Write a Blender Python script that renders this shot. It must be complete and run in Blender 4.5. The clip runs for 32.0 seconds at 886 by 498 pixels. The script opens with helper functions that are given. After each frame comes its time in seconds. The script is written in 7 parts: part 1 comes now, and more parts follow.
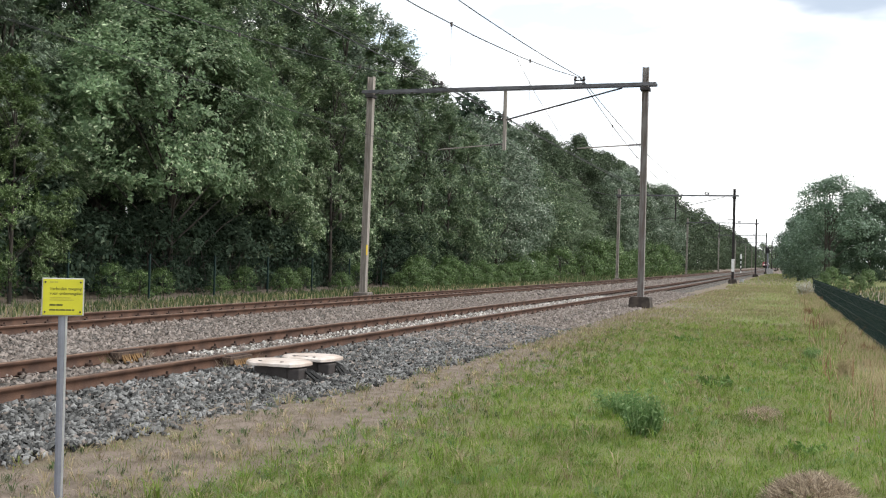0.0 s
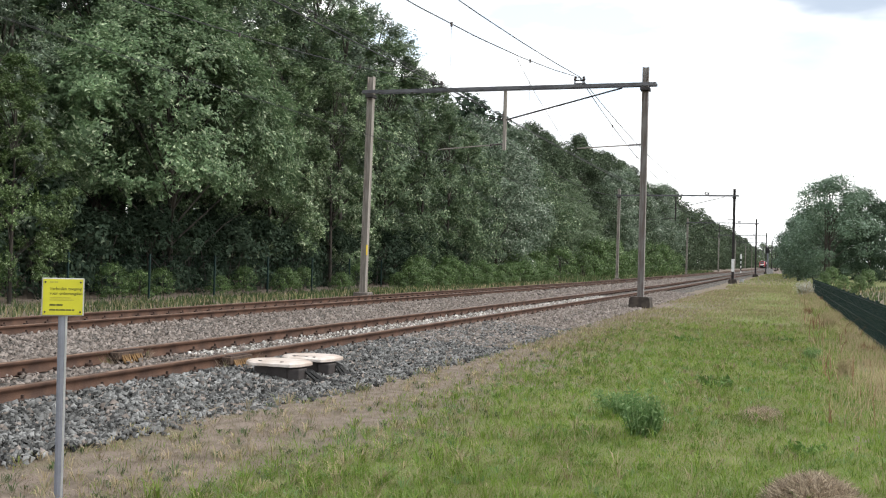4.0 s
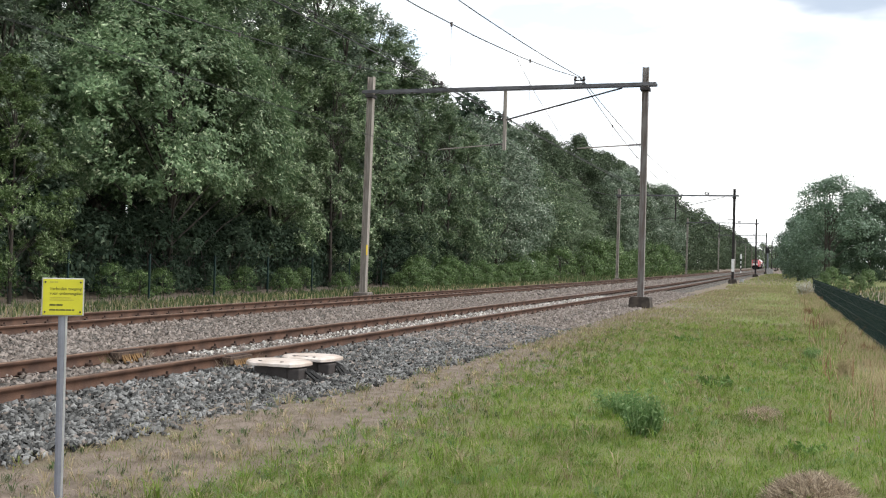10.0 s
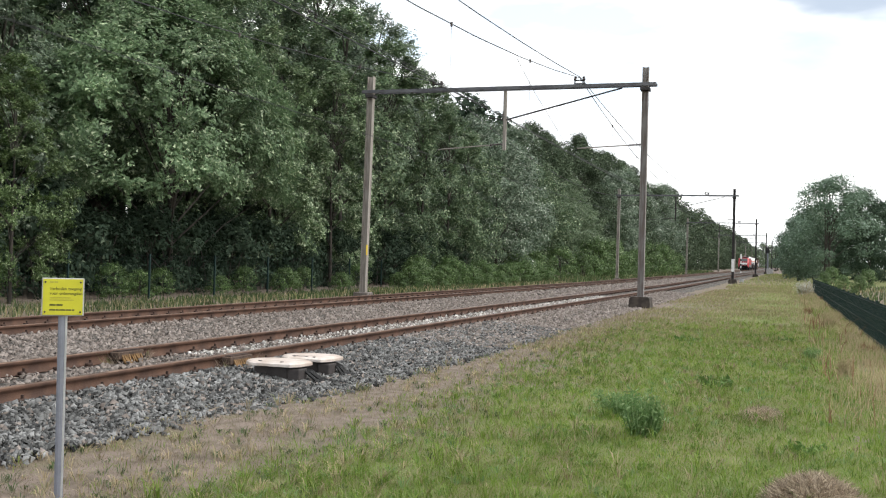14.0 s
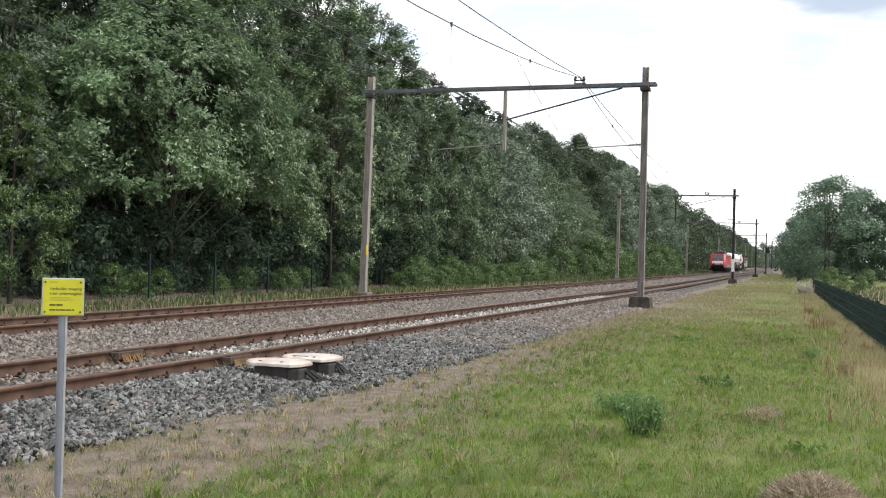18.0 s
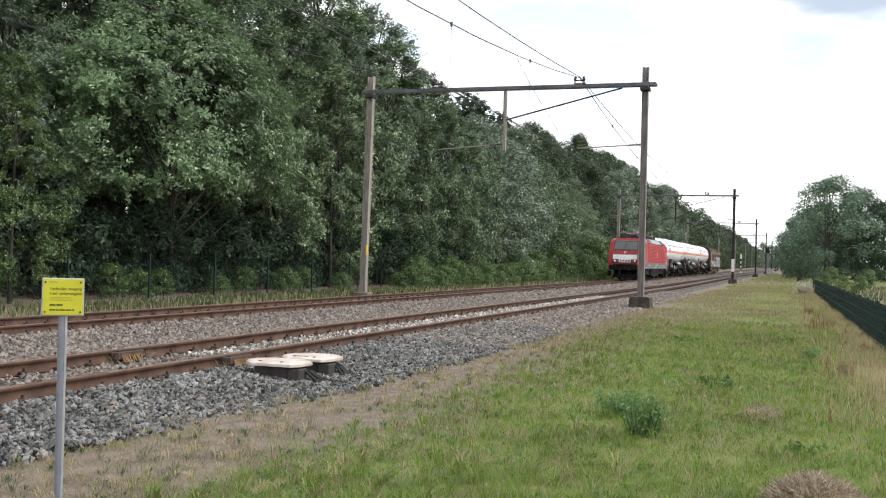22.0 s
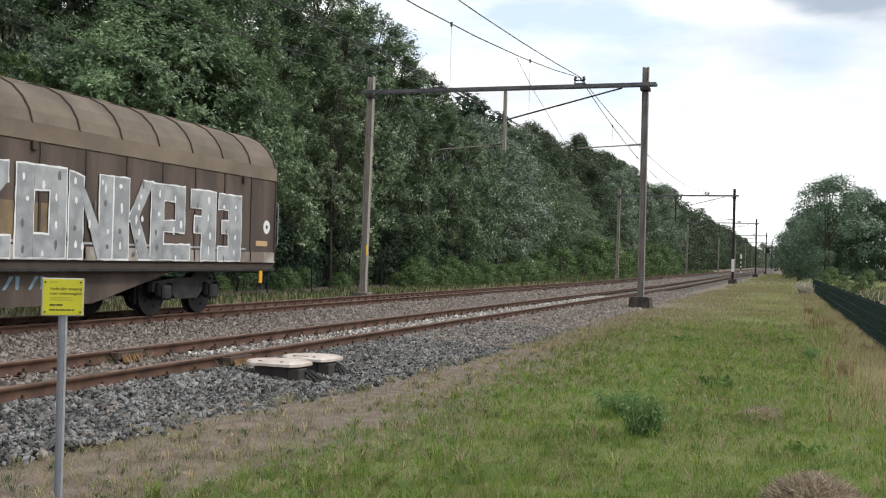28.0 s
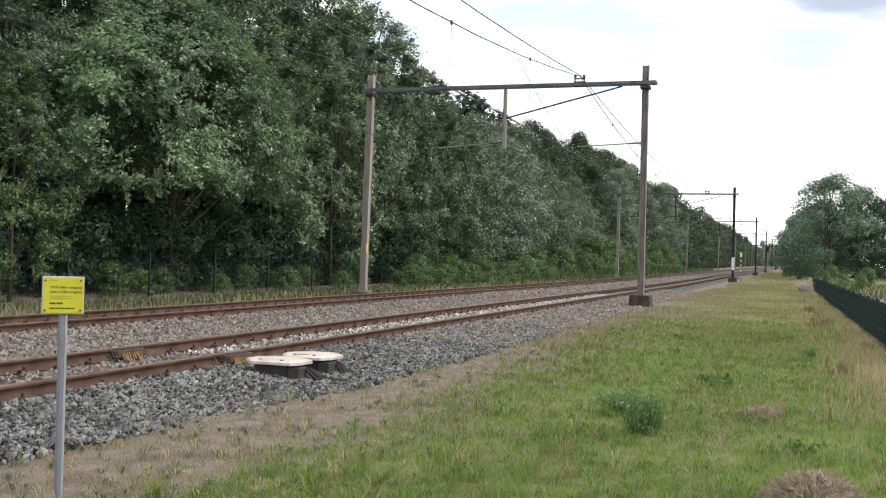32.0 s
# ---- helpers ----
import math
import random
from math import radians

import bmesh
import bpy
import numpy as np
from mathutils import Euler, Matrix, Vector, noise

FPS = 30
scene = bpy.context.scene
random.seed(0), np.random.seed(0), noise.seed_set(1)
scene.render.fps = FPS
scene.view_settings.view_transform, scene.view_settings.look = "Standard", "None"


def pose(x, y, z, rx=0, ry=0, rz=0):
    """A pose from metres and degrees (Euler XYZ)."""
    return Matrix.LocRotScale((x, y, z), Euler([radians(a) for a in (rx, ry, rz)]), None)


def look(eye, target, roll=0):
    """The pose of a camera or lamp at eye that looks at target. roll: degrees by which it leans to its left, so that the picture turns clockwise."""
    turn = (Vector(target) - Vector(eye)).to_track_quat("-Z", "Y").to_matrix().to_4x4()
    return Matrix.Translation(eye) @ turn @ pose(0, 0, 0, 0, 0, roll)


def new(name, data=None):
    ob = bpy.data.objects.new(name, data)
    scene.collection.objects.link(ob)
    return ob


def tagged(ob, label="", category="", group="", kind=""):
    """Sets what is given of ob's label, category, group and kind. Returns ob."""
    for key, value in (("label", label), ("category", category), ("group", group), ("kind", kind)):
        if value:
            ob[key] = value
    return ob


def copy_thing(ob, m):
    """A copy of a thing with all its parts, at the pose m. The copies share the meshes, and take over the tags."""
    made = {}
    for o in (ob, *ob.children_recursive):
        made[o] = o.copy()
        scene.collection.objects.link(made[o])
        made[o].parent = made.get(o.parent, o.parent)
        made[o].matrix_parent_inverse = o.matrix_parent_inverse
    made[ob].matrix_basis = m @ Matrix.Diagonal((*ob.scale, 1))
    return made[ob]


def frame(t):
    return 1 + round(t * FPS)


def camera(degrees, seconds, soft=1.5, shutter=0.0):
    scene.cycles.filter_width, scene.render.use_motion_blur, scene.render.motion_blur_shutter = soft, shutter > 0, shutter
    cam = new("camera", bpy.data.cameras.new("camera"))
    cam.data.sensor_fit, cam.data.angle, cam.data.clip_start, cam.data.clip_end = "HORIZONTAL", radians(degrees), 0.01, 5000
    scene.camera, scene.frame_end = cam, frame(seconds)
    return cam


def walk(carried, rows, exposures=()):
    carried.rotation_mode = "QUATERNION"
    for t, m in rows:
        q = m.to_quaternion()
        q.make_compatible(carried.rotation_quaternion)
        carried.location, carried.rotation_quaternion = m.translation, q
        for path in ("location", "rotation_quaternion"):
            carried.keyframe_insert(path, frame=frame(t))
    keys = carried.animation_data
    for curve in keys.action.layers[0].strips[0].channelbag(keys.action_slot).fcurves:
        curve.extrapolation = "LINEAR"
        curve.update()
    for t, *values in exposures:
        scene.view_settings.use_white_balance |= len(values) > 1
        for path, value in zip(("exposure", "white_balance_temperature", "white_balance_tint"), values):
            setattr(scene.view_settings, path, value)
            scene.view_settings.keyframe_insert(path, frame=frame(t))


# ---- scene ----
# The place: x across the line, y along it, z up. Rail tops lie at z = 0.25.
CAM = Vector((0.0, 0.0, 1.537))


def aim(dpitch=0.0, dyaw=0.0):
    yaw, pitch = radians(18.447 + dyaw), radians(0.599 + dpitch)
    way = Vector((-math.sin(yaw) * math.cos(pitch), math.cos(yaw) * math.cos(pitch), math.sin(pitch)))
    return look(CAM, CAM + way * 10, 1.478)


cam = camera(45.74, 32.0, soft=1.15)
walk(cam, [(0.0, aim()), (15.0, aim()), (30.6, aim()), (31.2, aim(0.04)), (31.5, aim(0.05)), (31.8, aim(-0.04)), (32.0, aim(-0.09))],
     exposures=[(0.0, 0.08), (20.0, 0.07), (23.9, 0.0), (24.5, -0.06), (25.0, -0.2), (25.5, -0.34), (27.6, -0.38), (28.0, -0.3), (28.6, -0.1), (29.2, 0.0), (32.0, 0.0)])

# ---- light: a bright, broken overcast, the sun behind thin cloud to the right ----
SUN_EL, SUN_AZ = radians(44), radians(82)   # azimuth clockwise from +y
world = bpy.data.worlds.new("sky")
scene.world = world
world.use_nodes = True
nt = world.node_tree
for n in list(nt.nodes):
    nt.nodes.remove(n)
N = nt.nodes.new
out, bg, sky = N("ShaderNodeOutputWorld"), N("ShaderNodeBackground"), N("ShaderNodeTexSky")
sky.sky_type, sky.sun_disc, sky.sun_elevation, sky.sun_rotation = "NISHITA", False, SUN_EL, SUN_AZ
co, mp, no, ra = N("ShaderNodeTexCoord"), N("ShaderNodeMapping"), N("ShaderNodeTexNoise"), N("ShaderNodeValToRGB")
mp.inputs["Scale"].default_value, mp.inputs["Location"].default_value = (1.0, 1.0, 3.2), (3.1, 1.7, 0.4)
no.inputs["Scale"].default_value, no.inputs["Detail"].default_value, no.inputs["Roughness"].default_value = 2.6, 7, 0.55
ra.color_ramp.elements[0].position, ra.color_ramp.elements[1].position = 0.36, 0.50
ra.color_ramp.elements[0].color = (0.35, 0.35, 0.35, 1)
hs, mx, cl = N("ShaderNodeVectorMath"), N("ShaderNodeMix"), N("ShaderNodeValToRGB")
hs.operation = "SCALE"
hs.inputs["Scale"].default_value = 0.27
no2 = N("ShaderNodeTexNoise")
no2.inputs["Scale"].default_value, no2.inputs["Detail"].default_value = 3.5, 5
cl.color_ramp.elements[0].color, cl.color_ramp.elements[1].color = (0.98, 1.02, 1.08, 1), (1.5, 1.52, 1.52, 1)
cl.color_ramp.elements[0].position, cl.color_ramp.elements[1].position = 0.3, 0.55
mx.data_type = "RGBA"
L = nt.links.new
L(co.outputs["Generated"], mp.inputs["Vector"])
L(mp.outputs[0], no.inputs["Vector"])
L(mp.outputs[0], no2.inputs["Vector"])
L(no.outputs[0], ra.inputs[0])
L(no2.outputs[0], cl.inputs[0])
L(sky.outputs[0], hs.inputs[0])
L(ra.outputs[0], mx.inputs[0])
L(hs.outputs[0], mx.inputs[6])
L(cl.outputs[0], mx.inputs[7])
# a grey-blue cloud bank low in the sky ahead, to the right of the line
dv, dr, nb_, cm_ = N("ShaderNodeVectorMath"), N("ShaderNodeMapRange"), N("ShaderNodeMath"), N("ShaderNodeMix")
dv.operation = "DOT_PRODUCT"
dv.inputs[1].default_value = Vector((0.085, 0.955, 0.285)).normalized()
nb_.operation = "MULTIPLY_ADD"
nb_.inputs[1].default_value = 0.045
dr.interpolation_type = "SMOOTHSTEP"
dr.inputs["From Min"].default_value, dr.inputs["From Max"].default_value = 1.0135, 1.0205
cm_.data_type = "RGBA"
cm_.inputs[7].default_value = (0.60, 0.70, 0.84, 1)
L(co.outputs["Generated"], dv.inputs[0])
L(no2.outputs[0], nb_.inputs[0])
L(dv.outputs["Value"], nb_.inputs[2])
L(nb_.outputs[0], dr.inputs[0])
L(dr.outputs[0], cm_.inputs[0])
L(mx.outputs[2], cm_.inputs[6])
L(cm_.outputs[2], bg.inputs[0])
bg.inputs[1].default_value = 1.0
L(bg.outputs[0], out.inputs[0])
sun = new("sun", bpy.data.lights.new("sun", "SUN"))
sun.data.energy, sun.data.angle, sun.data.color = 2.1, radians(12), (1.0, 0.96, 0.9)
sdir = Vector((math.sin(SUN_AZ) * math.cos(SUN_EL), math.cos(SUN_AZ) * math.cos(SUN_EL), math.sin(SUN_EL)))
sun.matrix_world = look(sdir * 60, (0, 0, 0))


# ---- materials ----
def mat(name, col, rough=0.7, metal=0.0, var=0.25, scale=6.0, bump=0.3, fine=60.0, col2=None, island=0.0, obj=0.0, spec=0.3, lo=0.4, hi=0.6, stretch=(1, 1, 1), dist=0.01):
    """Two scales of noise between col and col2 (or a darker col), with a fine bump, and a random shade by piece."""
    m = bpy.data.materials.new(name)
    m.use_nodes = True
    t = m.node_tree
    b = t.nodes["Principled BSDF"]
    n, k = t.nodes.new, t.links.new
    c2 = col2 or tuple(c * (1 - var) for c in col)
    tc, mp = n("ShaderNodeTexCoord"), n("ShaderNodeMapping")
    mp.inputs["Scale"].default_value = stretch
    k(tc.outputs["Object"], mp.inputs[0])
    a, f = n("ShaderNodeTexNoise"), n("ShaderNodeTexNoise")
    a.inputs["Scale"].default_value, a.inputs["Detail"].default_value = scale, 6
    f.inputs["Scale"].default_value, f.inputs["Detail"].default_value = fine, 4
    k(mp.outputs[0], a.inputs[0])
    k(mp.outputs[0], f.inputs[0])
    r = n("ShaderNodeValToRGB")
    r.color_ramp.elements[0].position, r.color_ramp.elements[1].position = lo, hi
    r.color_ramp.elements[0].color, r.color_ramp.elements[1].color = (*c2, 1), (*col, 1)
    k(a.outputs[0], r.inputs[0])
    last = r.outputs[0]
    h = n("ShaderNodeHueSaturation")
    k(last, h.inputs["Color"])
    mr = n("ShaderNodeMapRange")
    mr.inputs["To Min"].default_value, mr.inputs["To Max"].default_value = 1 - var * 0.6, 1 + var * 0.6
    k(f.outputs[0], mr.inputs[0])
    val = mr.outputs[0]
    for amount, node, socket in ((island, "ShaderNodeNewGeometry", "Random Per Island"), (obj, "ShaderNodeObjectInfo", "Random")):
        if amount:
            g, q, mu = n(node), n("ShaderNodeMapRange"), n("ShaderNodeMath")
            q.inputs["To Min"].default_value, q.inputs["To Max"].default_value = 1 - amount, 1 + amount
            mu.operation = "MULTIPLY"
            k(g.outputs[socket], q.inputs[0])
            k(q.outputs[0], mu.inputs[0])
            k(val, mu.inputs[1])
            val = mu.outputs[0]
    k(val, h.inputs["Value"])
    k(h.outputs[0], b.inputs["Base Color"])
    b.inputs["Roughness"].default_value, b.inputs["Metallic"].default_value = rough, metal
    b.inputs["Specular IOR Level"].default_value = spec
    if bump:
        bp = n("ShaderNodeBump")
        bp.inputs["Strength"].default_value, bp.inputs["Distance"].default_value = bump, dist
        k(f.outputs[0], bp.inputs["Height"])
        k(bp.outputs[0], b.inputs["Normal"])
    return m


def leafy(name, col, col2, pale=None, share=0.15, trans=0.35, spec=0.25, rough=0.5, swing=0.18, patch=0.5):
    """Leaf: colour by leaf between col and col2, some coloured pale as turned undersides and lit highlights, light
    through the blade.
    """
    m = bpy.data.materials.new(name)
    m.use_nodes = True
    t = m.node_tree
    b = t.nodes["Principled BSDF"]
    n, k = t.nodes.new, t.links.new
    g, r = n("ShaderNodeNewGeometry"), n("ShaderNodeValToRGB")
    e = r.color_ramp.elements
    e[0].position, e[0].color = 0.0, (*col2, 1)
    e[1].position, e[1].color = 1 - share - 0.03, (*col, 1)
    # pale leaves: undersides or straw, and bright highlights put into the colour
    if pale:
        x = e.new(1 - share)
        x.color = (*pale, 1)
    k(g.outputs["Random Per Island"], r.inputs[0])
    tc, a, h, mr = n("ShaderNodeTexCoord"), n("ShaderNodeTexNoise"), n("ShaderNodeHueSaturation"), n("ShaderNodeMapRange")
    a.inputs["Scale"].default_value, a.inputs["Detail"].default_value = patch, 3
    k(tc.outputs["Object"], a.inputs[0])
    mr.inputs["From Min"].default_value, mr.inputs["From Max"].default_value = 0.3, 0.7
    mr.inputs["To Min"].default_value, mr.inputs["To Max"].default_value = 1 - swing, 1 + swing
    k(a.outputs[0], mr.inputs[0])
    oi, mr2, mu = n("ShaderNodeObjectInfo"), n("ShaderNodeMapRange"), n("ShaderNodeMath")
    mr2.inputs["To Min"].default_value, mr2.inputs["To Max"].default_value = 0.88, 1.12
    mu.operation = "MULTIPLY"
    k(oi.outputs["Random"], mr2.inputs[0])
    k(mr2.outputs[0], mu.inputs[0])
    k(mr.outputs[0], mu.inputs[1])
    k(mu.outputs[0], h.inputs["Value"])
    k(r.outputs[0], h.inputs["Color"])
    k(h.outputs[0], b.inputs["Base Color"])
    b.inputs["Roughness"].default_value, b.inputs["Specular IOR Level"].default_value = rough, spec
    tr, ms = n("ShaderNodeBsdfTranslucent"), n("ShaderNodeMixShader")
    k(h.outputs[0], tr.inputs[0])
    ms.inputs[0].default_value = trans
    k(b.outputs[0], ms.inputs[1])
    k(tr.outputs[0], ms.inputs[2])
    k(ms.outputs[0], t.nodes["Material Output"].inputs[0])
    return m


def glow(name, col, power):
    m = bpy.data.materials.new(name)
    m.use_nodes = True
    b = m.node_tree.nodes["Principled BSDF"]
    b.inputs["Base Color"].default_value = (*col, 1)
    b.inputs["Emission Color"].default_value = (*col, 1)
    b.inputs["Emission Strength"].default_value = power
    return m


M = {
    "rust": mat("rail_rust", (0.120, 0.066, 0.044), 0.75, 0.05, 0.4, 3, 0.4, 90, (0.068, 0.038, 0.027)),
    "railtop": mat("rail_head", (0.205, 0.125, 0.085), 0.5, 0.35, 0.2, 4, 0.1, 90, (0.11, 0.065, 0.045)),
    "sleeper": mat("sleeper_wood", (0.11, 0.075, 0.055), 0.9, 0, 0.35, 3, 0.6, 40, (0.06, 0.042, 0.034), obj=0.25, stretch=(1, 6, 6)),
    "iron": mat("rusty_iron", (0.055, 0.034, 0.026), 0.8, 0.2, 0.35, 8, 0.4, 80, obj=0.2),
    "ballast": mat("ballast_bed", (0.165, 0.148, 0.132), 0.95, 0, 0.55, 9, 1.0, 24, (0.05, 0.045, 0.040), dist=0.05),
    "stone": mat("ballast_stone", (0.172, 0.173, 0.168), 0.85, 0, 0.25, 5, 0.5, 90, (0.080, 0.080, 0.077), island=0.92),
    "stone_brown": mat("ballast_stone_dusty", (0.255, 0.222, 0.198), 0.9, 0, 0.2, 5, 0.4, 90, (0.18, 0.150, 0.130), island=0.45),
    "stone_white": mat("white_gravel", (0.58, 0.56, 0.53), 0.9, 0, 0.2, 5, 0.4, 90, (0.36, 0.34, 0.31), island=0.45),
    "concrete": mat("old_concrete", (0.20, 0.175, 0.155), 0.9, 0, 0.35, 5, 0.6, 70, (0.12, 0.10, 0.088)),
    "footing": mat("stained_footing", (0.085, 0.070, 0.060), 0.9, 0, 0.35, 5, 0.6, 70, (0.05, 0.042, 0.036)),
    "mast": mat("weathered_mast_steel", (0.27, 0.255, 0.245), 0.75, 0.15, 0.3, 4, 0.3, 60, (0.19, 0.16, 0.145), stretch=(3, 3, 0.4)),
    "mast_dark": mat("dark_mast_steel", (0.055, 0.05, 0.05), 0.7, 0.2, 0.3, 4, 0.3, 60),
    "beam": mat("grey_beam_steel", (0.15, 0.15, 0.16), 0.6, 0.2, 0.3, 3, 0.2, 40, (0.10, 0.10, 0.11)),
    "wood_mast": mat("weathered_grey_mast", (0.36, 0.33, 0.295), 0.85, 0, 0.3, 5, 0.4, 60, (0.25, 0.22, 0.195), stretch=(4, 4, 0.3)),
    "wire": mat("catenary_wire", (0.05, 0.05, 0.052), 0.6, 0.5, 0.1, 5, 0),
    "insul": mat("insulator_brown", (0.07, 0.05, 0.045), 0.3, 0, 0.2, 8, 0),
    "sign": mat("sign_yellow", (0.54, 0.51, 0.035), 0.5, 0, 0.08, 4, 0.05, 60),
    "signtext": mat("sign_print", (0.10, 0.10, 0.02), 0.6, 0, 0.1, 6, 0),
    "signtext2": mat("sign_print_faint", (0.38, 0.36, 0.05), 0.6, 0, 0.1, 6, 0),
    "alu": mat("grey_aluminium", (0.22, 0.23, 0.27), 0.55, 0.1, 0.15, 8, 0.1, 80),
    "alu_light": mat("pale_galvanised_edge", (0.45, 0.45, 0.45), 0.5, 0.2, 0.15, 8, 0.1, 80),
    "cover": mat("white_cover_plastic", (0.66, 0.59, 0.54), 0.55, 0, 0.25, 3.5, 0.15, 40, (0.46, 0.37, 0.31), lo=0.36, hi=0.62),
    "blackbox": mat("dark_cast_box", (0.06, 0.052, 0.05), 0.7, 0.1, 0.3, 6, 0.3, 60),
    "rubber": mat("black_rubber", (0.02, 0.02, 0.02), 0.6, 0, 0.2, 8, 0),
    "white": mat("white_paint", (0.8, 0.8, 0.79), 0.5, 0, 0.1, 5, 0.1, 60),
    "black": mat("black_paint", (0.025, 0.025, 0.028), 0.5, 0, 0.2, 6, 0.1, 60),
    "ochre": mat("ochre_grease", (0.26, 0.15, 0.06), 0.6, 0, 0.4, 20, 0.5, 60, (0.16, 0.09, 0.035)),
    "fence": mat("green_fence_steel", (0.012, 0.033, 0.030), 0.45, 0.1, 0.25, 4, 0.1, 60),
    "bark": mat("grey_bark", (0.075, 0.066, 0.056), 0.95, 0, 0.4, 5, 0.8, 30, (0.04, 0.035, 0.03), stretch=(2, 2, 0.4)),
    "yellow": mat("yellow_plate", (0.75, 0.55, 0.04), 0.5, 0, 0.1, 5, 0),
    # foliage
    "leaf_a": leafy("poplar_leaf", (0.212, 0.309, 0.160), (0.087, 0.144, 0.072), (0.500, 0.580, 0.380), 0.10, 0.38, spec=0.3, rough=0.5, swing=0.28),
    "leaf_h": leafy("yellow_green_leaf", (0.149, 0.225, 0.081), (0.060, 0.100, 0.036), (0.427, 0.520, 0.297), 0.12, 0.38, spec=0.3, rough=0.5),
    "leaf_f": leafy("silver_poplar_leaf", (0.204, 0.290, 0.141), (0.077, 0.124, 0.060), (0.580, 0.655, 0.453), 0.15, 0.3, spec=0.35, rough=0.5, swing=0.28),
    "leaf_b": leafy("alder_leaf", (0.160, 0.235, 0.120), (0.064, 0.105, 0.055), (0.42, 0.50, 0.31), 0.12, 0.3, spec=0.35, rough=0.5, swing=0.3, patch=0.35),
    "leaf_c": leafy("oak_leaf", (0.194, 0.255, 0.170), (0.088, 0.129, 0.085), (0.529, 0.577, 0.470), 0.07, 0.3, spec=0.35, rough=0.45, swing=0.28, patch=0.35),
    # darkest leaf; on the undergrowth its colour stands in for canopy shade
    "leaf_g": leafy("dark_shade_leaf", (0.062, 0.094, 0.060), (0.032, 0.052, 0.034), (0.14, 0.18, 0.12), 0.04, 0.25, spec=0.08, rough=0.7),
    "leaf_p": leafy("pine_leaf", (0.098, 0.132, 0.078), (0.050, 0.072, 0.043), (0.20, 0.24, 0.16), 0.05, 0.25, spec=0.1, rough=0.65, swing=0.3, patch=0.35),
    "leaf_d": leafy("willow_leaf", (0.198, 0.262, 0.149), (0.103, 0.149, 0.084), (0.350, 0.396, 0.308), 0.05, 0.35),
    "leaf_w": leafy("grey_willow_leaf", (0.185, 0.268, 0.179), (0.089, 0.141, 0.093), (0.333, 0.428, 0.344), 0.08, 0.3),
    "leaf_bush": leafy("bramble_leaf", (0.135, 0.222, 0.068), (0.055, 0.100, 0.032), (0.34, 0.43, 0.22), 0.08, spec=0.4, swing=0.3, patch=0.4),
    # grass colour darkened to stand for the trees' shade along the wood
    "shade_grass": leafy("rank_shade_grass", (0.105, 0.152, 0.056), (0.050, 0.080, 0.030), (0.28, 0.26, 0.14), 0.14, swing=0.3),
    "grass": leafy("green_grass", (0.230, 0.325, 0.056), (0.128, 0.208, 0.031), (0.34, 0.31, 0.15), 0.14, 0.4, swing=0.3, patch=0.8),
    "tuft": leafy("dark_grass", (0.150, 0.240, 0.042), (0.085, 0.150, 0.026), (0.24, 0.30, 0.09), 0.12, 0.4),
    "far_grass": leafy("yellowing_grass", (0.285, 0.325, 0.115), (0.19, 0.235, 0.075), (0.42, 0.36, 0.21), 0.25, 0.4),
    "dry": leafy("dry_grass", (0.36, 0.300, 0.180), (0.21, 0.170, 0.10), (0.18, 0.215, 0.06), 0.2, 0.3),
    "verge_dry": leafy("trampled_straw", (0.34, 0.275, 0.205), (0.20, 0.155, 0.115), (0.17, 0.20, 0.07), 0.10, 0.3),
    "weed": leafy("dry_weed", (0.54, 0.45, 0.28), (0.36, 0.28, 0.17), (0.24, 0.29, 0.10), 0.16, 0.4),
    "dock": leafy("brown_dock_seed", (0.31, 0.185, 0.105), (0.18, 0.10, 0.055), (0.42, 0.31, 0.19), 0.15, 0.2),
    "thistle": leafy("grey_green_weed", (0.215, 0.345, 0.125), (0.120, 0.215, 0.075), (0.32, 0.44, 0.21), 0.2, 0.45),
    "clover": leafy("broad_green_leaf", (0.15, 0.255, 0.065), (0.075, 0.145, 0.035), (0.22, 0.32, 0.11), 0.1, 0.4),
    "hay": leafy("cut_hay", (0.40, 0.325, 0.24), (0.20, 0.150, 0.105), (0.55, 0.46, 0.34), 0.25, 0.15),
    "blossom": leafy("white_blossom", (0.75, 0.74, 0.68), (0.5, 0.5, 0.42), None, 0.05, 0.3),
}
drysoil = mat("dry_verge_soil", (0.225, 0.178, 0.147), 0.95, 0, 0.4, 1.3, 0.8, 40, (0.165, 0.145, 0.088), dist=0.03)


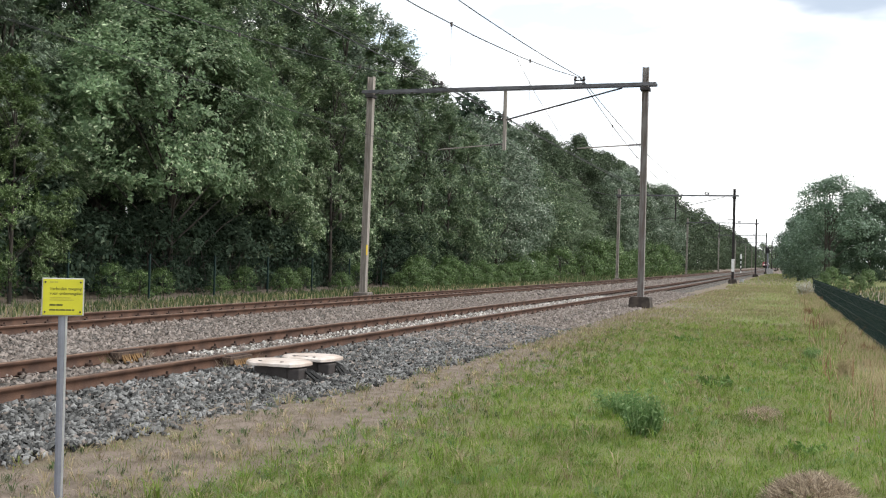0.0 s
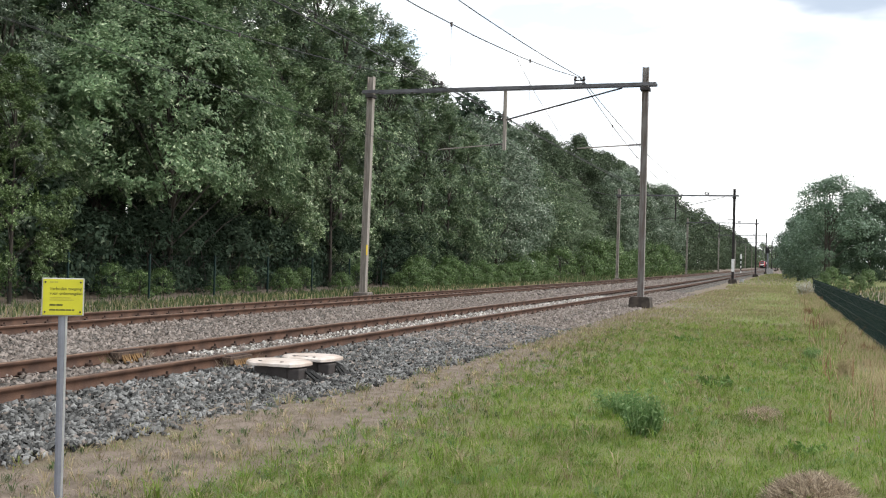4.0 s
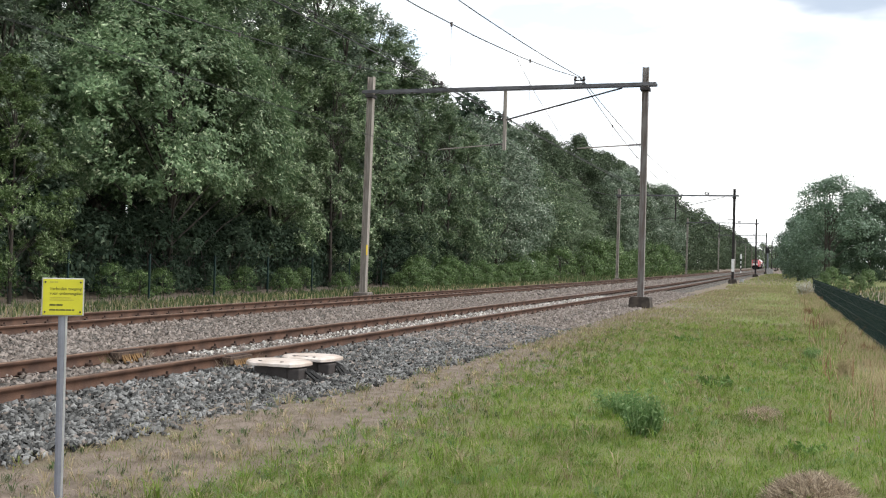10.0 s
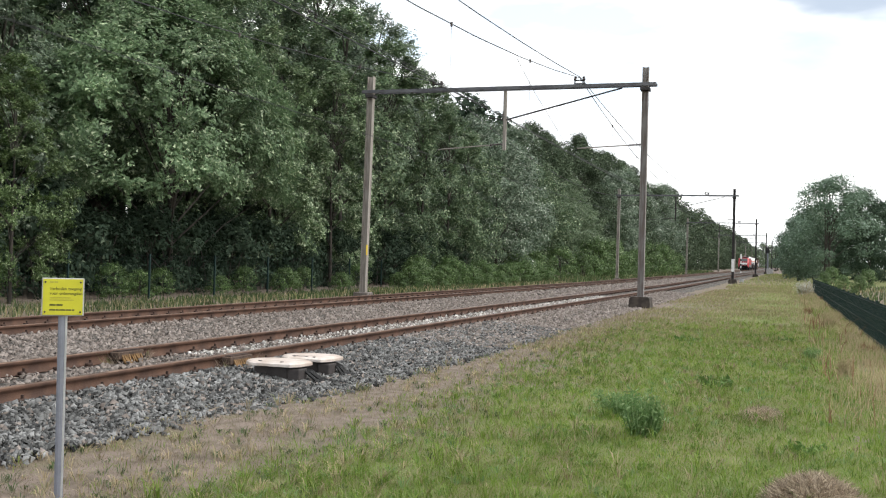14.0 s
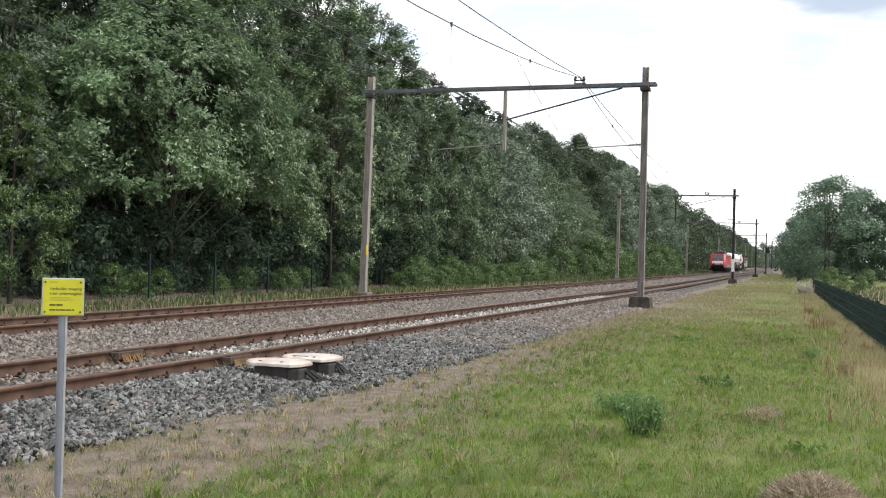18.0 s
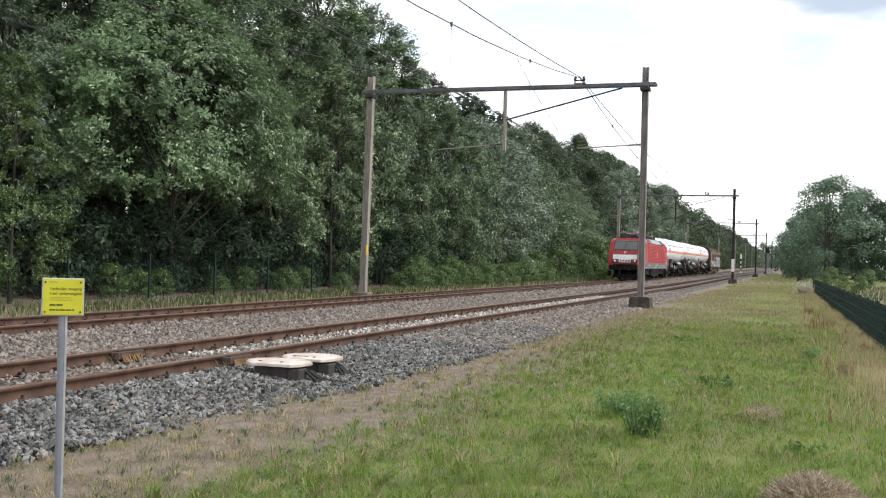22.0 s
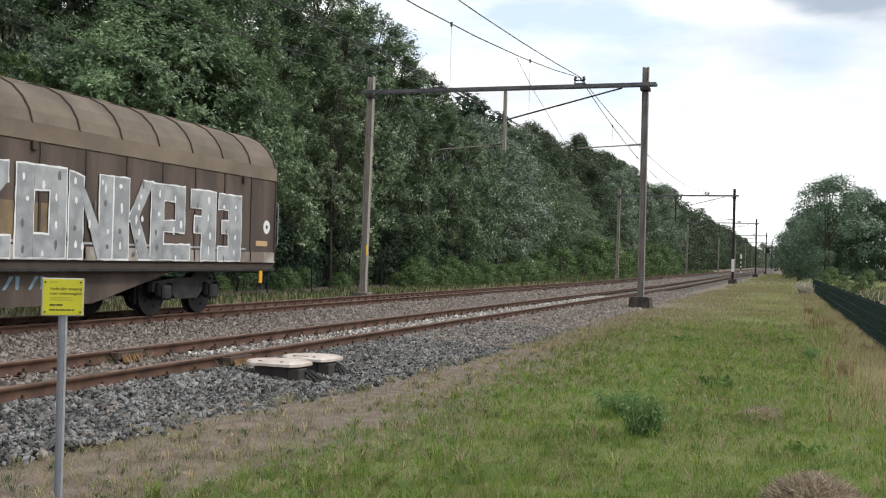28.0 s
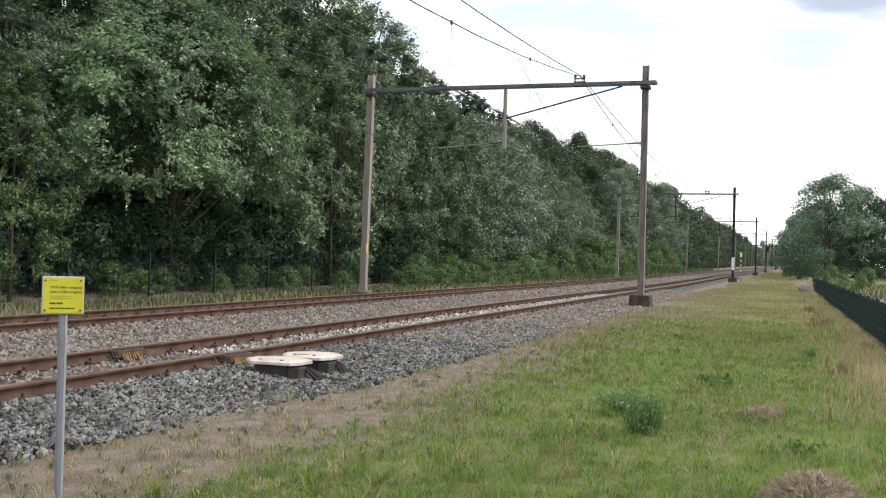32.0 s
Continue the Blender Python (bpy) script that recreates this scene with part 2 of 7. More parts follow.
def meadow_soil():
    """Green soil that breaks up into the bare dry verge towards the ballast."""
    m = mat("meadow_soil", (0.150, 0.190, 0.058), 0.95, 0, 0.35, 0.9, 0.8, 30, (0.205, 0.195, 0.095), dist=0.03)
    t = m.node_tree
    n, k = t.nodes.new, t.links.new
    b = t.nodes["Principled BSDF"]
    old = b.inputs["Base Color"].links[0].from_socket
    tc, sx = n("ShaderNodeTexCoord"), n("ShaderNodeSeparateXYZ")
    k(tc.outputs["Object"], sx.inputs[0])
    total = sx.outputs[0]
    for scale, amount in ((0.55, 3.0), (2.6, 1.6), (11.0, 0.9)):
        no_, ma = n("ShaderNodeTexNoise"), n("ShaderNodeMath")
        no_.inputs["Scale"].default_value, no_.inputs["Detail"].default_value = scale, 3
        k(tc.outputs["Object"], no_.inputs[0])
        ma.operation = "MULTIPLY_ADD"
        ma.inputs[1].default_value = amount
        k(no_.outputs[0], ma.inputs[0])
        k(total, ma.inputs[2])
        total = ma.outputs[0]
    slope, mr, mix, tan = n("ShaderNodeMath"), n("ShaderNodeMapRange"), n("ShaderNodeMix"), n("ShaderNodeTexNoise")
    slope.operation = "MULTIPLY_ADD"
    slope.inputs[1].default_value = -0.03
    k(sx.outputs[1], slope.inputs[0])
    k(total, slope.inputs[2])
    mr.interpolation_type = "SMOOTHSTEP"
    mr.inputs["From Min"].default_value, mr.inputs["From Max"].default_value = -1.45, -0.30
    k(slope.outputs[0], mr.inputs[0])
    ra_ = n("ShaderNodeValToRGB")
    tan.inputs["Scale"].default_value, tan.inputs["Detail"].default_value = 6, 8
    k(tc.outputs["Object"], tan.inputs[0])
    ra_.color_ramp.elements[0].position, ra_.color_ramp.elements[1].position = 0.35, 0.65
    ra_.color_ramp.elements[0].color, ra_.color_ramp.elements[1].color = (0.150, 0.122, 0.092, 1), (0.250, 0.200, 0.166, 1)
    k(tan.outputs[0], ra_.inputs[0])
    mix.data_type = "RGBA"
    k(mr.outputs[0], mix.inputs[0])
    k(ra_.outputs[0], mix.inputs[6])
    k(old, mix.inputs[7])
    k(mix.outputs[2], b.inputs["Base Color"])
    return m


soil = meadow_soil()


# ---- mesh tools ----
def bend(y):
    """The line's slight drift to the left and rise far off: dx, dz."""
    return -0.011 * max(0.0, y - 380.0), 0.0026 * max(0.0, y - 75.0)


def part(name, bm, material, parent=None, label=""):
    me = bpy.data.meshes.new(name)
    bm.to_mesh(me)
    bm.free()
    return obj(name, me, material, parent, label)


def obj(name, me, material, parent=None, label=""):
    if material and not me.materials:
        me.materials.append(material)
    ob = new(name, me)
    if parent:
        ob.parent = parent
    if label:
        tagged(ob, label)
    return ob


def thing(name, label, category, group="", m=None, kind=""):
    ob = tagged(new(name), label, category, group, kind)
    ob.empty_display_size = 0.2
    if m:
        ob.matrix_basis = m
    return ob


def box(bm, x0, x1, y0, y1, z0, z1, bev=0.0, m=None):
    r = bmesh.ops.create_cube(bm, size=1.0, matrix=Matrix.Translation(((x0 + x1) / 2, (y0 + y1) / 2, (z0 + z1) / 2)) @ Matrix.Diagonal((x1 - x0, y1 - y0, z1 - z0, 1)))
    vs = r["verts"]
    if bev:
        es = list({e for v in vs for e in v.link_edges})
        vs = list({v for f in bmesh.ops.bevel(bm, geom=es, offset=bev, segments=1, affect="EDGES", profile=0.5)["faces"] for v in f.verts} | {v for v in vs if v.is_valid})
    if m:
        bmesh.ops.transform(bm, matrix=m, verts=vs)
    return bm


def rod(bm, a, b, r, r2=None, seg=8, caps=True):
    a, b = Vector(a), Vector(b)
    w = b - a
    m = Matrix.Translation((a + b) / 2) @ w.to_track_quat("Z", "Y").to_matrix().to_4x4()
    bmesh.ops.create_cone(bm, cap_ends=caps, segments=seg, radius1=r, radius2=r if r2 is None else r2, depth=w.length, matrix=m)
    return bm


def pipe(bm, pts, r, seg=6):
    """One bent tube through the points."""
    ps = [Vector(p) for p in pts]
    rings, side = [], None
    for i, p in enumerate(ps):
        w = (ps[min(i + 1, len(ps) - 1)] - ps[max(i - 1, 0)]).normalized()
        if side is None:
            side = w.orthogonal().normalized()
        side = (side - w * side.dot(w)).normalized()
        up = w.cross(side)
        rings.append([bm.verts.new(p + (side * math.cos(2 * math.pi * k / seg) + up * math.sin(2 * math.pi * k / seg)) * r) for k in range(seg)])
    fs = [bm.faces.new((a[k], a[(k + 1) % seg], b[(k + 1) % seg], b[k])) for a, b in zip(rings, rings[1:]) for k in range(seg)]
    fs += [bm.faces.new(list(reversed(rings[0]))), bm.faces.new(rings[-1])]
    return bm


def prism(bm, profile, axis, a, b):
    """Extrudes a closed profile along an axis: x takes (y, z), y takes (x, z), z takes (x, y)."""
    def at(p, s):
        return {"x": (s, p[0], p[1]), "y": (p[0], s, p[1]), "z": (p[0], p[1], s)}[axis]
    lo, hi = [bm.verts.new(at(p, a)) for p in profile], [bm.verts.new(at(p, b)) for p in profile]
    k = len(profile)
    for i in range(k):
        bm.faces.new((lo[i], lo[(i + 1) % k], hi[(i + 1) % k], hi[i]))
    bm.faces.new(lo), bm.faces.new(hi)
    bmesh.ops.recalc_face_normals(bm, faces=bm.faces[:])
    return bm


def B():
    return bmesh.new()


def smooth(ob, deg=40):
    me = ob.data
    me.shade_smooth()
    me.set_sharp_from_angle(angle=radians(deg))
    return ob


def mesh_np(name, verts, faces):
    """A mesh from arrays, all faces with the same number of corners."""
    me = bpy.data.meshes.new(name)
    v, f = np.asarray(verts, np.float32).reshape(-1, 3), np.asarray(faces, np.int32)
    me.vertices.add(len(v))
    me.vertices.foreach_set("co", v.ravel())
    me.loops.add(f.size)
    me.loops.foreach_set("vertex_index", f.ravel())
    me.polygons.add(len(f))
    me.polygons.foreach_set("loop_start", np.arange(len(f), dtype=np.int32) * f.shape[1])
    me.update(calc_edges=True)
    return me


def unit(a):
    return a / np.maximum(np.linalg.norm(a, axis=1, keepdims=True), 1e-6)


def leaves(rng, at, away, size, slim=0.6, along=None, tri=False):
    """A folded leaf at each place, its face turned roughly away from the crown's middle; along: the twig's way."""
    k = len(at)
    nrm = unit(away + rng.normal(0, 0.42, (k, 3)) + np.array([0, 0, 0.4]))
    if along is None:
        d = unit(np.cross(nrm, rng.normal(0, 1, (k, 3))))
    else:
        d = along + rng.normal(0, 0.45, (k, 3))
        d = unit(d - nrm * np.sum(d * nrm, 1, keepdims=True))
    d[:, 2] += -0.25 if along is None else 0.15
    d = unit(d)
    s = np.cross(nrm, d)
    ln = (size * rng.uniform(0.6, 1.35, k))[:, None]
    w = ln * slim * 0.5
    if tri:
        v = np.stack([at - d * ln * 0.45 - s * w, at - d * ln * 0.25 + s * w, at + d * ln * 0.6], 1)
        return v.reshape(-1, 3), np.arange(k * 3).reshape(k, 3)
    fold = nrm * w * 0.35
    v = np.stack([at - d * ln * 0.5, at + s * w + fold, at + d * ln * 0.5, at - s * w + fold], 1)
    return v.reshape(-1, 3), (np.arange(k * 4).reshape(k, 4))


def spray_points(rng, clumps, per, squash, ctr):
    """Places along leafy twigs that spread from the heart of each clump, up and outwards and before the wind."""
    at, way, along = [], [], []
    for x, y, z, r in clumps:
        c = np.array([x, y, z])
        n = max(4, per // 15)
        o = (c - ctr) / max(np.linalg.norm(c - ctr), 0.1)
        d = unit(rng.normal(0, 0.75, (n, 3)) + o * 0.45 + np.array([0.0, 0.40, 0.62]))
        ln = r * rng.uniform(0.65, 1.2, n)
        i = rng.integers(0, n, per)
        s = rng.random(per) ** 0.6
        p = d[i] * (ln[i] * s)[:, None]
        p[:, 2] = p[:, 2] * squash - 0.06 * ln[i] * s ** 2.5
        p[:, 1] += 0.10 * ln[i] * s ** 2
        at.append(c + p + rng.normal(0, 0.095, (per, 3)) * (1.2 - 0.5 * s)[:, None] * (r / 1.1))
        way.append(unit(d[i] * 0.7 + np.array([0, 0, 0.3])))
        along.append(d[i])
    return np.concatenate(at), np.concatenate(way), np.concatenate(along)


def crown_points(rng, clumps, per, squash=0.8):
    """Places on the outer shells of clumps (x, y, z, r), and the way out."""
    out, way = [], []
    for x, y, z, r in clumps:
        d = unit(rng.normal(0, 1, (per, 3)))
        rr = r * (0.55 + 0.5 * rng.random(per) ** 0.7)[:, None]
        out.append(np.array([x, y, z]) + d * rr * np.array([1, 1, squash]))
        way.append(d)
    return np.concatenate(out), np.concatenate(way)

# ---- ground ----
XN, XF, HALF = -7.68, -13.19, 0.753       # the two tracks and half their gauge
Y1, SPAN = 38.07, 60.57                   # the first portal and the distance to the next


def step_list(*runs):
    s = []
    for a, b, n in runs:
        s += list(np.linspace(a, b, n, endpoint=False))
    return s + [runs[-1][1]]


def ground_z(x, y):
    z = 0.025 * noise.noise((x * 0.7, y * 0.7, 0)) + 0.02 * noise.noise((x * 2.3, y * 2.3, 5))
    if x > 0.6:
        z -= 0.12 * min(1.0, (x - 0.6) / 2.0)
    if -16.0 < x < -6.4:
        z -= 0.10
    if x < -1.0 and y < 8:
        z -= 0.09 * min(1.0, (8 - y) / 3.0) * min(1.0, -1.0 - x)
    return z + bend(y)[1]


def toe(y):
    return float(np.interp(y, [0, 6.4, 9.4, 11.5, 17, 24, 34, 60], [-5.9, -5.6, -5.1, -4.85, -4.75, -4.9, -5.1, -5.2]))


gx = [-3000, -900, -300, -120, -70, -45, -34, -28] + step_list((-24, -4.9, 40), (-4.9, 6, 44), (6, 30, 14), (30, 150, 8)) + [400, 1200, 3000]
gy = [-2000, -500, -120, -40, -15] + step_list((-5, 32, 110), (32, 120, 60), (120, 800, 34)) + [1100, 2000, 4000]
gv = [(x + bend(y)[0] * (-60 < x < 60), y, ground_z(x, y)) for y in gy for x in gx]
nx = len(gx)
gf = [(j * nx + i, j * nx + i + 1, (j + 1) * nx + i + 1, (j + 1) * nx + i) for j in range(len(gy) - 1) for i in range(nx - 1)]
me = mesh_np("ground", gv, gf)
for m in (soil, drysoil):
    me.materials.append(m)
for p in me.polygons:
    c = p.center
    w = 0.9 * noise.noise((c.x * 0.9, c.y * 0.55, 3)) + 0.35 * noise.noise((c.x * 3, c.y * 2, 8))
    if (toe(c.y) - 1.2 < c.x < -4.9 and c.y > -5) or (1.0 + w < c.x < 1.9) or (2.4 + 3 * w < c.x < 40 and 15 < c.y < 110) or (-17.1 < c.x < -15.2):
        p.material_index = 1
me.shade_smooth()
tagged(new("ground", me), "rough meadow ground, green with dry straw patches beside the railway", "ground", kind="structure")


def ballast_z(x, y):
    t = toe(y)
    z = np.interp(x, [-16.6, -15.1, -14.6, -11.7, -10.6, -9.2, -6.55, t - 0.0], [-0.06, 0.07, 0.085, 0.085, 0.03, 0.085, 0.085, -0.06])
    return float(z)


bx = step_list((-16.6, -4.7, 80))
by = step_list((-12, 2, 12), (2, 26, 120), (26, 60, 80), (60, 120, 30), (120, 800, 34))
bv = []
for y in by:
    t, (dx, dz) = toe(y), bend(y)
    for x in bx:
        xx = -16.6 + (x + 16.6) * (t + 16.6) / 11.9
        n = 0.022 * noise.noise((xx * 9, y * 9, 1)) if y < 60 else 0
        bv.append((xx + dx, y, ballast_z(xx, y) + n + dz))
nb = len(bx)
bf = [(j * nb + i, j * nb + i + 1, (j + 1) * nb + i + 1, (j + 1) * nb + i) for j in range(len(by) - 1) for i in range(nb - 1)]
obj("ballast_bed", mesh_np("ballast_bed", bv, bf), M["ballast"])
tagged(bpy.data.objects["ballast_bed"], "grey crushed-stone ballast bed under both tracks", "ballast", kind="structure")


def stones(name, material, label, count, x0, x1, y0, y1, size, seed, near=1.0, lift=0.0, rail_gap=False):
    """Loose crushed stones, each a broken eight-sided lump, thicker on the ground where near."""
    rng = np.random.default_rng(seed)
    y = y0 + (y1 - y0) * rng.random(count) ** near
    x = x0 + (x1 - x0) * rng.random(count)
    tt = np.array([toe(v) for v in y])
    x = np.minimum(x, tt - 0.02 + rng.exponential(0.06, count) * (x1 > -5.2))
    z = np.array([ballast_z(a, b) + bend(b)[1] for a, b in zip(x, y)]) + lift
    c = np.stack([x, y, np.maximum(z, -0.01)], 1)
    base = np.array([(1, 0, 0), (-1, 0, 0), (0, 1, 0), (0, -1, 0), (0, 0, 1), (0, 0, -1)], float)
    tri = np.array([(0, 2, 4), (2, 1, 4), (1, 3, 4), (3, 0, 4), (2, 0, 5), (1, 2, 5), (3, 1, 5), (0, 3, 5)])
    c[:, 2] += rng.uniform(-0.012, 0.03, count)
    v = base[None] + rng.normal(0, 0.30, (count, 6, 3))
    s = size * rng.uniform(0.55, 1.35, (count, 1, 1)) * rng.uniform(0.75, 1.2, (count, 1, 3))
    ang = rng.random((count, 3, 3)) - 0.5
    q, _ = np.linalg.qr(ang)
    v = np.einsum("kij,klj->kil", v * s, q) + c[:, None]
    low = np.argsort(-v[:, tri, 2].mean(2), 1)[:, :5]     # the sides that lie in the bed are left off
    f = (tri[low] + 6 * np.arange(count)[:, None, None]).reshape(-1, 3)
    ob = obj(name, mesh_np(name, v, f), material)
    return tagged(ob, label, "gravel", kind="stuff")


stones("ballast_stones", M["stone"], "loose blue-grey crushed stones on the ballast shoulder", 60000, -6.85, -4.6, 3.5, 24, 0.0262, 1, 1.5)
stones("ballast_stones", M["stone_brown"], "dusty crushed stones further along the shoulder", 12000, -6.85, -4.8, 18, 60, 0.036, 6, 1.3)
stones("ballast_stones", M["stone_brown"], "dusty pale stones among the grey ones on the shoulder", 4000, -6.85, -4.6, 3.5, 26, 0.029, 9, 1.4, 0.006)
stones("ballast_stones", M["stone_brown"], "dusty brownish crushed stones between the two tracks", 24000, -12.35, -8.6, 7, 45, 0.033, 2, 1.3)
stones("ballast_stones", M["stone_brown"], "brown-stained stones between the rails of the track", 6500, -8.3, -7.0, 5, 40, 0.026, 3, 1.2)
stones("ballast_stones", M["stone_brown"], "far dusty stones between the tracks", 7000, -12.35, -8.5, 42, 120, 0.055, 12, 1.2)
stones("white_gravel", M["stone_white"], "fresh white stones lying between the rails", 2300, -8.15, -7.3, 12.8, 46, 0.023, 4, 0.9, 0.03)

# ---- tracks ----
RAIL = [(-0.07, 0), (0.07, 0), (0.07, 0.012), (0.012, 0.03), (0.012, 0.112), (0.036, 0.122), (0.036, 0.152), (0.028, 0.159), (-0.028, 0.159), (-0.036, 0.152), (-0.036, 0.122), (-0.012, 0.112), (-0.012, 0.03), (-0.07, 0.012)]
RY = [-40, 0, 75, 120, 200, 380, 500, 650, 850]


def rail_mesh():
    v, f, k = [], [], len(RAIL)
    for y in RY:
        dx, dz = bend(y)
        v += [(x + dx, y, z + dz) for x, z in RAIL]
    for j in range(len(RY) - 1):
        for i in range(k):
            f.append((j * k + i, j * k + (i + 1) % k, (j + 1) * k + (i + 1) % k, (j + 1) * k + i))
    me = mesh_np("rail", v, f)
    me.materials.append(M["rust"])
    me.materials.append(M["railtop"])
    for i, p in enumerate(me.polygons):
        p.material_index = 1 if i % k in (7, 6, 8) else 0
    me.flip_normals()
    return me


def sleeper_bm():
    bm = box(B(), -1.28, 1.28, -0.125, 0.125, -0.16, 0.0, 0.012)
    return bm


def clip_bm():
    bm = box(B(), -0.13, 0.13, -0.085, 0.085, -0.005, 0.014, 0.004)
    for s in (-1, 1):
        box(bm, s * 0.095 - 0.03, s * 0.095 + 0.03, -0.05, 0.05, 0.014, 0.05, 0.01)
        rod(bm, (s * 0.1, 0.02, 0.04), (s * 0.1, 0.02, 0.085), 0.016, seg=6)
    return bm


rm = rail_mesh()
for name, X, first in (("railway_track", XN, True), ("railway_track", XF, False)):
    tr = thing(name, "rusty steel track on wooden sleepers, " + ("nearer of the pair, with white stones between its rails" if first else "the farther of the pair, which the train runs on"), "railway track", "pair of tracks", pose(X, 0, 0.091), "structure")
    for s in (-1, 1):
        r = obj("rail", rm, None, tr, "rust-brown rail with worn head")
        r.location.x = s * HALF
    sm, cm = None, None
    rest_s, rest_c = B(), B()
    for i in range(-6, 200):
        y = 0.3 + 0.6 * i
        if 4 <= y <= 34:
            if sm is None:
                so = part("sleeper", sleeper_bm(), M["sleeper"], tr)
                sm = so.data
            else:
                so = obj("sleeper", sm, None, tr)
            so.location = (0, y, -0.012)
            for s in (-1, 1):
                if cm is None:
                    co_ = part("fastening", clip_bm(), M["iron"], so)
                    cm = co_.data
                else:
                    co_ = obj("fastening", cm, None, so)
                co_.location = (s * HALF, 0, 0.008)
        else:
            dz = bend(y)[1] - 0.012
            box(rest_s, -1.28, 1.28, y - 0.125, y + 0.125, -0.16 + dz, dz)
            for s in (-1, 1):
                box(rest_c, s * HALF - 0.13, s * HALF + 0.13, y - 0.07, y + 0.07, dz, dz + 0.06)
    tagged(part("far_sleepers", rest_s, M["sleeper"], tr), kind="stuff")
    tagged(part("far_fastenings", rest_c, M["iron"], tr), kind="stuff")

# rail lubricators on the near side of both rails, greasy, with dry grass at their ends
for x, y in ((XN - HALF, 11.86), (XN + HALF, 12.10)):
    th = thing("rail_lubricator", "grey-brown timber rail lubricator with ochre grease and dry grass", "lubricator", "lubricators on the rails", pose(x + 0.09, y, 0.11))
    part("packing_block", box(B(), -0.04, 0.10, -0.28, 0.28, 0.02, 0.125, 0.012), M["sleeper"], th, "weathered grey-brown block")
    part("clamp_plate", box(B(), -0.02, 0.07, -0.24, 0.24, 0.125, 0.137, 0.004), M["iron"], th)
    rng = random.Random(4 + int(y * 10))
    for i in range(9):
        bm, yy = B(), -0.20 + 0.05 * i
        pipe(bm, [(0.095, yy, 0.08), (0.115 + rng.uniform(0, 0.02), yy + rng.uniform(-0.02, 0.02), 0.02), (0.13 + rng.uniform(0, 0.05), yy + rng.uniform(-0.05, 0.05), -0.045)], rng.uniform(0.012, 0.022), 5)
        part("grease_drip", bm, M["ochre"], th)
    for e in (-1, 1):
        bm = B()
        for i in range(34):
            b_ = Vector((rng.uniform(-0.02, 0.12), e * rng.uniform(0.24, 0.5), -0.03))
            tip = b_ + Vector((rng.uniform(-0.06, 0.14), e * rng.uniform(0.0, 0.26), rng.uniform(0.05, 0.19)))
            w = Vector((rng.uniform(-0.005, 0.005), 0.005, 0.0))
            bm.faces.new([bm.verts.new(p) for p in (b_ - w, b_ + w, tip)])
        tagged(part("dry_grass_tuft", bm, M["verge_dry"], th, "dead straw-coloured grass"), kind="stuff")

# ---- portals ----
def hbeam(bm, x, y, z0, z1, w, d, t=0.018, lean=0.0):
    """An H section standing upright, flanges to the sides of the line."""
    a, b, c = w / 2, d / 2, t / 2
    half = [(-a, -b), (-a + t, -b), (-a + t, -c), (a - t, -c), (a - t, -b), (a, -b)]
    prism(bm, [(x + p, y + q) for p, q in half + [(-p, -q) for p, q in half]], "z", z0, z1)
    for v in bm.verts:
        v.co.x += lean * (v.co.z - z0) / (z1 - z0)
    return bm


def insulator(bm, a, b, r=0.05, n=5):
    a, b = Vector(a), Vector(b)
    rod(bm, a, b, r * 0.45, seg=8)
    for i in range(n):
        c = a.lerp(b, (i + 0.5) / n)
        w = (b - a).normalized() * 0.012
        rod(bm, c - w, c + w, r, seg=10)
    return bm


XR = -5.17


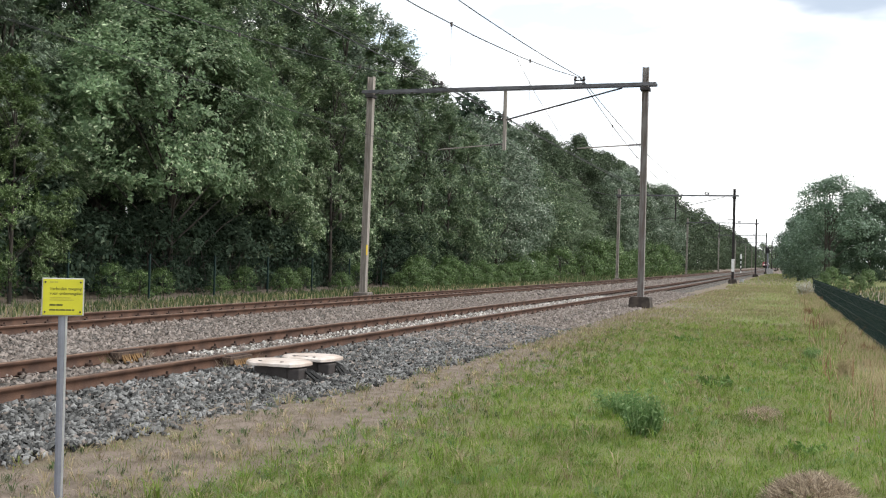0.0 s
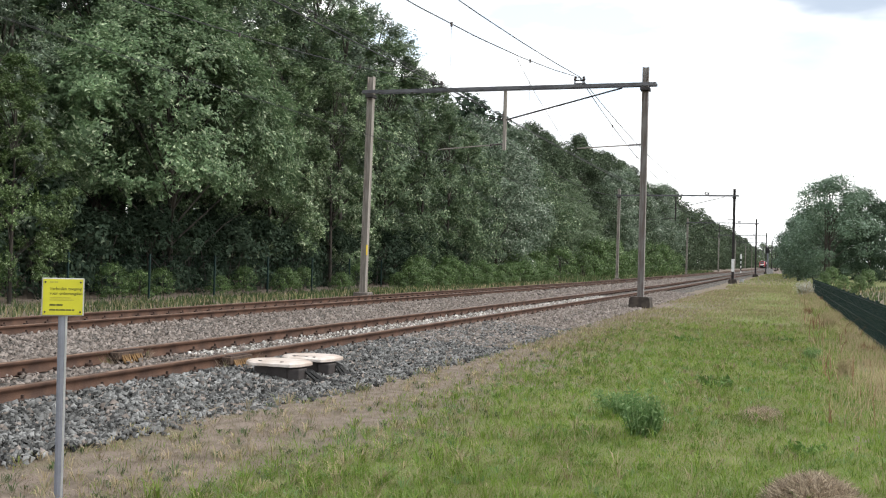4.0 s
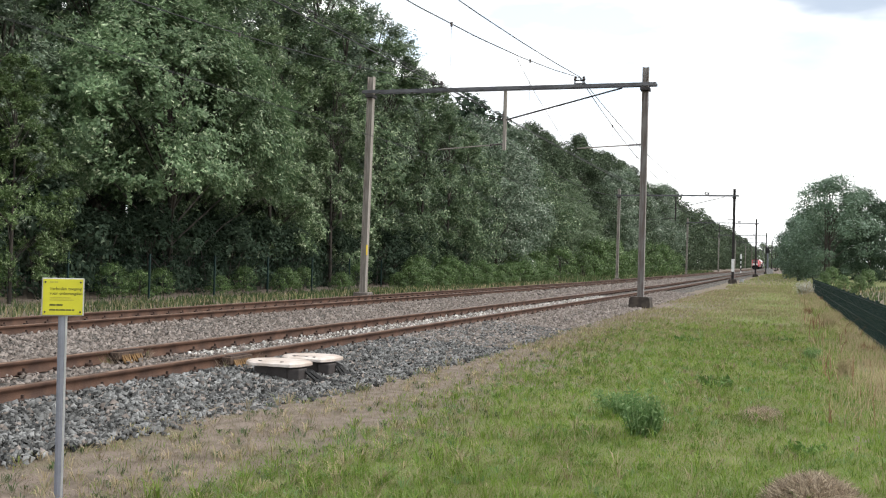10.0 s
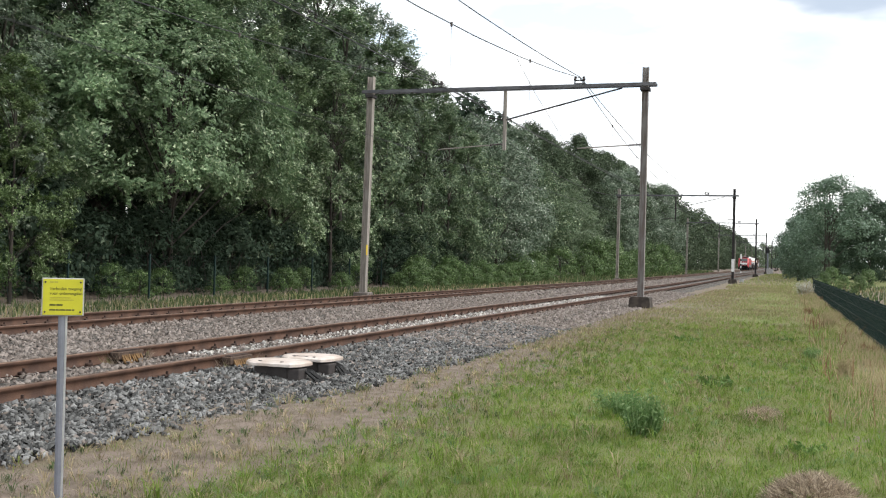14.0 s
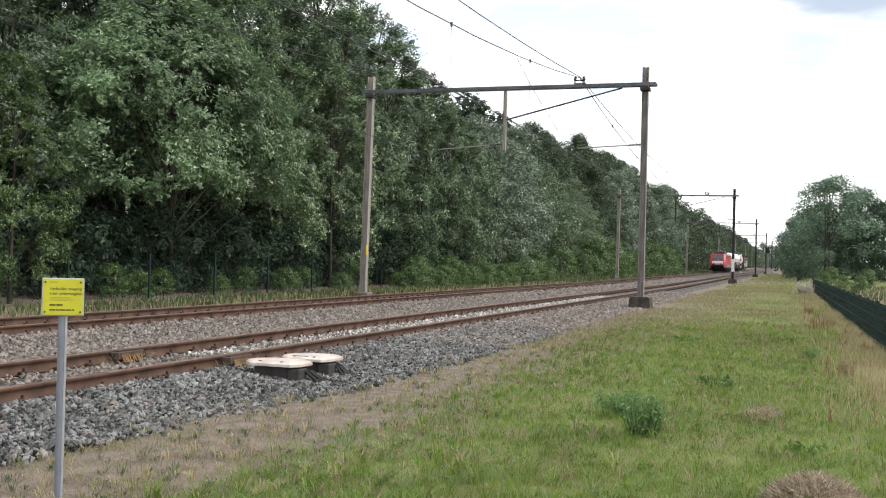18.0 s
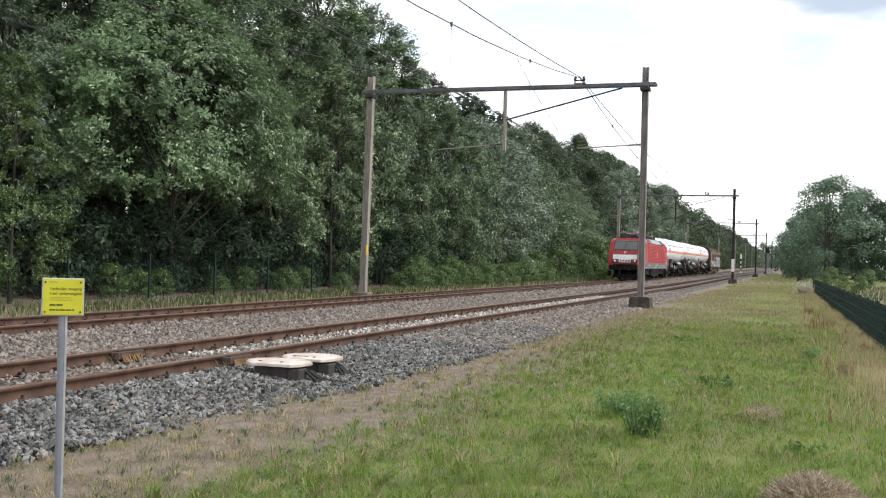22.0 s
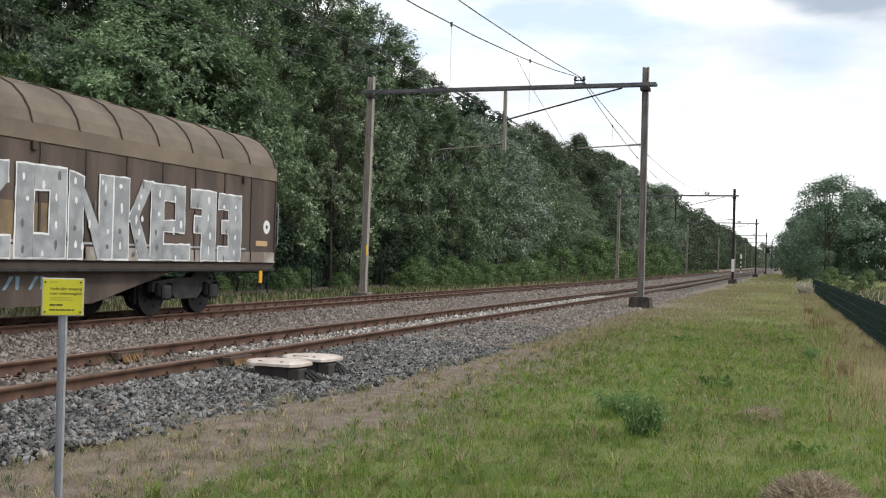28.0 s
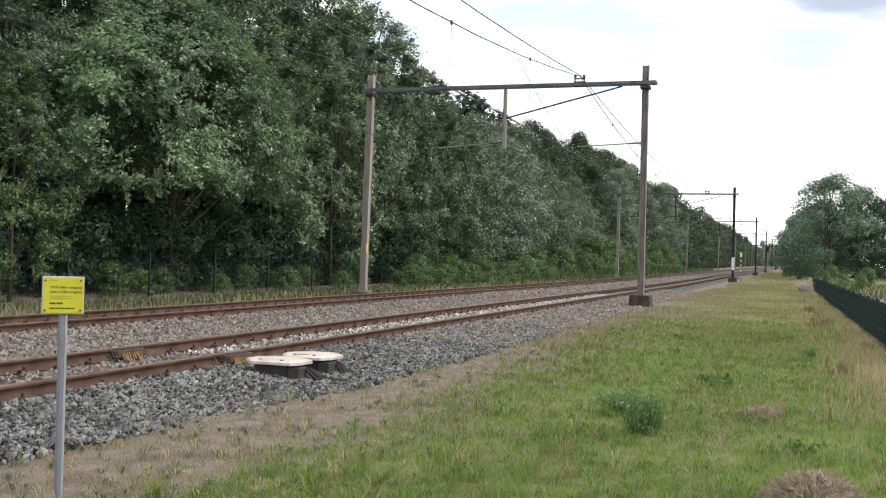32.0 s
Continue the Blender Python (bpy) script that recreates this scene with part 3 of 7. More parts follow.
def portal(i):
    y = Y1 + SPAN * i
    dx, dz = bend(y)
    xl = [-15.95, -15.65, -15.0, -14.4, -14.2, -14.2, -14.2, -14.2][i]
    lean = 0.12 if i == 0 else 0.05
    dark = i > 0
    th = thing("catenary_portal", ("weathered grey-brown" if not dark else "dark") + " steel overhead line portal across two tracks", "portal", "overhead line portals", pose(dx, y, 0))
    z1 = 8.66
    part("foundation", prism(B(), [(XR - 0.42, dz - 0.3), (XR + 0.42, dz - 0.3), (XR + 0.36, dz + 0.36), (XR + 0.30, dz + 0.40), (XR - 0.28, dz + 0.40), (XR - 0.34, dz + 0.36)], "y", -0.4, 0.4), M["footing"], th, "dark stained footing block")
    part("mast", hbeam(B(), XR, 0, dz + 0.38, z1, 0.22, 0.22), M["mast" if not dark else "mast_dark"], th)
    part("foundation", box(B(), xl - 0.3, xl + 0.3, -0.3, 0.3, dz - 0.3, dz + 0.2, 0.03), M["concrete"], th)
    part("mast", hbeam(B(), xl, 0, dz + 0.18, z1 - 0.02, 0.24, 0.24, lean=lean), M["wood_mast"], th, "pale weathered mast")
    bm = B()
    box(bm, xl - 0.2, XR + 0.4, -0.18, -0.13, 7.975, 8.095)
    box(bm, xl - 0.2, XR + 0.4, 0.13, 0.18, 7.975, 8.095)
    for k in range(8):
        xx = xl + 0.4 + k * (XR - xl - 0.8) / 7
        box(bm, xx - 0.04, xx + 0.04, -0.13, 0.13, 7.99, 8.08)
    part("beam", bm, M["beam"], th)
    for xx in (xl + lean, XR):
        part("beam_clamp", box(B(), xx - 0.17, xx + 0.17, -0.2, 0.2, 7.80, 7.93, 0.02), M["mast_dark"], th)
    part("drop_post", box(B(), -10.44, -10.32, -0.06, 0.06, 5.72, 7.94, 0.01), M["wood_mast" if not dark else "mast_dark"], th)
    part("brace", rod(B(), (-10.32, -0.05, 6.85), (-6.0, -0.05, 7.93), 0.03, seg=6), M["mast_dark"], th)
    part("brace", rod(B(), (-10.44, -0.05, 6.85), (-11.0, -0.05, 6.95), 0.03, seg=6), M["mast_dark"], th)
    for a, b in (((-10.44, 0, 5.95), (-13.0, 0, 5.76)), ((XR - 0.1, 0, 5.88), (-7.6, 0, 5.76))):
        arm = part("registration_arm", rod(B(), Vector(a).lerp(Vector(b), 0.18), b, 0.022, seg=6), M["mast_dark" if dark else "wood_mast"], th)
        part("insulator", insulator(B(), a, Vector(a).lerp(Vector(b), 0.2), 0.055, 4), M["insul"], arm)
        part("steady_rod", rod(B(), b, (b[0] - 0.15, 0, b[2] - 0.18), 0.014, seg=5), M["wire"], arm)
    for xx in (XN + 0.1, XF + 0.1):
        br = part("wire_bracket", box(B(), xx - 0.2, xx + 0.2, -0.04, 0.04, 8.12, 8.16), M["mast_dark"], th)
        bm = B()
        for s in (-0.17, 0.17):
            rod(bm, (xx + s, 0, 8.16), (xx + s, 0, 8.26), 0.025, seg=6)
        box(bm, xx - 0.2, xx + 0.2, -0.03, 0.03, 8.24, 8.28)
        part("bracket_posts", bm, M["mast_dark"], br)
        for s in (-0.17, 0.17):
            part("insulator", insulator(B(), (xx + s, 0, 8.27), (xx + s * 0.9, 0, 8.4), 0.055, 3), M["insul"], br)
    if i == 0:
        part("number_plate", box(B(), xl + 0.13, xl + 0.15, -0.14, -0.02, 1.65, 2.05), M["yellow"], th, "small yellow plate with unreadable marks")
    if i == 1:
        part("white_band", box(B(), XR - 0.125, XR + 0.125, -0.125, 0.125, 1.15, 2.3), M["white"], th, "white painted band")
    return th


for i in range(8):
    portal(i)


def sag_wire(bm, x, z, s, r, n=14, ya=-1, yb=7, jit=0.0):
    pts = []
    for i in range(ya, yb):
        for k in range(n + 1):
            t = k / n
            y = Y1 + SPAN * (i + t)
            if k or i == ya:
                pts.append((x + bend(y)[0] + (jit if i % 2 else -jit) * (1 - 2 * t), y, z - s * 4 * t * (1 - t)))
    return pipe(bm, pts, r, 4)


for X, label in ((XN, "over the nearer track"), (XF, "over the farther track")):
    th = thing("overhead_wire", "thin sagging grey overhead line wires " + label, "overhead wire", "overhead wires")
    part("carrier_wire", sag_wire(B(), X + 0.1, 8.36, 1.85, 0.014), M["wire"], th)
    if X == XN:
        part("feeder_wire", sag_wire(B(), X + 0.12, 8.38, 1.02, 0.014), M["wire"], th)
    for o in (-0.04, 0.04):
        part("contact_wire", sag_wire(B(), X + 0.1 + o, 5.56, 0.0, 0.006, 1, jit=0.2), M["wire"], th)
    for i in range(-1, 3):
        for k in range(1, 8):
            t = k / 8
            y = Y1 + SPAN * (i + t)
            zt = 8.36 - 1.85 * 4 * t * (1 - t)
            dp = part("dropper", rod(B(), (X + 0.1, y, 5.56), (X + 0.1, y, zt), 0.004, seg=4), M["wire"], th)
            part("clamp", rod(B(), (X + 0.1, y, zt - 0.05), (X + 0.1, y, zt + 0.05), 0.03, seg=6), M["insul"], dp)
FZ = 6.99
fd = thing("feeder_cable", "dark feeder cable carried by the drop posts between the tracks", "cable")
part("cable", sag_wire(B(), -10.46, FZ, 0.12, 0.017), M["wire"], fd)
for i in range(3):
    y = Y1 + SPAN * i
    part("hanger", insulator(B(), (-10.46, y - 0.02, FZ - 0.02), (-10.40, y, FZ + 0.22), 0.06, 4), M["insul"], fd)
jump = part("overhead_jumper_cable", pipe(B(), [(XN + 0.1, 28.9, 7.34), (XN + 0.1, 31, 6.75), (XN + 0.1, 34, 6.1), (XN + 0.1, 36.2, 5.6)], 0.007, 5), M["wire"])
tagged(jump, "thin slack jumper cable between the overhead wires", "cable")

# ---- trackside things ----
def bars(bm, x0, x1, z, h, y, rng, gap=0.35):
    """A line of unreadable print as short bars."""
    x = x0
    while x < x1:
        w = min(rng.uniform(0.6, 1.6) * h * 3, x1 - x)
        box(bm, x, x + w, y - 0.001, y, z, z + h)
        x += w + h * gap
    return bm


SGN = 0.90
sg = thing("warning_sign", "yellow rectangular warning sign on a grey metal post", "sign", m=pose(-4.33, 5.49, -0.017, 0, 0, 35))


def lettering(parent, words, x, y, z, size, material):
    """Readable words in the built-in font, as a thin mesh on an upright face."""
    cu = bpy.data.curves.new("words", "FONT")
    cu.body, cu.size, cu.extrude, cu.offset = words, size, 0.0004, 0.0003
    tmp = bpy.data.objects.new("words", cu)
    me = bpy.data.meshes.new_from_object(tmp)
    me.materials.clear()
    bpy.data.objects.remove(tmp)
    ob = obj("lettering", me, material, parent)
    ob.matrix_basis = pose(x, y, z, 90)
    return ob


part("post", rod(B(), (0.006, 0.03, -0.2), (0.0, 0.03, 1.30), 0.027, seg=14), M["alu"], sg)
part("post_rib", box(B(), 0.018, 0.029, 0.004, 0.03, -0.2, 1.14), M["alu_light"], sg, "bright edge of the post")
bd = part("board", box(B(), -0.125, 0.125, -0.006, 0.006, 1.142, 1.380, 0.004), M["alu_light"], sg, "sign board with a pale folded rim")
part("face", box(B(), -0.118, 0.118, -0.010, -0.006, 1.149, 1.373, 0.001), M["sign"], bd, "yellow printed face")
rng = random.Random(3)
for z, h, a, b, m in ((1.350, 0.009, -0.078, -0.03, "signtext2"), (1.254, 0.005, -0.078, 0.045, "signtext2"), (1.240, 0.005, -0.078, 0.065, "signtext2"), (1.206, 0.011, -0.078, 0.0, "signtext"), (1.176, 0.009, -0.078, 0.07, "signtext")):
    part("print_line", bars(B(), a, b, z, h, -0.0105, rng), M[m], bd)
for i, words in enumerate(("Verboden toegang", "voor onbevoegden")):
    lettering(bd, words, -0.079, -0.0104, 1.305 - 0.029 * i, 0.0255, M["signtext"])
for x in (-0.104, 0.104):
    for z in (1.168, 1.354):
        part("bolt", rod(B(), (x, -0.011, z), (x, -0.018, z), 0.006, seg=8), M["blackbox"], bd)

# twin switch boxes with white lids
for k, (x0, x1, y0, y1, zt) in enumerate(((-6.33, -5.60, 11.40, 11.98, 0.245), (-6.24, -5.56, 12.18, 12.82, 0.245))):
    cx, cy = (x0 + x1) / 2, (y0 + y1) / 2
    th = thing("track_switch_box", "low dark box with a chalky white lid beside the rail", "switch box", "pair of switch boxes", pose(cx, cy, 0))
    a, b = (x1 - x0) / 2, (y1 - y0) / 2
    bm = B()
    lo = [(-a + 0.10, -b), (a - 0.10, -b), (a - 0.02, -b + 0.12), (a, b - 0.16), (a - 0.14, b), (-a + 0.14, b), (-a - 0.02, b - 0.2), (-a - 0.04, -b + 0.14)]
    hi = [(p[0] * 0.93 - 0.015, p[1] * 0.84) for p in lo]
    v0, v1, v2 = [bm.verts.new((*p, zt - 0.050)) for p in lo], [bm.verts.new((*p, zt - 0.014)) for p in lo], [bm.verts.new((*p, zt + 0.008)) for p in hi]
    for u, w in ((v0, v1), (v1, v2)):
        for i in range(len(lo)):
            bm.faces.new((u[i], u[(i + 1) % len(lo)], w[(i + 1) % len(lo)], w[i]))
    bm.faces.new(v2), bm.faces.new(v0)
    bmesh.ops.recalc_face_normals(bm, faces=bm.faces[:])
    bmesh.ops.bevel(bm, geom=bm.edges[:], offset=0.004, segments=1, affect="EDGES", profile=0.5)
    lid = part("lid", bm, M["cover"], th, "chalky white lid")
    for s in (-0.45, 0.35):
        part("lid_catch", box(B(), a * s - 0.02, a * s + 0.02, -b * 0.86, -b * 0.76, zt - 0.012, zt + 0.014, 0.004), M["blackbox"], lid)
    if k == 1:
        part("lid_slot", box(B(), -0.2, 0.02, -b * 0.78, -b * 0.66, zt - 0.01, zt + 0.012, 0.004), M["blackbox"], lid)
    part("housing", box(B(), -a + 0.09, a - 0.18, -b + 0.1, b - 0.06, -0.06, zt - 0.055, 0.012), M["blackbox"], th)
    part("end_box", box(B(), a - 0.17, a - 0.01, -b + 0.06, -b + 0.3, -0.06, zt - 0.07, 0.012), M["blackbox"], th)
    for o, q in ((-0.05, 0.8), (0.03, 1.0), (0.10, 0.9)):
        q *= 1.0 if k == 0 else 0.55
        part("cable", pipe(B(), [(a - 0.10, o, 0.16), (a + 0.02 * q, o, 0.12), (a + 0.14 * q, o + 0.02, 0.04), (a + 0.30 * q, o + 0.06, 0.012), (a + 0.52 * q, o + 0.10, 0.02), (a + 0.8 * q, o + 0.18, -0.03)], 0.021), M["rubber"], th)

# marker post, signal and far equipment
mk = thing("marker_post", "black and white striped marker post between the tracks", "marker post", m=pose(-10.4, 229, 0.40))
for i in range(7):
    part("band", rod(B(), (0, 0, 0.5 * i), (0, 0, 0.5 * i + 0.5), 0.11 if i < 6 else 0.19, seg=8), M["white" if i % 2 == 0 else "black"], mk)
part("cap", box(B(), -0.20, 0.20, -0.05, 0.05, 3.4, 4.0, 0.02), M["white"], mk, "white plate on top")
sgn = thing("railway_signal", "tall railway signal with a black lamp head on a pale mast", "signal", m=pose(-4.75, 215, 0.35))
part("mast", rod(B(), (0, 0, 0), (0, 0, 4.4), 0.12, seg=10), M["alu"], sgn)
hd = part("head", box(B(), -0.34, 0.34, -0.15, 0.15, 4.1, 5.3, 0.12), M["black"], sgn)
for z in (4.35, 4.75, 5.1):
    part("hood", rod(B(), (0, -0.15, z), (0, -0.42, z), 0.15, 0.13, 10), M["black"], hd)
part("ladder", box(B(), 0.2, 0.3, 0.1, 0.16, 0, 4.2), M["alu"], sgn)
for x, y, w, h in ((-4.6, 104, 0.2, 0.32), (-4.5, 212, 0.3, 1.1), (-4.2, 226, 0.3, 0.9)):
    cb = thing("equipment_cabinet", "small pale trackside equipment cabinet", "cabinet", "trackside cabinets", pose(x, y, bend(y)[1]))
    part("body", box(B(), -w, w, -0.25, 0.25, 0.05, h, 0.03), M["alu_light"], cb)
    part("plinth", box(B(), -w - 0.05, w + 0.05, -0.3, 0.3, -0.15, 0.05), M["concrete"], cb)
    part("roof", box(B(), -w - 0.05, w + 0.05, -0.3, 0.3, h, h + 0.05, 0.02), M["alu_light"], cb)

# ---- fences ----
def mesh_panel(length, height, step, r):
    bm = B()
    for i in range(int(length / step)):
        y = step * (i + 0.5)
        box(bm, -r, r, y - r, y + r, 0.04, height)
    for k in range(5):
        z = 0.08 + k * (height - 0.12) / 4
        for s in (-1, 1):
            box(bm, s * 2 * r - r, s * 2 * r + r, 0, length, z - r, z + r)
    return bm


def fence(name, label, x, x2, y0, count, length, height, step, r, z, group):
    th = thing(name, label, "fence", group)
    pm = qm = None
    for i in range(count + 1):
        y = y0 + i * length
        xx = x + (x2 - x) * i / count
        if i < count:
            if pm is None:
                p = part("mesh_panel", mesh_panel(length, height, step, r), M["fence"], th)
                pm = p.data
            else:
                p = obj("mesh_panel", pm, None, th)
            p.location, p.rotation_euler.z = (xx, y, z), math.atan((x - x2) / (count * length))
        if qm is None:
            q = part("post", box(B(), -0.03, 0.03, -0.03, 0.03, -0.4, height + 0.02, 0.004), M["fence"], th)
            qm = q.data
        else:
            q = obj("post", qm, None, th)
        q.location = (xx + 0.05, y, z)


fence("mesh_fence", "dark green steel mesh fence among dry weeds", 1.66, 1.22, 18.5, 21, 2.5, 1.10, 0.05, 0.0035, -0.19, "fences")
fence("mesh_fence", "dark green mesh fence at the edge of the wood", -20.1, -20.1, 17.4, 8, 4.1, 1.45, 0.20, 0.0017, 0.02, "fences")
fp = thing("field_post", "thin dark post in the field beyond the fence", "post", m=pose(9.5, 62, 0))
part("shaft", rod(B(), (0, 0, -0.2), (0, 0, 2.1), 0.05, seg=7), M["bark"], fp)
copy_thing(fp, pose(6.2, 66, 0))

# ---- trees ----
def limb_tube(v, f, pts, r0, r1, seg=6):
    n0 = len(v)
    for k, p in enumerate(pts):
        r = r0 + (r1 - r0) * k / (len(pts) - 1)
        for s in range(seg):
            a = 2 * math.pi * s / seg
            v.append((p[0] + r * math.cos(a), p[1] + r * math.sin(a), p[2]))
    for k in range(len(pts) - 1):
        for s in range(seg):
            a, b = n0 + k * seg + s, n0 + k * seg + (s + 1) % seg
            f.append((a, b, b + seg, a + seg))


def tree_meshes(seed, h, rad, base, clump_n, per, size, squash=0.8, slim=0.6, boughs=4, trunk_r=0.16, stems=1, shape=1.0, lump=(0.17, 0.40), spray=False, tri=False, oval=1.0, hull=0.35):
    """Trunk and limbs, and the crown in boughs of many leaves, with an uneven outline."""
    rng = np.random.default_rng(seed)
    cl = []
    for i in range(clump_n):
        t = rng.random() ** 0.85
        z = base + (h - base) * t
        prof = (math.sin(math.pi * min(1.0, 0.18 + 0.82 * t) ** shape)) ** 0.6 if t < 0.97 else 0.2
        a, rr = rng.uniform(0, 2 * math.pi), rad * prof * (hull + (1 - hull) * rng.random() ** 0.5) * rng.uniform(0.8, 1.15)
        cl.append((rr * math.cos(a) * oval, rr * math.sin(a), z, rad * rng.uniform(*lump)))
    v, f = [], []
    for s in range(stems):
        ox, oy = rng.normal(0, 0.5 if stems > 1 else 0.01, 2)
        bendx, bendy = rng.normal(0, 0.25, 2)
        pts = [(ox + bendx * t * t * 2, oy + bendy * t * t * 2, -0.2 + t * (h * 0.86)) for t in np.linspace(0, 1, 8)]
        limb_tube(v, f, pts, trunk_r, 0.02, 7)
    for c in cl[:: max(1, clump_n // (26 if per > 200 else 12))]:
        z0 = max(0.6, c[2] - rad * 0.5 - 0.6)
        mid = (c[0] * 0.45, c[1] * 0.45, (z0 + c[2]) / 2 + 0.1)
        limb_tube(v, f, [(0, 0, z0), mid, c[:3]], trunk_r * 0.38, 0.012, 4)
    trunk = mesh_np("trunk", v, f)
    trunk.materials.append(M["bark"])
    trunk.shade_smooth()
    parts = []
    cl.sort(key=lambda c: math.atan2(c[1], c[0]) + 0.25 * c[2])
    for k in range(boughs):
        some = cl[k * len(cl) // boughs:(k + 1) * len(cl) // boughs]
        ctr = np.array([0, 0, base + (h - base) * 0.45])
        if spray:
            at, way, along = spray_points(rng, some, per, squash, ctr)
        else:
            (at, way), along = crown_points(rng, some, per, squash), None
        out = unit(at - ctr) * 0.6 + way * 0.7
        lv, lf = leaves(rng, at, out, size, slim, along, tri)
        parts.append(mesh_np("crown", lv, lf))
    return trunk, parts


def plant_tree(name, meshes, material, label, category, group, m, scale=1.0):
    th = thing(name, label, category, group, m)
    th.scale = (scale, scale, scale)
    trunk, parts = meshes
    if trunk:
        obj("trunk", trunk, None, th)
    made = []
    for me in parts:
        if not me.materials:
            me.materials.append(material)
        made.append(obj("crown", me, None, th))
    return th, made


rng = np.random.default_rng(11)
NEAR = [tree_meshes(21, 10.6, 7.0, 3.6, 400, 320, 0.150, 0.95, 0.55, 6, shape=0.62, lump=(0.085, 0.15), spray=True, oval=0.5, tri=True, hull=0.72),
        tree_meshes(22, 15.5, 3.7, 1.4, 140, 330, 0.155, 0.95, 0.58, 5, lump=(0.14, 0.26), spray=True, tri=True, hull=0.6), tree_meshes(23, 16.5, 3.9, 1.6, 140, 330, 0.155, 0.95, 0.58, 5, lump=(0.14, 0.26), spray=True, tri=True, hull=0.6)]
MID = [tree_meshes(31 + k, h, r, 0.6, 112, 124, 0.26, boughs=2, lump=(0.15, 0.28), tri=True, hull=0.5) for k, h, r in ((0, 15.5, 4.2), (1, 16.5, 4.0), (2, 14.5, 4.4))]
BACKN = [tree_meshes(45 + k, h, r, 4.2, 105, 215, 0.19, boughs=2, trunk_r=0.2, lump=(0.18, 0.33), spray=True, tri=True, hull=0.35) for k, h, r in ((0, 18, 4.3), (1, 17, 4.2))]
BACK = [tree_meshes(41 + k, h, r, 1.0, 112, 115, 0.29, boughs=2, trunk_r=0.2, lump=(0.15, 0.28), tri=True, hull=0.5) for k, h, r in ((0, 18, 4.3), (1, 17, 4.2))]
FAR = [tree_meshes(51, 16, 5.0, 0.2, 46, 50, 0.72, boughs=1, lump=(0.26, 0.44), tri=True), tree_meshes(52, 17, 4.8, 0.2, 46, 50, 0.72, boughs=1, lump=(0.26, 0.44), tri=True)]
BUSH = [tree_meshes(61, 2.2, 1.5, 0.15, 40, 75, 0.15, boughs=1, trunk_r=0.03, stems=3, tri=True), tree_meshes(62, 3.0, 1.7, 0.15, 42, 78, 0.17, boughs=1, trunk_r=0.03, stems=3, tri=True)]


def recoloured(meshes, key, cache={}):
    """The same tree with other leaves."""
    tag = (id(meshes), key)
    if tag not in cache:
        some = [p.copy() for p in meshes[1]]
        for p in some:
            p.materials.clear()
            p.materials.append(M[key])
        cache[tag] = (meshes[0], some)
    return cache[tag]


SWAY = []
WORDS = {"leaf_a": "light green broadleaf tree rocking in the wind", "leaf_h": "yellow-green young tree with hanging leaves", "leaf_c": "tall dark green tree at the wood's edge", "leaf_f": "silvery poplar with wind-turned pale leaves", "leaf_b": "dark green alder with pale flecks at the wood's edge"}
spots = [(-22.0, 13.0, 1, "leaf_a", 0.95), (-22.6, 19.0, 2, "leaf_h", 0.8), (-20.9, 24.2, 1, "leaf_h", 0.44), (-24.6, 27.5, 2, "leaf_c", 0.62), (-22.4, 34.4, 0, "leaf_a", 1.02), (-26.2, 39.5, 2, "leaf_b", 1.0), (-23.0, 43.5, 1, "leaf_f", 0.76), (-22.2, 48.6, 2, "leaf_f", 0.64),
         (-23.4, 52.5, 2, "leaf_b", 0.90), (-22.8, 57.5, 1, "leaf_b", 0.90), (-22.4, 62.5, 2, "leaf_b", 0.80), (-22.2, 67.5, 1, "leaf_b", 0.76)]
for k, (x, y, i, key, sc) in enumerate(spots):
    th, made = plant_tree("broadleaf_tree", recoloured(NEAR[i], key), None, WORDS[key], "tree", "trees of the wood's edge", pose(x, y, 0, 0, 0, 0 if i == 0 else 71 * k + 20), sc)
    if k < 9:
        SWAY += made
y = 72.0
while y < 200:
    key = ("leaf_c", "leaf_p", "leaf_p", "leaf_c")[int(rng.integers(4))] if y > 124 else ("leaf_b", "leaf_c")[int(y) % 2] if y < 97 else "leaf_d"
    plant_tree("alder_tree", recoloured(MID[int(rng.integers(3))], key), None, "dark green broadleaf tree at the wood's edge" if key not in ("leaf_d", "leaf_f") else "greyish light green tree at the wood's edge", "tree", "trees of the wood's edge", pose(-22.3 + rng.uniform(-1, 1), y, bend(y)[1], 0, 0, rng.uniform(0, 360)), rng.uniform(0.85, 1.0) * float(np.interp(y, [72, 78, 90, 97, 100, 122, 127, 139, 200], [0.78, 0.80, 0.84, 0.80, 0.66, 0.62, 0.84, 0.96, 1.02])))
    y += rng.uniform(5.0, 6.5)
y = 8.0
while y < 200:
    plant_tree("oak_tree", recoloured((BACKN if y < 60 else BACK)[int(rng.integers(2))], "leaf_b" if y < 60 else "leaf_c" if y < 108 else "leaf_p"), None, "tall dark green tree standing behind the wood's edge", "tree", "trees deep in the wood", pose(-27.8 + rng.uniform(-1.2, 1.2), y, 0, 0, 0, rng.uniform(0, 360)), rng.uniform(0.95, 1.03) * float(np.interp(y, [8, 52, 65, 76, 92, 105, 114, 127, 150, 175], [1.1, 1.05, 0.98, 0.86, 0.82, 0.84, 0.93, 0.98, 1.02, 1.04])))
    y += rng.uniform(5.2, 6.6)
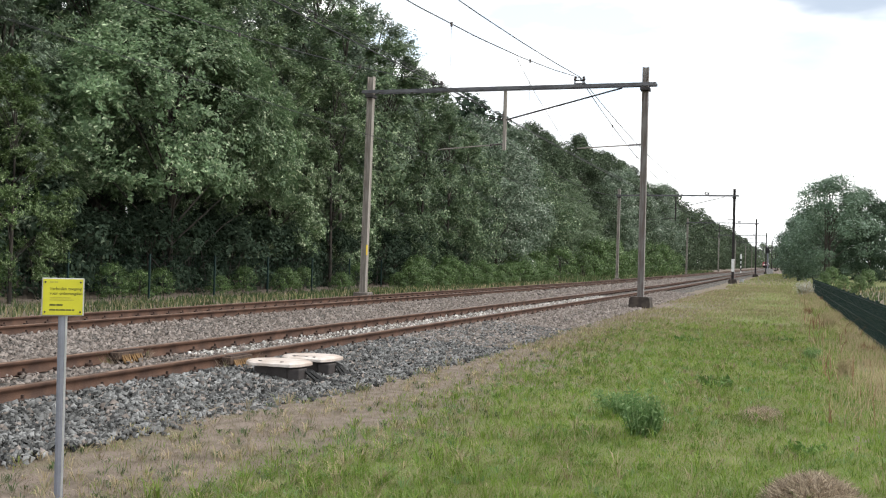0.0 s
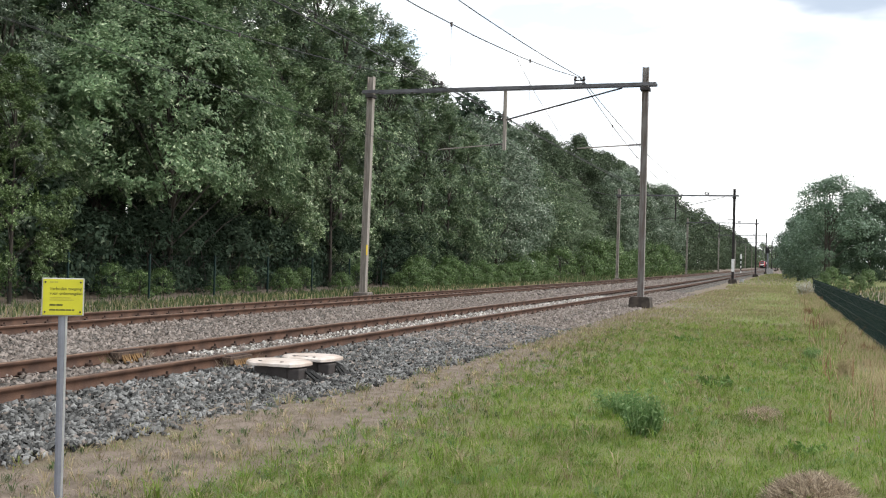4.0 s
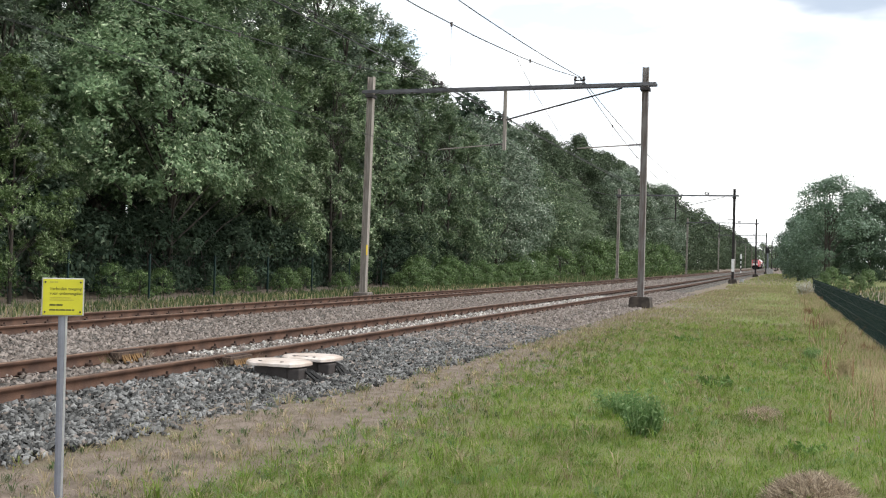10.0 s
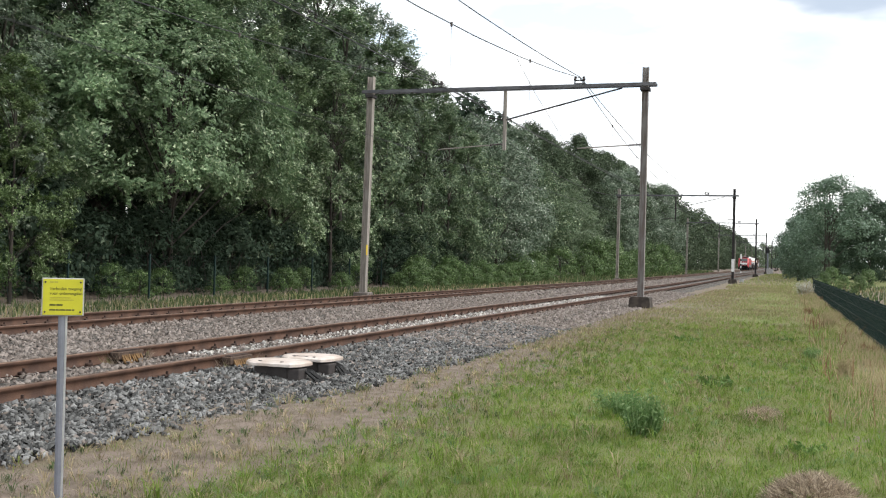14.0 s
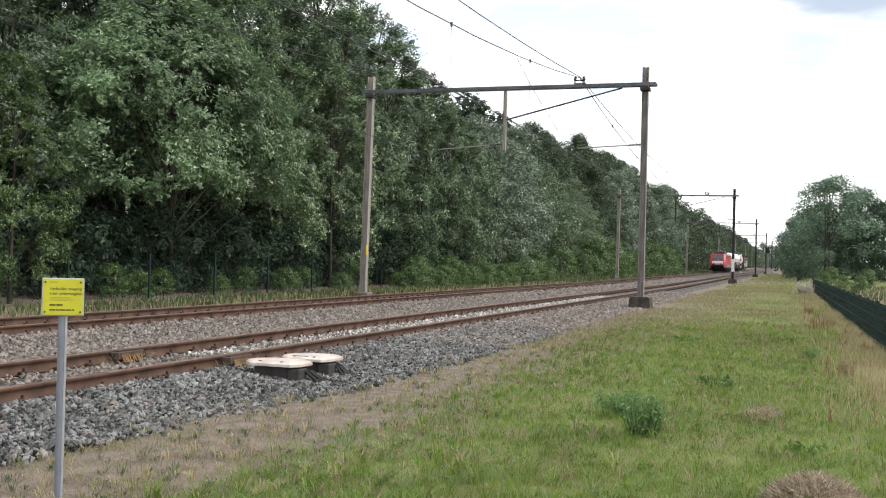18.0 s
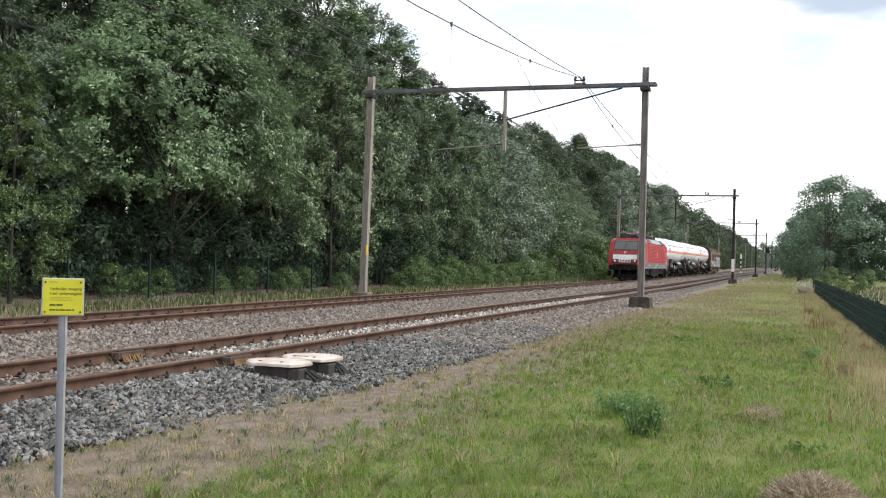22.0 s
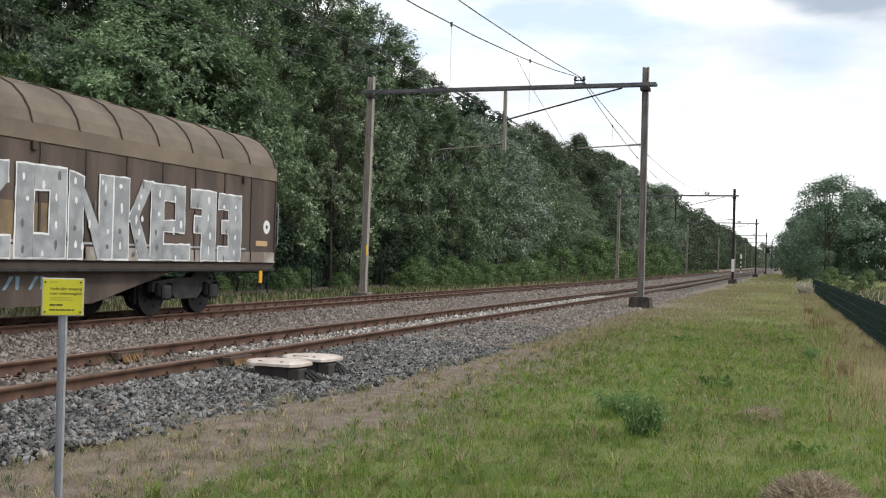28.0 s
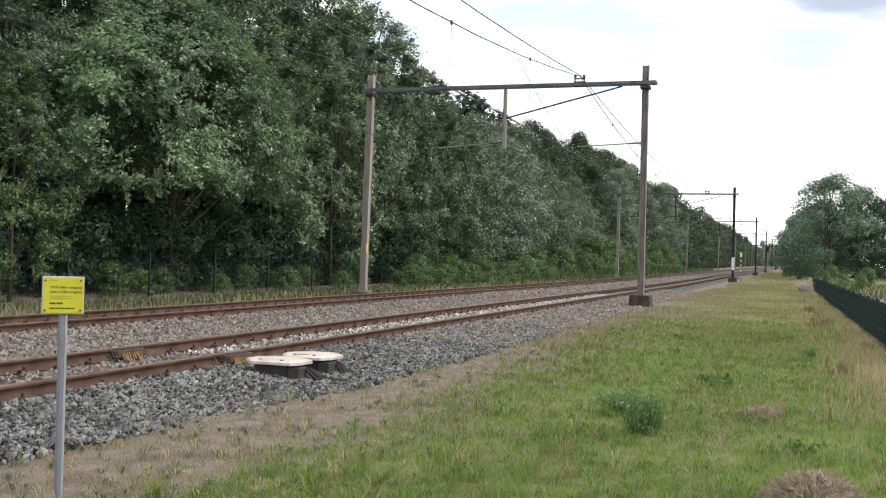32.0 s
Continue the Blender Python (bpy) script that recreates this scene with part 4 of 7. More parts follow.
for x, y, z, sc in ((-27.6, 58.0, 0, 1.12), (-28.4, 62.5, 1, 1.13), (-27.8, 67.5, 0, 1.0), (-31.0, 51.0, 0, 1.15), (-32.5, 57.0, 1, 1.2), (-29.5, 46.0, 1, 1.1), (-30.0, 36.0, 0, 1.05), (-29.5, 29.0, 1, 1.05)):
    plant_tree("oak_tree", recoloured(BACKN[z], "leaf_c"), None, "tall dark green tree rising over the wood's edge", "tree", "trees deep in the wood", pose(x, y, 0, 0, 0, 47 * y), sc)
y = 205.0
while y < 760:
    dx, dz = bend(y)
    plant_tree("alder_tree", recoloured(FAR[int(rng.integers(2))], "leaf_p"), None, "distant dark green tree beside the railway", "tree", "distant trees", pose(-23.5 + dx + rng.uniform(-1.5, 1.5), y, dz, 0, 0, rng.uniform(0, 360)), rng.uniform(0.72, 0.92))
    y += 8.0 if y < 400 else 13
# a deeper wood in the same shade-dark leaves
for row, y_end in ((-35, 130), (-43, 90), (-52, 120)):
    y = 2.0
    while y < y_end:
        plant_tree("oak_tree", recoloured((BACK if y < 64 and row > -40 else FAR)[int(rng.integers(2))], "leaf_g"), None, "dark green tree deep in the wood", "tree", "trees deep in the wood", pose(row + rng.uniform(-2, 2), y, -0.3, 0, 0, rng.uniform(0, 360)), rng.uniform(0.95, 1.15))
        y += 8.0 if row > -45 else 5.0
# far end of the line
for k in range(34):
    plant_tree("alder_tree", recoloured(FAR[k % 2], "leaf_d"), None, "hazy distant tree closing the view down the line", "tree", "distant trees", pose(-50 + 2.6 * k, 800 + 16 * (k % 3), -3.5 + 2.2 * (k % 2), 0, 0, 40 * k), 1.05 + 0.1 * (k % 3))
# right side
WIL = [tree_meshes(71, 13.5, 4.6, 0.8, 64, 260, 0.30, boughs=2, slim=0.5, stems=3, lump=(0.22, 0.38), tri=True), tree_meshes(72, 11.5, 4.2, 0.6, 60, 260, 0.30, boughs=2, slim=0.5, stems=2, lump=(0.22, 0.38), tri=True)]
for k, (x, y, i, sc) in enumerate(((3.9, 125, 0, 0.87), (0.6, 131, 1, 0.66), (8.0, 128, 1, 0.60), (16.8, 150, 1, 0.72), (22, 152, 0, 0.66), (1.2, 158, 1, 0.8), (28, 150, 0, 0.72), (8, 142, 0, 0.85))):
    plant_tree("willow_tree", recoloured(WIL[i], "leaf_w" if k < 2 else "leaf_g"), None, "grey-green willow beside the line", "tree", "trees beyond the fence", pose(x, y, 0.1, 0, 0, 53 * k), sc)[0].scale.x *= 1.25 if k == 0 else 1
y = 160.0
while y < 600:
    dx, dz = bend(y)
    plant_tree("alder_tree", recoloured(FAR[int(rng.integers(2))], "leaf_c"), None, "distant tree on the meadow side of the railway", "tree", "distant trees", pose(2.0 + dx + rng.uniform(0, 2), y, dz, 0, 0, rng.uniform(0, 360)), rng.uniform(0.55, 0.75))
    y += 12
for k in range(22):
    plant_tree("alder_tree", recoloured(FAR[k % 2], "leaf_g"), None, "dark tree behind the meadow", "tree", "trees beyond the fence", pose(5 + 4.2 * k, 178 - 2.0 * k - 6 * (k % 2), -3.2, 0, 0, 33 * k), 0.92)
# undergrowth; under the trees the canopy's shade is put into the leaf colour
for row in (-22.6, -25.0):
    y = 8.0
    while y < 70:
        plant_tree("bramble_bush", recoloured(BUSH[1], "leaf_g"), None, "shrub under the trees, leaves darkened as canopy shade", "bush", "undergrowth", pose(row + rng.uniform(-0.7, 0.7), y, 0, 0, 0, rng.uniform(0, 360)), rng.uniform(0.8, 1.2))
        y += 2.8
y = 18.0
k = 0
while y < 190:
    s = rng.uniform(0.55, 1.0) * float(np.interp(y, [30, 48, 58, 80, 95, 105, 160, 190], [0.42, 0.5, 0.62, 0.8, 1.0, 1.5, 1.6, 1.2]))
    plant_tree("bramble_bush", BUSH[k % 2], M["leaf_bush"], "bright green bramble bush at the foot of the trees", "bush", "undergrowth", pose((-20.6 if y < 50 else -19.2 if y < 95 else -18.6) + rng.uniform(-0.9, 0.5), y, bend(y)[1], 0, 0, rng.uniform(0, 360)), s)
    y += rng.uniform(1.3, 2.2) * (1 + y / 90)
    k += 1
for k in range(22):
    y = 51.0 + 1.45 * k + rng.uniform(-0.4, 0.4)
    plant_tree("bramble_bush", BUSH[k % 2], M["leaf_bush"], "low bright green bramble before the trees", "bush", "undergrowth", pose(-18.5 + rng.uniform(-0.6, 0.6), y, -0.05, 0, 0, rng.uniform(0, 360)), rng.uniform(0.34, 0.56))
for x, y, s in ((8.0, 60, 0.6), (10.5, 64, 0.5), (5.8, 92, 0.55), (3.4, 104, 0.6), (3.6, 84, 0.4), (4.4, 78, 0.4), (7.4, 84, 0.5), (9, 90, 0.5), (12, 92, 0.55), (2.6, 96, 0.45), (6.2, 70, 0.35)):
    plant_tree("bramble_bush", recoloured(BUSH[1], "leaf_bush"), None, "green bush beyond the fence", "bush", "undergrowth", pose(x, y, -0.1), s)


# ---- grass ----
def blades(name, material, label, count, x0, x1, y0, y1, ln, wd, seed, power=1.0, lean=0.35, patch=None, kind="grass", hug=False, simple=False, soft=0.0, fade=0.0):
    """Separate bent blades, two faces each, denser towards the near end."""
    rng = np.random.default_rng(seed)
    y = y0 + (y1 - y0) * rng.random(count) ** power
    x = x0 + (x1 - x0) * rng.random(count)
    if hug:
        x = x1 - np.abs(rng.normal(0, (x1 - x0) * 0.42, count))
    if soft or fade:
        w = np.array([1.3 * noise.noise((a * 0.6, b * 0.5, 3)) + 0.7 * noise.noise((a * 2.1, b * 1.7, 8)) for a, b in zip(x, y)])
        ok = rng.random(count) < ((x - x0 + w) / soft if soft else (x1 - x - w) / fade)
        x, y = x[ok], y[ok]
    if patch:
        s, lo = patch
        w = np.array([noise.noise((a * s, b * s * 0.6, seed)) for a, b in zip(x, y)])
        ok = w + rng.normal(0, 0.12, len(x)) > lo
        x, y = x[ok], y[ok]
    tt = np.interp(y, [0, 6.4, 9.4, 11.5, 17, 24, 34, 60], [-5.9, -5.6, -5.1, -4.85, -4.75, -4.9, -5.1, -5.2])
    if x1 > -6:
        ok = x > tt + rng.exponential(0.15, len(x))
        x, y = x[ok], y[ok]
    k = len(x)
    z = np.array([ground_z(a, b) for a, b in zip(x, y)]) - 0.01
    p = np.stack([x, y, z], 1)
    a = rng.uniform(0, 2 * np.pi, k)
    side = np.stack([np.cos(a), np.sin(a), 0 * a], 1)
    b = rng.uniform(0, 2 * np.pi, k)
    fall = np.stack([np.cos(b), np.sin(b), 0 * b], 1) * (np.abs(rng.normal(0, lean, k)) * ln)[:, None]
    far = (1 + np.maximum(0, y - 8) / 22)[:, None]
    L_ = (ln * rng.uniform(0.45, 1.3, k))[:, None]
    w = side * (wd * rng.uniform(0.7, 1.3, k))[:, None] * far
    up = np.array([0, 0, 1.0]) * L_
    if simple:
        v = np.stack([p - w, p + w, p + fall + up], 1)
        return tagged(obj(name, mesh_np(name, v, np.arange(k * 3).reshape(k, 3)), material), label, kind, kind="stuff")
    v = np.stack([p - w, p + w, p + fall * 0.35 + up * 0.6 + w * 0.7, p + fall + up, p + fall * 0.35 + up * 0.6 - w * 0.7], 1)
    f = (np.array([(0, 1, 2, 4)])[None] + 5 * np.arange(k)[:, None, None]).reshape(-1, 4)
    t = (np.array([(4, 2, 3, 3)])[None] + 5 * np.arange(k)[:, None, None]).reshape(-1, 4)[:, :3]
    me = bpy.data.meshes.new(name)
    vv = v.reshape(-1, 3).astype(np.float32)
    me.vertices.add(len(vv))
    me.vertices.foreach_set("co", vv.ravel())
    loops = np.concatenate([f.ravel(), t.ravel()]).astype(np.int32)
    me.loops.add(len(loops))
    me.loops.foreach_set("vertex_index", loops)
    me.polygons.add(2 * k)
    me.polygons.foreach_set("loop_start", np.concatenate([np.arange(k) * 4, 4 * k + np.arange(k) * 3]).astype(np.int32))
    me.update(calc_edges=True)
    return tagged(obj(name, me, material), label, kind, kind="stuff")


blades("meadow_grass", M["grass"], "short green meadow grass", 205000, -4.0, 1.0, 5.6, 28, 0.05, 0.0030, 101, 1.8, 0.9, simple=True, soft=2.2)
blades("meadow_grass", M["grass"], "longer green tufts in the meadow", 22000, -3.7, 1.0, 5.6, 34, 0.11, 0.0028, 109, 1.7, 0.7, patch=(1.6, 0.2))
blades("meadow_grass", M["far_grass"], "yellowing grass further off", 30000, -4.4, 1.2, 22, 95, 0.08, 0.004, 102, 1.4, 0.6, simple=True)
blades("straw_grass", M["dry"], "pale dry straw among the grass", 36000, -4.8, 1.3, 5.6, 40, 0.075, 0.0022, 103, 1.6, 0.9, patch=(0.6, 0.03), simple=True)
blades("verge_grass", M["verge_dry"], "trampled dry grass along the ballast", 74000, -5.8, -1.9, 4.2, 34, 0.04, 0.0026, 104, 1.6, 1.3, simple=True, fade=1.8)
blades("verge_grass", M["grass"], "thin green tufts in the dry verge", 9000, -5.5, -3.0, 4.2, 30, 0.055, 0.003, 110, 1.5, 0.9, patch=(1.2, 0.02), simple=True)
blades("verge_grass", M["verge_dry"], "straw tufts in the dry verge", 12000, -5.5, -2.4, 4.2, 30, 0.09, 0.0024, 114, 1.5, 0.7, patch=(1.7, 0.12), fade=1.5)
blades("straw_grass", M["dry"], "straw in the grass further off", 42000, -4.9, 1.2, 18, 95, 0.10, 0.0045, 115, 1.3, 0.7, patch=(0.35, -0.12), simple=True)
blades("tall_weeds", M["weed"], "tall dry weeds along the fence", 26000, 0.45, 1.7, 11, 78, 0.22, 0.0028, 105, 1.4, 0.7, patch=(0.9, -0.1), hug=True)
blades("straw_grass", M["weed"], "matted tan straw along the fence", 22000, 0.5, 1.75, 9, 70, 0.11, 0.0026, 116, 1.5, 0.9, patch=(0.7, -0.25), hug=True, simple=True)
blades("tall_weeds", M["grass"], "green weeds along the fence", 11000, 0.5, 1.7, 8, 75, 0.2, 0.0032, 111, 1.4, 0.5, patch=(0.8, -0.05), hug=True)
blades("dock_weeds", M["dock"], "rusty brown seeding docks along the fence", 700, 0.3, 1.6, 11, 48, 0.36, 0.006, 112, 1.3, 0.5, patch=(0.9, 0.2))
blades("meadow_grass", M["shade_grass"], "rank grass beyond the fence", 6000, 1.9, 22, 18, 110, 0.3, 0.012, 106, 1.0, simple=True)
blades("straw_grass", M["dry"], "brown straw patch beyond the fence", 9000, 2.2, 20, 20, 90, 0.4, 0.010, 113, 1.0, patch=(0.08, 0.0), simple=True)
blades("verge_grass", M["weed"], "straw-coloured grass among the strip before the wood", 1500, -18.0, -15.9, 16, 80, 0.22, 0.006, 107, 1.2, 0.5)
# the wood's shade on this strip comes from the blade colour
blades("verge_grass", M["shade_grass"], "rank grass strip before the wood, darkened as tree shade", 12000, -19.2, -16.4, 16, 90, 0.20, 0.008, 108, 1.2, 0.5)

blades("verge_grass", M["shade_grass"], "grass strip far along the wood, darkened as tree shade", 7000, -19.5, -15.9, 78, 230, 0.45, 0.008, 117, 1.2, 0.5, simple=True)
blades("meadow_grass", M["far_grass"], "far yellowing grass beside the line", 7000, -4.9, 2.0, 85, 230, 0.16, 0.006, 118, 1.2, 0.5, simple=True)


def tufts(name, material, label, count, x0, x1, y0, y1, ln, seed, per=16):
    """Small bunches of blades that spread from one root."""
    rng = np.random.default_rng(seed)
    y = y0 + (y1 - y0) * rng.random(count) ** 1.6
    x = x0 + (x1 - x0) * rng.random(count)
    ok = x > np.array([toe(v) for v in y]) + 0.05
    x, y = x[ok], y[ok]
    z = np.array([ground_z(a, b) for a, b in zip(x, y)])
    c = np.repeat(np.stack([x, y, z], 1), per, 0)
    k = len(c)
    a = rng.uniform(0, 2 * np.pi, k)
    d = np.stack([np.cos(a), np.sin(a), 0 * a], 1)
    big = np.repeat(rng.uniform(0.5, 1.4, len(x)), per)
    L_ = (ln * big * rng.uniform(0.5, 1.2, k))[:, None]
    s = np.stack([-np.sin(a), np.cos(a), 0 * a], 1) * (0.0032 * (1 + np.maximum(0, c[:, 1] - 8) / 25))[:, None]
    root = c + d * (0.035 * rng.random(k))[:, None]
    mid = root + d * L_ * 0.35 + np.array([0, 0, 0.7]) * L_
    tip = root + d * L_ * rng.uniform(0.6, 1.1, k)[:, None] + np.array([0, 0, 0.85]) * L_
    v = np.stack([root, mid + s, tip, mid - s], 1)
    return tagged(obj(name, mesh_np(name, v.reshape(-1, 3), np.arange(k * 4).reshape(k, 4)), material), label, "grass", kind="stuff")


tufts("grass_tuft", M["grass"], "bunches of longer green grass", 1100, -3.9, 0.9, 5.8, 30, 0.12, 301)
tufts("grass_tuft", M["tuft"], "dark green bunches low in the meadow", 1500, -3.7, 1.0, 5.6, 26, 0.085, 307, 14)
tufts("verge_tuft", M["shade_grass"], "small dark green clumps on the dry verge", 420, -5.3, -2.6, 5.0, 26, 0.065, 306)
tufts("grass_tuft", M["thistle"], "dark green clover bunches in the meadow", 420, -3.6, 0.9, 5.8, 28, 0.07, 302)
tufts("straw_tuft", M["dry"], "bunches of straw in meadow and verge", 620, -5.6, 1.0, 4.6, 30, 0.12, 303)
tufts("verge_tuft", M["weed"], "small dry bunches on the bare verge", 420, -5.7, -3.0, 4.4, 26, 0.08, 304)


# ---- single plants and hay ----
def weed_mesh(seed, h, r, n, size, slim):
    rng = np.random.default_rng(seed)
    v, f = [], []
    at, way = [], []
    for s in range(n):
        a, l = rng.uniform(0, 2 * math.pi), rng.uniform(0.3, 1.0) * r
        top = np.array([l * math.cos(a), l * math.sin(a), h * rng.uniform(0.6, 1.05) * (1.12 - 0.4 * l / r)])
        limb_tube(v, f, [(top[0] * 0.45, top[1] * 0.45, -0.03), (top[0] * 0.8, top[1] * 0.8, top[2] * 0.5), tuple(top)], 0.006, 0.002, 4)
        for t in np.linspace(0.08, 1.0, 14):
            q = 0.45 + 0.55 * t
            at.append(top * np.array([q, q, t]) + rng.normal(0, 0.03, 3) * np.array([1, 1, 0.6]))
            way.append(rng.normal(0, 1, 3) * np.array([1, 1, 0.4]))
    lv, lf = leaves(rng, np.array(at), unit(np.array(way)), size, slim)
    return mesh_np("stems", v, f), mesh_np("leaves", lv, lf)


WEED = [weed_mesh(201, 0.41, 0.23, 75, 0.052, 0.24), weed_mesh(202, 0.30, 0.30, 75, 0.052, 0.28), weed_mesh(203, 0.09, 0.30, 16, 0.08, 0.5)]
for (st_, lf_), x, y, sc, rot, words in ((WEED[0], -1.25, 9.55, 1.0, 0, "dark green bushy thistle standing in the meadow"), (WEED[1], -1.62, 10.7, 1.0, 40, "dark green leafy weed standing in the meadow"), (WEED[2], -2.03, 21.9, 1.0, 80, "low broad-leaved dock in the grass"), (WEED[2], -0.95, 13.9, 1.0, 10, "low broad-leaved dock in the grass"),
                                     (WEED[2], -0.12, 23.3, 0.9, 200, "low broad-leaved dock in the grass"), (WEED[2], 0.15, 9.4, 0.7, 120, "low broad-leaved dock in the grass"), 
                                     (WEED[1], 0.35, 19.0, 0.7, 160, "green weed at the foot of the fence")):
    th = thing("weed_plant", words, "plant", "weeds in the meadow", pose(x, y, ground_z(x, y), 0, 0, rot))
    th.scale = (sc, sc, sc)
    obj("stem", st_, M["clover" if "dock" in words else "thistle"], th)
    obj("foliage", lf_, M["clover" if "dock" in words else "thistle"], th)


def bare_copy(pair):
    got = [m.copy() for m in pair]
    for m in got:
        m.materials.clear()
    return got


rw = random.Random(77)
for i in range(9):
    y = 15.5 + 4.6 * i + rw.uniform(-1, 1)
    x = rw.uniform(0.45, 1.35)
    sc = rw.uniform(0.55, 1.0)
    key = rw.choice(("weed", "weed", "weed", "weed", "dock"))
    th = thing("fence_weed", {"weed": "straw-coloured seeding weed beside the fence", "dock": "rusty brown dock gone to seed"}[key], "plant", "weeds along the fence", pose(x, y, ground_z(x, y), 0, 0, rw.uniform(0, 360)))
    th.scale = (sc, sc, sc * 1.25)
    st_, lf_ = bare_copy(WEED[i % 2])
    obj("stem", st_, M[key], th)
    obj("foliage", lf_, M[key], th)
th = thing("flowering_weed", "white flowering tall weed at the end of the fence", "plant", m=pose(0.66, 66, 0))
th.scale = (2.3, 2.3, 3.0)
st_, lf_ = bare_copy(WEED[1])
obj("stem", st_, M["weed"], th)
obj("blossom_head", lf_, M["blossom"], th)


def hay_mesh(seed, rx, ry, h, n):
    """Loose straws lying over a low heap."""
    rng = np.random.default_rng(seed)
    a, q = rng.uniform(0, 2 * np.pi, n), np.sqrt(rng.random(n))
    x, y = q * np.cos(a) * rx, q * np.sin(a) * ry
    z = h * (1 - q ** 2) * (0.8 + 0.25 * rng.random(n)) + 0.004
    c = np.stack([x, y, z], 1)
    d = unit(rng.normal(0, 1, (n, 3)) * np.array([1, 1, 0.55]))
    ln = rng.uniform(0.04, 0.12, n)[:, None]
    w = unit(np.cross(d, rng.normal(0, 1, (n, 3)))) * 0.0042
    v = np.stack([c - d * ln, c - d * ln * 0.2 + w, c + d * ln + np.array([0, 0, -0.012]), c - d * ln * 0.2 - w], 1)
    return mesh_np("straws", v.reshape(-1, 3), np.arange(n * 4).reshape(n, 4))


for x, y, rx, ry, h, n, words in ((0.17, 7.28, 0.30, 0.42, 0.15, 12000, "grey-brown heap of cut hay in the grass"), (-0.27, 11.3, 0.2, 0.3, 0.06, 1800, "small flat patch of cut hay in the grass")):
    th = thing("hay_heap", words, "hay heap", "hay heaps", pose(x, y, ground_z(x, y)))
    bm = B()
    bmesh.ops.create_icosphere(bm, subdivisions=3, radius=1.0, matrix=Matrix.Diagonal((rx * 0.88, ry * 0.88, h * 0.8, 1)))
    for v in bm.verts:
        v.co *= 1 + 0.1 * noise.noise(v.co * 9)
    part("core", bm, drysoil, th)
    tagged(obj("loose_straw", hay_mesh(int(rx * 100), rx, ry, h, n), M["hay"], th), kind="stuff")

